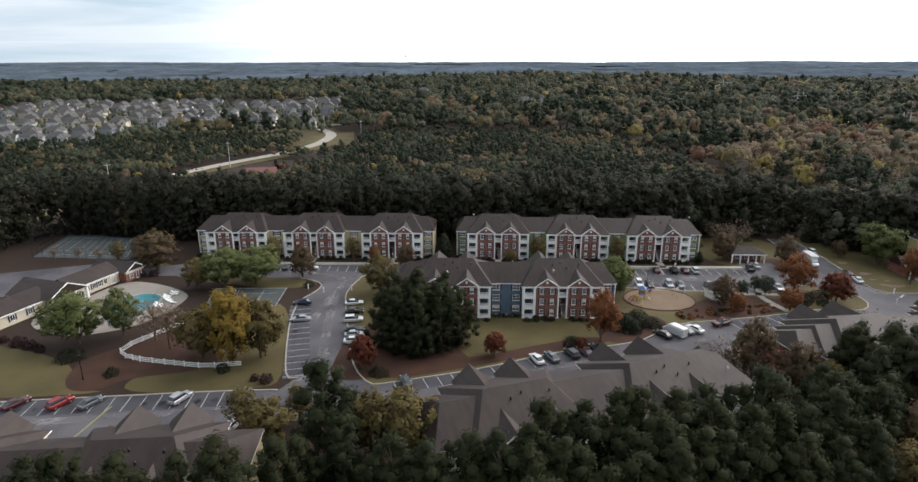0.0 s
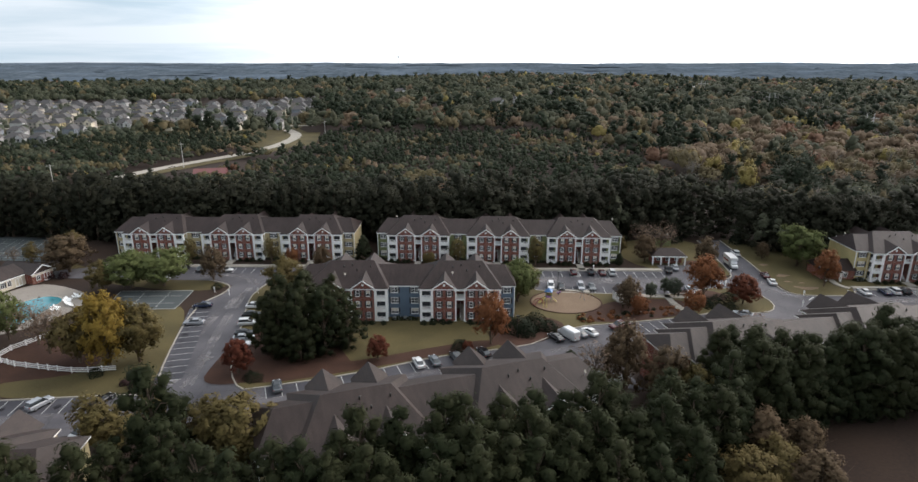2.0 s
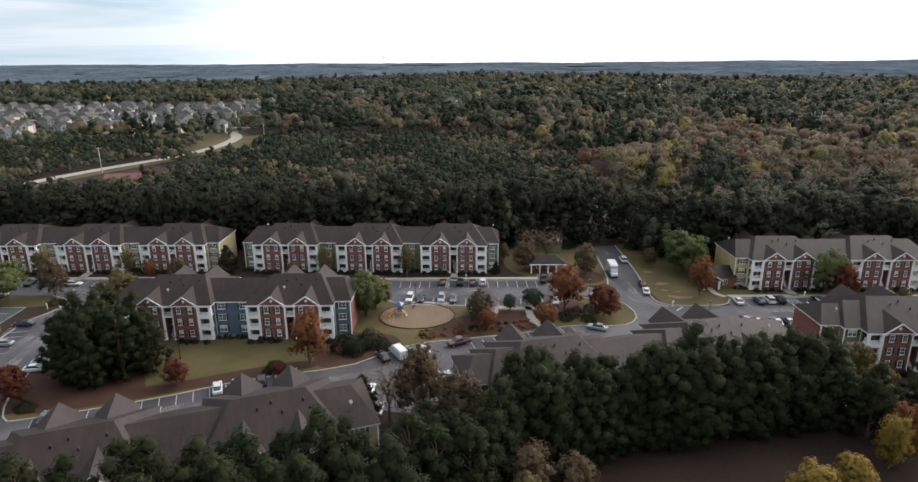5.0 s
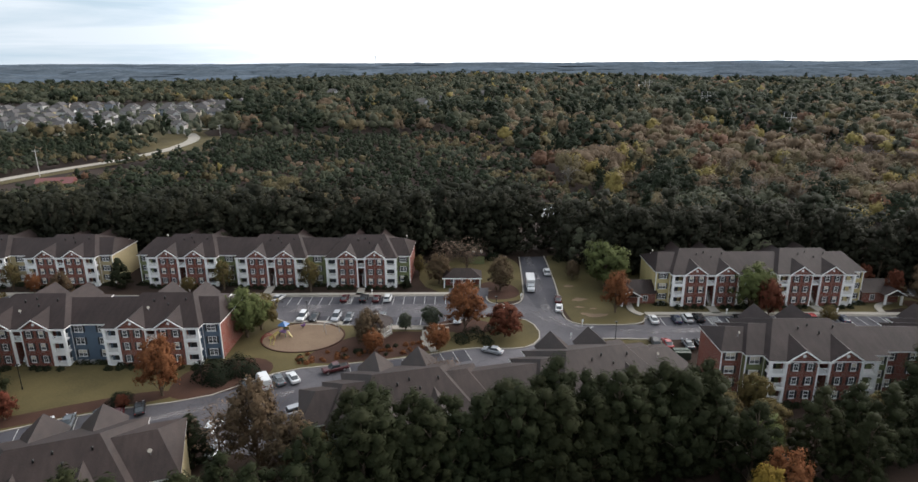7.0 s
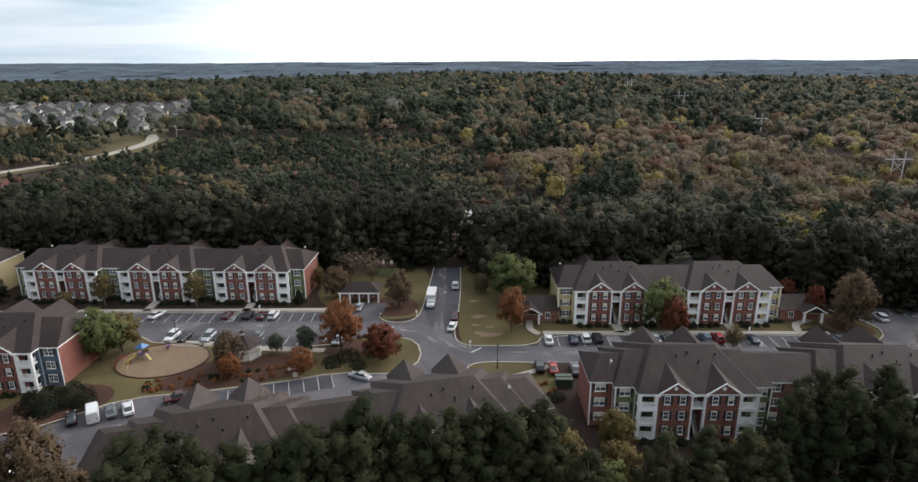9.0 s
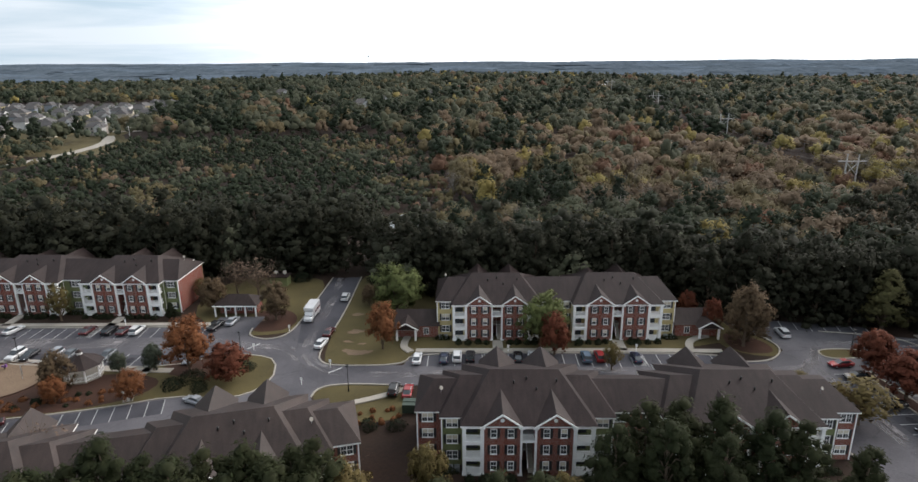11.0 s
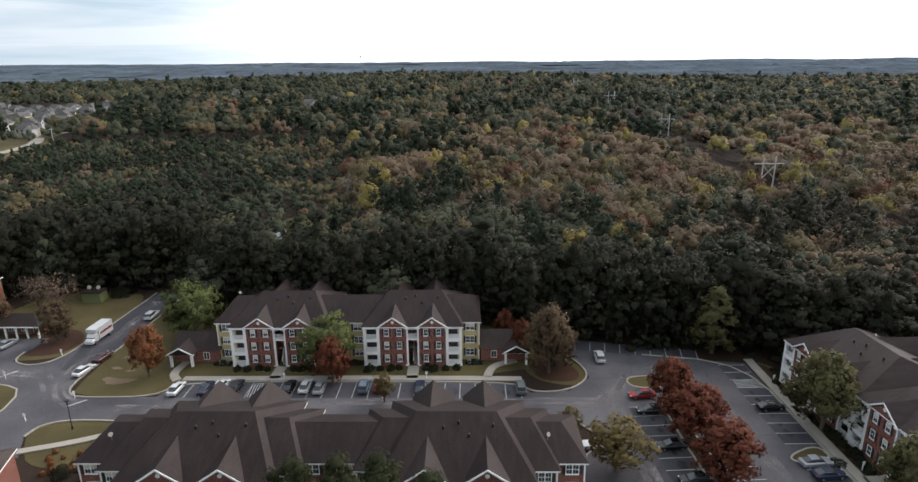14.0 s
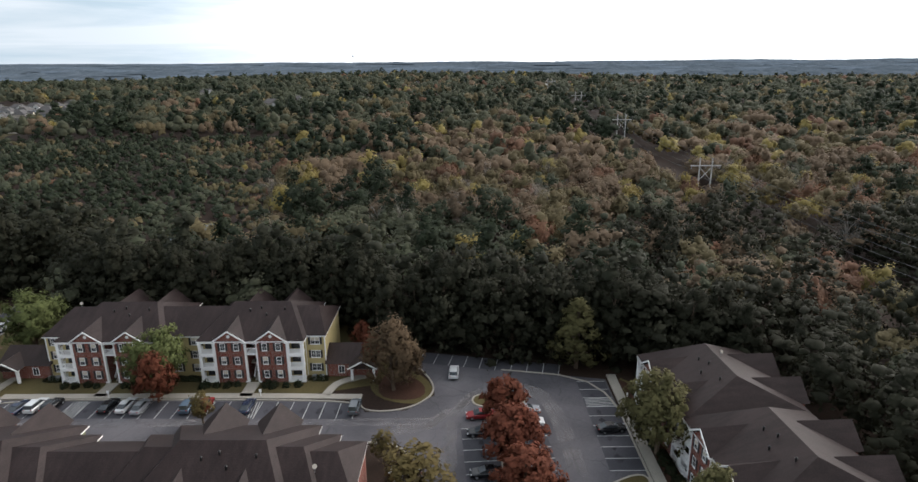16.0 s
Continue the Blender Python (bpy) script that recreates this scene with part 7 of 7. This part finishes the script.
parked([("sedan", "white", 47.3, 171.6, 70), ("sedan", "maroon", 64.7, 170.2, 84), ("suv", "black", 69.7, 169.6, 84), ("sedan", "maroon", 73.0, 169.5, 84), ("suv", "white", 75.9, 169.4, 84), ("suv", "white", 55.9, 158.6, 262), ("sedan", "black", 58.8, 158.3, 264), ("suv", "silver", 64.1, 157.9, 264), ("sedan", "grey", 67.2, 157.8, 264), ("sedan", "grey", 75.1, 157.3, 264), ("sedan", "silver", 93.2, 154.6, 264)], "before the green sided flats")
parked([("pickup", "black", 93.2, 170.6, 76), ("sedan", "silver", 96.2, 173.2, 80)], "by the mail pavilion")
parked([("suv", "white", 121.0, 186.5, 86), ("sedan", "maroon", 119.9, 165.6, 80), ("sedan", "white", 119.0, 160.0, 76), ("sedan", "silver", 99.9, 138.0, 150)], "at the kerb of the drive")
parked([("suv", "black", 135.7, 139.4, 82), ("sedan", "red", 138.3, 138.8, 84), ("sedan", "grey", 142.6, 138.2, 86), ("sedan", "black", 145.4, 138.2, 86)], "behind the long brick flats")
parked([("sedan", "white", 139.9, 151.6, 84), ("sedan", "navy", 145.4, 151.4, 84), ("suv", "white", 148.1, 151.7, 85), ("suv", "black", 150.8, 151.5, 85), ("sedan", "black", 160.6, 150.9, 85), ("sedan", "white", 163.6, 150.8, 85), ("sedan", "silver", 166.3, 150.2, 85), ("suv", "slate", 174.5, 149.8, 86), ("suv", "red", 177.3, 149.8, 86), ("sedan", "navy", 184.7, 149.0, 86), ("suv", "grey", 203.2, 147.4, 86)], "before the yellow sided flats")
parked([("sedan", "white", 212.2, 129.6, 176), ("suv", "white", 220.8, 158.2, 84), ("sedan", "red", 224.4, 143.6, 182), ("sedan", "black", 224.2, 138.6, 178), ("sedan", "black", 223.9, 128.7, 182), ("sedan", "silver", 232.4, 144.6, 2), ("suv", "white", 232.4, 140.8, 0), ("sedan", "black", 245.2, 138.3, 4), ("sedan", "silver", 243.6, 123.2, 2), ("sedan", "navy", 243.8, 120.4, 2), ("sedan", "black", 224.2, 120.6, 180)], "on the long car park")

truck = thing("box_truck", "white box moving truck with a red stripe standing on the drive", "truck", pose(114.3, 175.2, 0.12, 0, 0, -96))
part("cargo_box", Shape().box(-3.6, 1.3, -1.15, 1.15, 0.75, 3.35).box(1.3, 2.2, -1.1, 1.1, 2.5, 3.3), PAINTS["white"], truck)
part("cab", loft([(1.35, 1.0, 0.45, 2.3), (1.6, 1.02, 0.42, 2.36), (2.3, 1.02, 0.42, 2.3), (2.8, 1.0, 0.42, 1.45), (3.5, 0.92, 0.45, 1.2), (3.6, 0.86, 0.5, 1.0)]), PAINTS["white"], truck)
part("windscreen", loft([(2.0, 0.96, 1.45, 2.2), (2.32, 0.98, 1.42, 2.2), (2.78, 0.94, 1.38, 1.5)]), GLASS, truck)
for s in (-1, 1):
    part("stripe", Shape().box(-3.2, 0.9, min(s * 1.155, s * 1.165), max(s * 1.155, s * 1.165), 1.7, 2.15), PAINTS["red"], truck, "plain red stripe")
    for wx in (2.6, -2.4):
        w = part("wheel", WHEEL_TYRE, None, truck, "", Matrix.LocRotScale((wx, s * 0.95, 0.42), None, (1.25, 1.2, 1.25)))
        part("rim", WHEEL_RIM, None, w)
    part("headlight", HEAD, None, truck, "", pose(3.58, s * 0.65, 0.85))

# ---- lamps, signs, roof details ----
POST = as_mesh("post", Shape().tube((0, 0, 0), (0, 0, 5.2), 0.08, 0.06, 8).tube((0, 0, 0), (0, 0, 0.6), 0.16, 0.12, 8), BLACK_METAL)
HEADBOX = as_mesh("lantern", Shape().box(-0.28, 0.28, -0.28, 0.28, 5.2, 5.34).tube((0, 0, 5.0), (0, 0, 5.2), 0.12, 0.2, 8), BLACK_METAL)
for x, y in ((127.2, 140.4), (102.8, 156.8), (230.2, 149.0), (42.6, 127.8), (8.6, 128.6), (29.8, 180.0), (229.0, 125.0), (-70.5, 110.5), (57.5, 157.0)):
    ob = thing("street_lamp", "black metal street lamp on a slim post", "street lamp", pose(x, y, 0.1), "street lamps")
    part("post", POST, None, ob)
    part("lantern", HEADBOX, None, ob)
SIGN_POST = as_mesh("post", Shape().box(-0.06, 0.06, -0.06, 0.06, 0, 1.5), WHITE)
SIGN_FACE = as_mesh("face", Shape().box(-0.22, 0.22, -0.08, -0.06, 1.0, 1.6), WHITE)
for x, y in ((159.0, 154.2), (186.0, 152.8), (122.4, 150.2), (110.6, 167.6), (-31.4, 156.5), (-24.0, 157.5), (22.5, 177.4), (71.5, 173.4), (118.0, 143.2), (249.6, 121.5), (250.6, 147.0), (-36.0, 158.6), (105.0, 158.6)):
    ob = thing("sign_post", "small white sign on a short post", "sign", pose(x, y, 0.15), "small white signs")
    part("post", SIGN_POST, None, ob)
    part("face", SIGN_FACE, None, ob)


def on_roof(bx, by, yaw, lx, ly, half=9.5):
    """A place on the main slope of a block, from its own coordinates."""
    p = pose(bx, by, 0, 0, 0, yaw) @ Vector((lx, ly, EAVE + SLOPE * (half - abs(ly))))
    return p


VENT_PIPE = as_mesh("roof_vent", Shape().tube((0, 0, -0.3), (0, 0, 0.45), 0.12, n=8).tube((0, 0, 0.45), (0, 0, 0.6), 0.2, 0.05, n=8), BLACK_METAL)
DISH_ARM = as_mesh("arm", Shape().tube((0, 0, -0.2), (0, 0, 0.7), 0.035, n=6).tube((0, 0, 0.5), (0, -0.45, 0.7), 0.02, n=5), GREY_METAL)
BLOCKS = ((-39.4, 196.7, -3.0, (-24.9, 0, 24.9)), (44.2, 191.1, -5.0, (-24.9, 0, 24.9)), (16.9, 146.9, -2.6, (-13.5, 13.5)), (170.9, 168.5, -3.5, (-13.1, 13.1)), (173.8, 122.7, -3.9, (-16.5, 16.5)),
          (24.6, 88.4, 17.0, (-13, 13)), (-53.5, 71.2, 3.0, (-13, 13)), (98.8, 111.4, 10.8, (-16.5, 16.5)), (261.5, 118.7, -90.0, (-19.2, 0, 19.2)))
for bx, by, yaw, cs in BLOCKS:
    for c in cs:
        for dx, ly in ((-1.8, -2.5), (1.6, -3.6), (0.2, -1.8), (4.8, -2.2)):
            p = on_roof(bx, by, yaw, c + dx, ly)
            single("roof_vent", VENT_PIPE, None, "short black vent pipe on a shingle roof", "roof vent", Matrix.Translation(p), "roof vents")
for bx, by, yaw, lx, ly in ((173.8, 122.7, -3.9, -29.5, -3.0), (173.8, 122.7, -3.9, 28.5, -3.0), (16.9, 146.9, -2.6, 11.6, -5.0), (16.9, 146.9, -2.6, -14.5, -5.6), (24.6, 88.4, 17.0, 24.6, -3.6), (170.9, 168.5, -3.5, -24.6, 3.0),
                            (44.2, 191.1, -5.0, -33, 1.0), (44.2, 191.1, -5.0, 36.5, 1.0), (98.8, 111.4, 10.8, 27.0, -2.5), (261.5, 118.7, -90, -21.0, 1.0)):
    p = on_roof(bx, by, yaw, lx, ly, 7.25 if abs(lx) > 23 else 9.5)
    ob = thing("satellite_dish", "small white satellite dish fixed to a roof", "satellite dish", Matrix.Translation(p), "satellite dishes")
    part("arm", DISH_ARM, None, ob)
    part("bowl", DISH_MESH, None, ob, "", pose(0, -0.1, 0.75, 55, 0, 30))
CABINET = as_mesh("condenser", Shape().box(-0.4, 0.4, -0.4, 0.4, 0, 0.85).tube((0, 0, 0.85), (0, 0, 0.9), 0.32, n=12), GREY_METAL)
for bx, by, yaw, xs in ((16.9, 146.9, -2.6, (-2.4, -1.2, 0.2, 1.4)), (170.9, 168.5, -3.5, (-25.5, -24.3, 24.2, 25.6)), (173.8, 122.7, -3.9, (-28, -27)), (44.2, 191.1, -5.0, (-13, -11.8, 12, 13.2))):
    for x in xs:
        p = pose(bx, by, 0.05, 0, 0, yaw) @ Vector((x, -8.3, 0))
        single("condenser_unit", CABINET, None, "grey air conditioning condenser beside the wall", "condenser", Matrix.Translation(p), "condenser units")
box = Shape().box(-1.6, 1.6, -1.2, 1.2, 0, 1.6).box(-1.7, 1.7, -0.1, 0.1, 1.6, 1.7)
single("refuse_skip", box, plain("green_skip", (0.03, 0.05, 0.035), 0.6), "dark metal refuse skip on the grass", "skip", pose(139.2, 133.4, 0.05, 0, 0, -5))

# ---- beyond the woods ----
road = Shape()
line = smooth_line(ROAD_AWAY, 2)
pts = [(x, y, float(terrain(x, y)) + 0.6) for x, y in line]
for (ax, ay, az), (bx, by, bz) in zip(pts, pts[1:]):
    d = Vector((bx - ax, by - ay)).normalized()
    n = Vector((-d.y, d.x)) * 4.2
    road.add([(ax + n.x, ay + n.y, az), (ax - n.x, ay - n.y, az), (bx - n.x, by - n.y, bz), (bx + n.x, by + n.y, bz)], [(0, 1, 2, 3)])
single("country_road", road, CONCRETE, "pale country road winding through the woods", "road", kind="structure")
verge = Shape()
for (ax, ay, az), (bx, by, bz) in zip(pts, pts[1:]):
    d = Vector((bx - ax, by - ay)).normalized()
    n = Vector((-d.y, d.x))
    verge.add([(ax - n.x * 4, ay - n.y * 4, az - 0.15), (ax - n.x * 12, ay - n.y * 12, az - 0.4), (bx - n.x * 12, by - n.y * 12, bz - 0.4), (bx - n.x * 4, by - n.y * 4, bz - 0.15)], [(0, 1, 2, 3)])
single("road_verge", verge, LAWN, "mown grass verge beside the country road", "verge", kind="structure")
pond_line = [(137 + 11 * math.cos(a), 268 + 13 * math.sin(a)) for a in np.linspace(0, 2 * math.pi, 28, endpoint=False)]
single("pond", sheet(pond_line, float(terrain(137, 268)) + 0.5), WATER, "still pond reflecting the pale sky in the woods", "pond", kind="structure")
bank = Shape()
strip(bank, pond_line, 5.0, float(terrain(137, 268)) - 0.5, float(terrain(137, 268)) + 0.35, True)
single("pond_bank", bank, LAWN, "bare grassy bank round the pond", "bank", kind="structure")


def house_kit(w, d, h, roof_h, mats, garage):
    wall = Shape().box(-w / 2, w / 2, -d / 2, d / 2, -1.5, h)
    s = Shape()
    a, b = w / 2 + 0.4, d / 2 + 0.4
    r = w / 2 - d * 0.32
    s.add([(-a, -b, h), (a, -b, h), (a, b, h), (-a, b, h), (-r, 0, h + roof_h), (r, 0, h + roof_h)], [(0, 1, 5, 4), (2, 3, 4, 5), (1, 2, 5), (3, 0, 4), (3, 2, 1, 0)])
    g = Shape()
    gx0, gx1 = (0.3 * w - 3, 0.3 * w + 3)
    g.add([(gx0 - 0.3, -b - 2.2, h - 0.6), (gx1 + 0.3, -b - 2.2, h - 0.6), ((gx0 + gx1) / 2, -b - 2.2, h + 2.2), (gx0 - 0.3, 0, h - 0.6), (gx1 + 0.3, 0, h - 0.6), ((gx0 + gx1) / 2, 0, h + 2.2)], [(0, 3, 5, 2), (1, 2, 5, 4), (0, 1, 4, 3), (3, 4, 5)])
    gw = Shape().box(gx0, gx1, -b - 2.0, 0, -1.5, h - 0.6)
    gw.add([(gx0, -b - 2.0, h - 0.6), (gx1, -b - 2.0, h - 0.6), ((gx0 + gx1) / 2, -b - 2.0, h + 1.95)], [(0, 1, 2)])
    win = Shape().box(-0.6, 0.6, -0.06, 0.02, 0, 1.5)
    return dict(wall=as_mesh("wall", wall, mats[0]), roof=as_mesh("roof", s, HOUSE_ROOF), gable=as_mesh("gable", gw, mats[1]), gable_roof=as_mesh("gable_roof", g, HOUSE_ROOF), window=as_mesh("window", win, GLASS),
                spots=[(-w * 0.36, -d / 2 - 0.02, 0.8), (-w * 0.12, -d / 2 - 0.02, 0.8), (-w * 0.36, -d / 2 - 0.02, h - 2.3), (-w * 0.12, -d / 2 - 0.02, h - 2.3), (0.3 * w, -b - 2.02, h - 2.4)])


BEIGE, STONE = siding_material("beige_siding", (0.36, 0.32, 0.28)), siding_material("grey_siding", (0.26, 0.255, 0.25))
PALE, SLATE = siding_material("white_siding", (0.5, 0.49, 0.48)), siding_material("slate_blue_siding", (0.2, 0.22, 0.25))
HOUSES = [house_kit(13, 10, 5.6, 3.4, (BEIGE, PALE), 1), house_kit(14, 10, 5.8, 3.8, (BEIGE, CREAM), 1), house_kit(12, 9.5, 5.4, 3.4, (STONE, PALE), 1), house_kit(15, 10, 5.6, 3.6, (TAN, BEIGE), 1),
          house_kit(13, 10, 5.8, 3.6, (PALE, PALE), 1), house_kit(12.5, 9.5, 5.6, 3.4, (SLATE, STONE), 1)]
HOUSE_LOOK = ("cream", "beige", "grey and white", "tan", "white", "slate blue")
hr = random.Random(77)


def house(x, y, turn):
    i = hr.randrange(6)
    k = HOUSES[i]
    ob = thing("house", "two storey suburban house with %s siding and grey roof" % HOUSE_LOOK[i], "house", pose(x, y, float(terrain(x, y)) + 1.2, 0, 0, turn), "suburban houses")
    for name in ("wall", "roof", "gable", "gable_roof"):
        part(name, k[name], None, ob)
    for sx, sy, sz in k["spots"]:
        part("window", k["window"], None, ob, "", pose(sx, sy, sz))


for row in range(9):
    for i in range(22):
        x = -94 - 18.0 * i - 5 * (row % 2) + hr.uniform(-2, 2)
        y = 448 + row * 41 + 5 * math.sin(x / 40 + row) + hr.uniform(-4, 4)
        if y > 738 or hr.random() < 0.2 or not houses_here(np.array([x]), np.array([y]))[0]:
            continue
        house(x, y, hr.choice((0, 180, 0, 90, -90)) + 6 * math.cos(x / 40 + row) + hr.uniform(-10, 10))
yard, _ = scatter(-470, -88, 436, 745, 11, 31, lambda x, y: houses_here(x, y))
wood("yard_trees", "small green trees among the suburban houses", yard, "round", OAK, (4, 9), 0.4, 14, 0.6, 61, lobes=5)
lane = Shape()
for row in range(5):
    lane_pts = [(-84 - 18 * i, 468 + row * 82 + 5 * math.sin((-84 - 18 * i) / 40 + row)) for i in range(21)]
    for (ax, ay), (bx, by) in zip(lane_pts, lane_pts[1:]):
        if not houses_here(np.array([bx]), np.array([by]))[0]:
            continue
        za, zb = float(terrain(ax, ay)) + 0.5, float(terrain(bx, by)) + 0.5
        lane.add([(ax, ay - 3.5, za), (bx, by - 3.5, zb), (bx, by + 3.5, zb), (ax, ay + 3.5, za)], [(0, 3, 2, 1)])
single("suburban_street", lane, CONCRETE, "pale concrete streets between the houses", "street", kind="structure")


def draped(x0, x1, y0, y1, shear, step, lift):
    """A patch that follows the land."""
    s = Shape()
    nx, ny = round((x1 - x0) / step), round((y1 - y0) / step)
    at = [[(x0 + (x1 - x0) * i / nx + shear * j / ny, y0 + (y1 - y0) * j / ny) for i in range(nx + 1)] for j in range(ny + 1)]
    vs = [(x, y, float(terrain(x, y)) + lift) for r in at for x, y in r]
    return s.add(vs, [(j * (nx + 1) + i, j * (nx + 1) + i + 1, (j + 1) * (nx + 1) + i + 1, (j + 1) * (nx + 1) + i) for j in range(ny) for i in range(nx)])


single("grass_plot", draped(-98, -62, 440, 505, -8, 9, 0.3), LAWN, "open mown grass beside the first houses", "grass", kind="structure")
single("house_yards", draped(-470, -92, 436, 745, 0, 14, 0.22), LAWN, "dull grass yards between the suburban houses", "grass", kind="structure")

red = thing("metal_roofed_house", "low house with a dark red metal roof among the trees", "house", pose(-97, 330, -0.5, 0, 0, 12))
part("wall", Shape().box(-8, 8, -4.5, 4.5, 0, 3.4), TAN, red)
part("roof", gable_roof(-8, 8, -4.5, 4.5, 3.4, 2.4), plain("red_metal_roof", (0.16, 0.05, 0.045), 0.5), red, "dark red metal roof")
for x, y, w, d, h in ((318, 814, 18, 10, 5), (378, 853, 12, 10, 5)):
    s = thing("warehouse", "low white flat roofed commercial building above the trees", "warehouse", pose(x, y, float(terrain(x, y)) + 6.5, 0, 0, 6))
    part("wall", Shape().box(-w / 2, w / 2, -d / 2, d / 2, -9, h), CREAM, s)
    part("roof", Shape().box(-w / 2 - 0.3, w / 2 + 0.3, -d / 2 - 0.3, d / 2 + 0.3, h, h + 0.4), WHITE, s)
for x, y in ((84, 612), (100, 640), (-20, 760), (150, 700)):
    k = HOUSES[(x + y) % 4]
    ob = thing("house", "pale country house half hidden in the woods", "house", pose(x, y, float(terrain(x, y)) + 7.5, 0, 0, 10))
    for name in ("wall", "roof", "gable", "gable_roof"):
        part(name, k[name], None, ob)

# power line on timber frames
def pylon(x, y, h, turn):
    z = float(terrain(x, y))
    ob = thing("power_pylon", "weathered timber power pylon with two poles and a cross arm", "pylon", pose(x, y, z, 0, 0, turn), "power line pylons")
    for s in (-2.6, 2.6):
        part("pole", Shape().tube((s, 0, 0), (s, 0, h), 0.36, 0.26, 8), GREY_WOOD, ob)
    part("cross_arm", Shape().box(-6.4, 6.4, -0.18, 0.18, h * 0.82, h * 0.82 + 0.4), GREY_WOOD, ob)
    part("brace", Shape().beam((-2.6, 0, h * 0.5), (2.6, 0, h * 0.8), 0.22).beam((2.6, 0, h * 0.5), (-2.6, 0, h * 0.8), 0.22), GREY_WOOD, ob)
    for s in (-6, 0, 6):
        part("insulator", Shape().tube((s, 0, h * 0.82), (s, 0, h * 0.82 - 1.2), 0.12, n=6), GREY_METAL, ob)
    return x, y, z + h * 0.82 - 1.2, z + h


tops = [pylon(x, y, h, -4) for (x, y), h in zip(LINE_OF_PYLONS, (19, 19, 20.5, 21, 22))]
for (ax, ay, az, at), (bx, by, bz, bt) in zip(tops, tops[1:]):
    for off, high in ((-6, 0), (0, 0), (6, 0), (-2.6, 1), (2.6, 1)):
        line3 = []
        for i in range(13):
            t = i / 12
            z0, z1 = (at, bt) if high else (az, bz)
            line3.append((ax + off + (bx - ax) * t, ay + (by - ay) * t, z0 + (z1 - z0) * t - 14 * t * (1 - t) * (0.6 if high else 1)))
        ring4 = [(0.05, 0), (0, 0.05), (-0.05, 0), (0, -0.05)]
        wire = Shape().add([(x + u, y, z + w) for x, y, z in line3 for u, w in ring4], [(4 * i + k, 4 * i + (k + 1) % 4, 4 * i + 4 + (k + 1) % 4, 4 * i + 4 + k) for i in range(12) for k in range(4)])
        single("power_line", wire, WIRE, "thin grey power line slung between pylons", "power line")
for x, y, h in ((-124, 362, 15), (-162, 300, 14), (-60, 470, 14)):
    z = float(terrain(x, y))
    ob = thing("utility_pole", "weathered timber utility pole with a cross arm", "utility pole", pose(x, y, z, 0, 0, 35), "utility poles")
    part("pole", Shape().tube((0, 0, 0), (0, 0, h), 0.22, 0.14, 8), GREY_WOOD, ob)
    part("cross_arm", Shape().box(-1.4, 1.4, -0.08, 0.08, h - 1.0, h - 0.8), GREY_WOOD, ob)
tower = thing("water_tower", "pale ball shaped water tower on the skyline", "water tower", pose(-240, 4400, 36))
part("stem", Shape().tube((0, 0, 0), (0, 0, 48), 2.5, 1.6, 10), WHITE, tower)
ball = Shape()
for i in range(8):
    a, b = math.pi * i / 8 - math.pi / 2, math.pi * (i + 1) / 8 - math.pi / 2
    ball.tube((0, 0, 50 + 6 * math.sin(a)), (0, 0, 50 + 6 * math.sin(b)), max(0.05, 7.5 * math.cos(a)), max(0.05, 7.5 * math.cos(b)), 14)
part("tank", ball, WHITE, tower)

# ---- far tree lines ----
fr = random.Random(12)
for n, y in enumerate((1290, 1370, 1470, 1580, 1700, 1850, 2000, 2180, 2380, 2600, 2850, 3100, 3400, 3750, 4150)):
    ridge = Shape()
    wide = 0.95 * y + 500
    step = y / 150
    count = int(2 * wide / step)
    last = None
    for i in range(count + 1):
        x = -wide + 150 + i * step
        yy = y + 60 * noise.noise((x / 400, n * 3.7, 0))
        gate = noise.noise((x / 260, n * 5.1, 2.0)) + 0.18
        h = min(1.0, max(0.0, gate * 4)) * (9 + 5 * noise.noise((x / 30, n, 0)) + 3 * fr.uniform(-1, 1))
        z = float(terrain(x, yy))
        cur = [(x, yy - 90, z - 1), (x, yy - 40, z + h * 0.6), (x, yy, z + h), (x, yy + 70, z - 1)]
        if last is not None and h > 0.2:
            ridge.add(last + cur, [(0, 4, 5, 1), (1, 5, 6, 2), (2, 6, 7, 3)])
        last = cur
    # the blue grey of these ridges is haze held in the base colour
    single("far_tree_line", ridge, HAZED_FAR_TREES, "hazy blue grey tree line on the far plain", "woodland", kind="stuff")
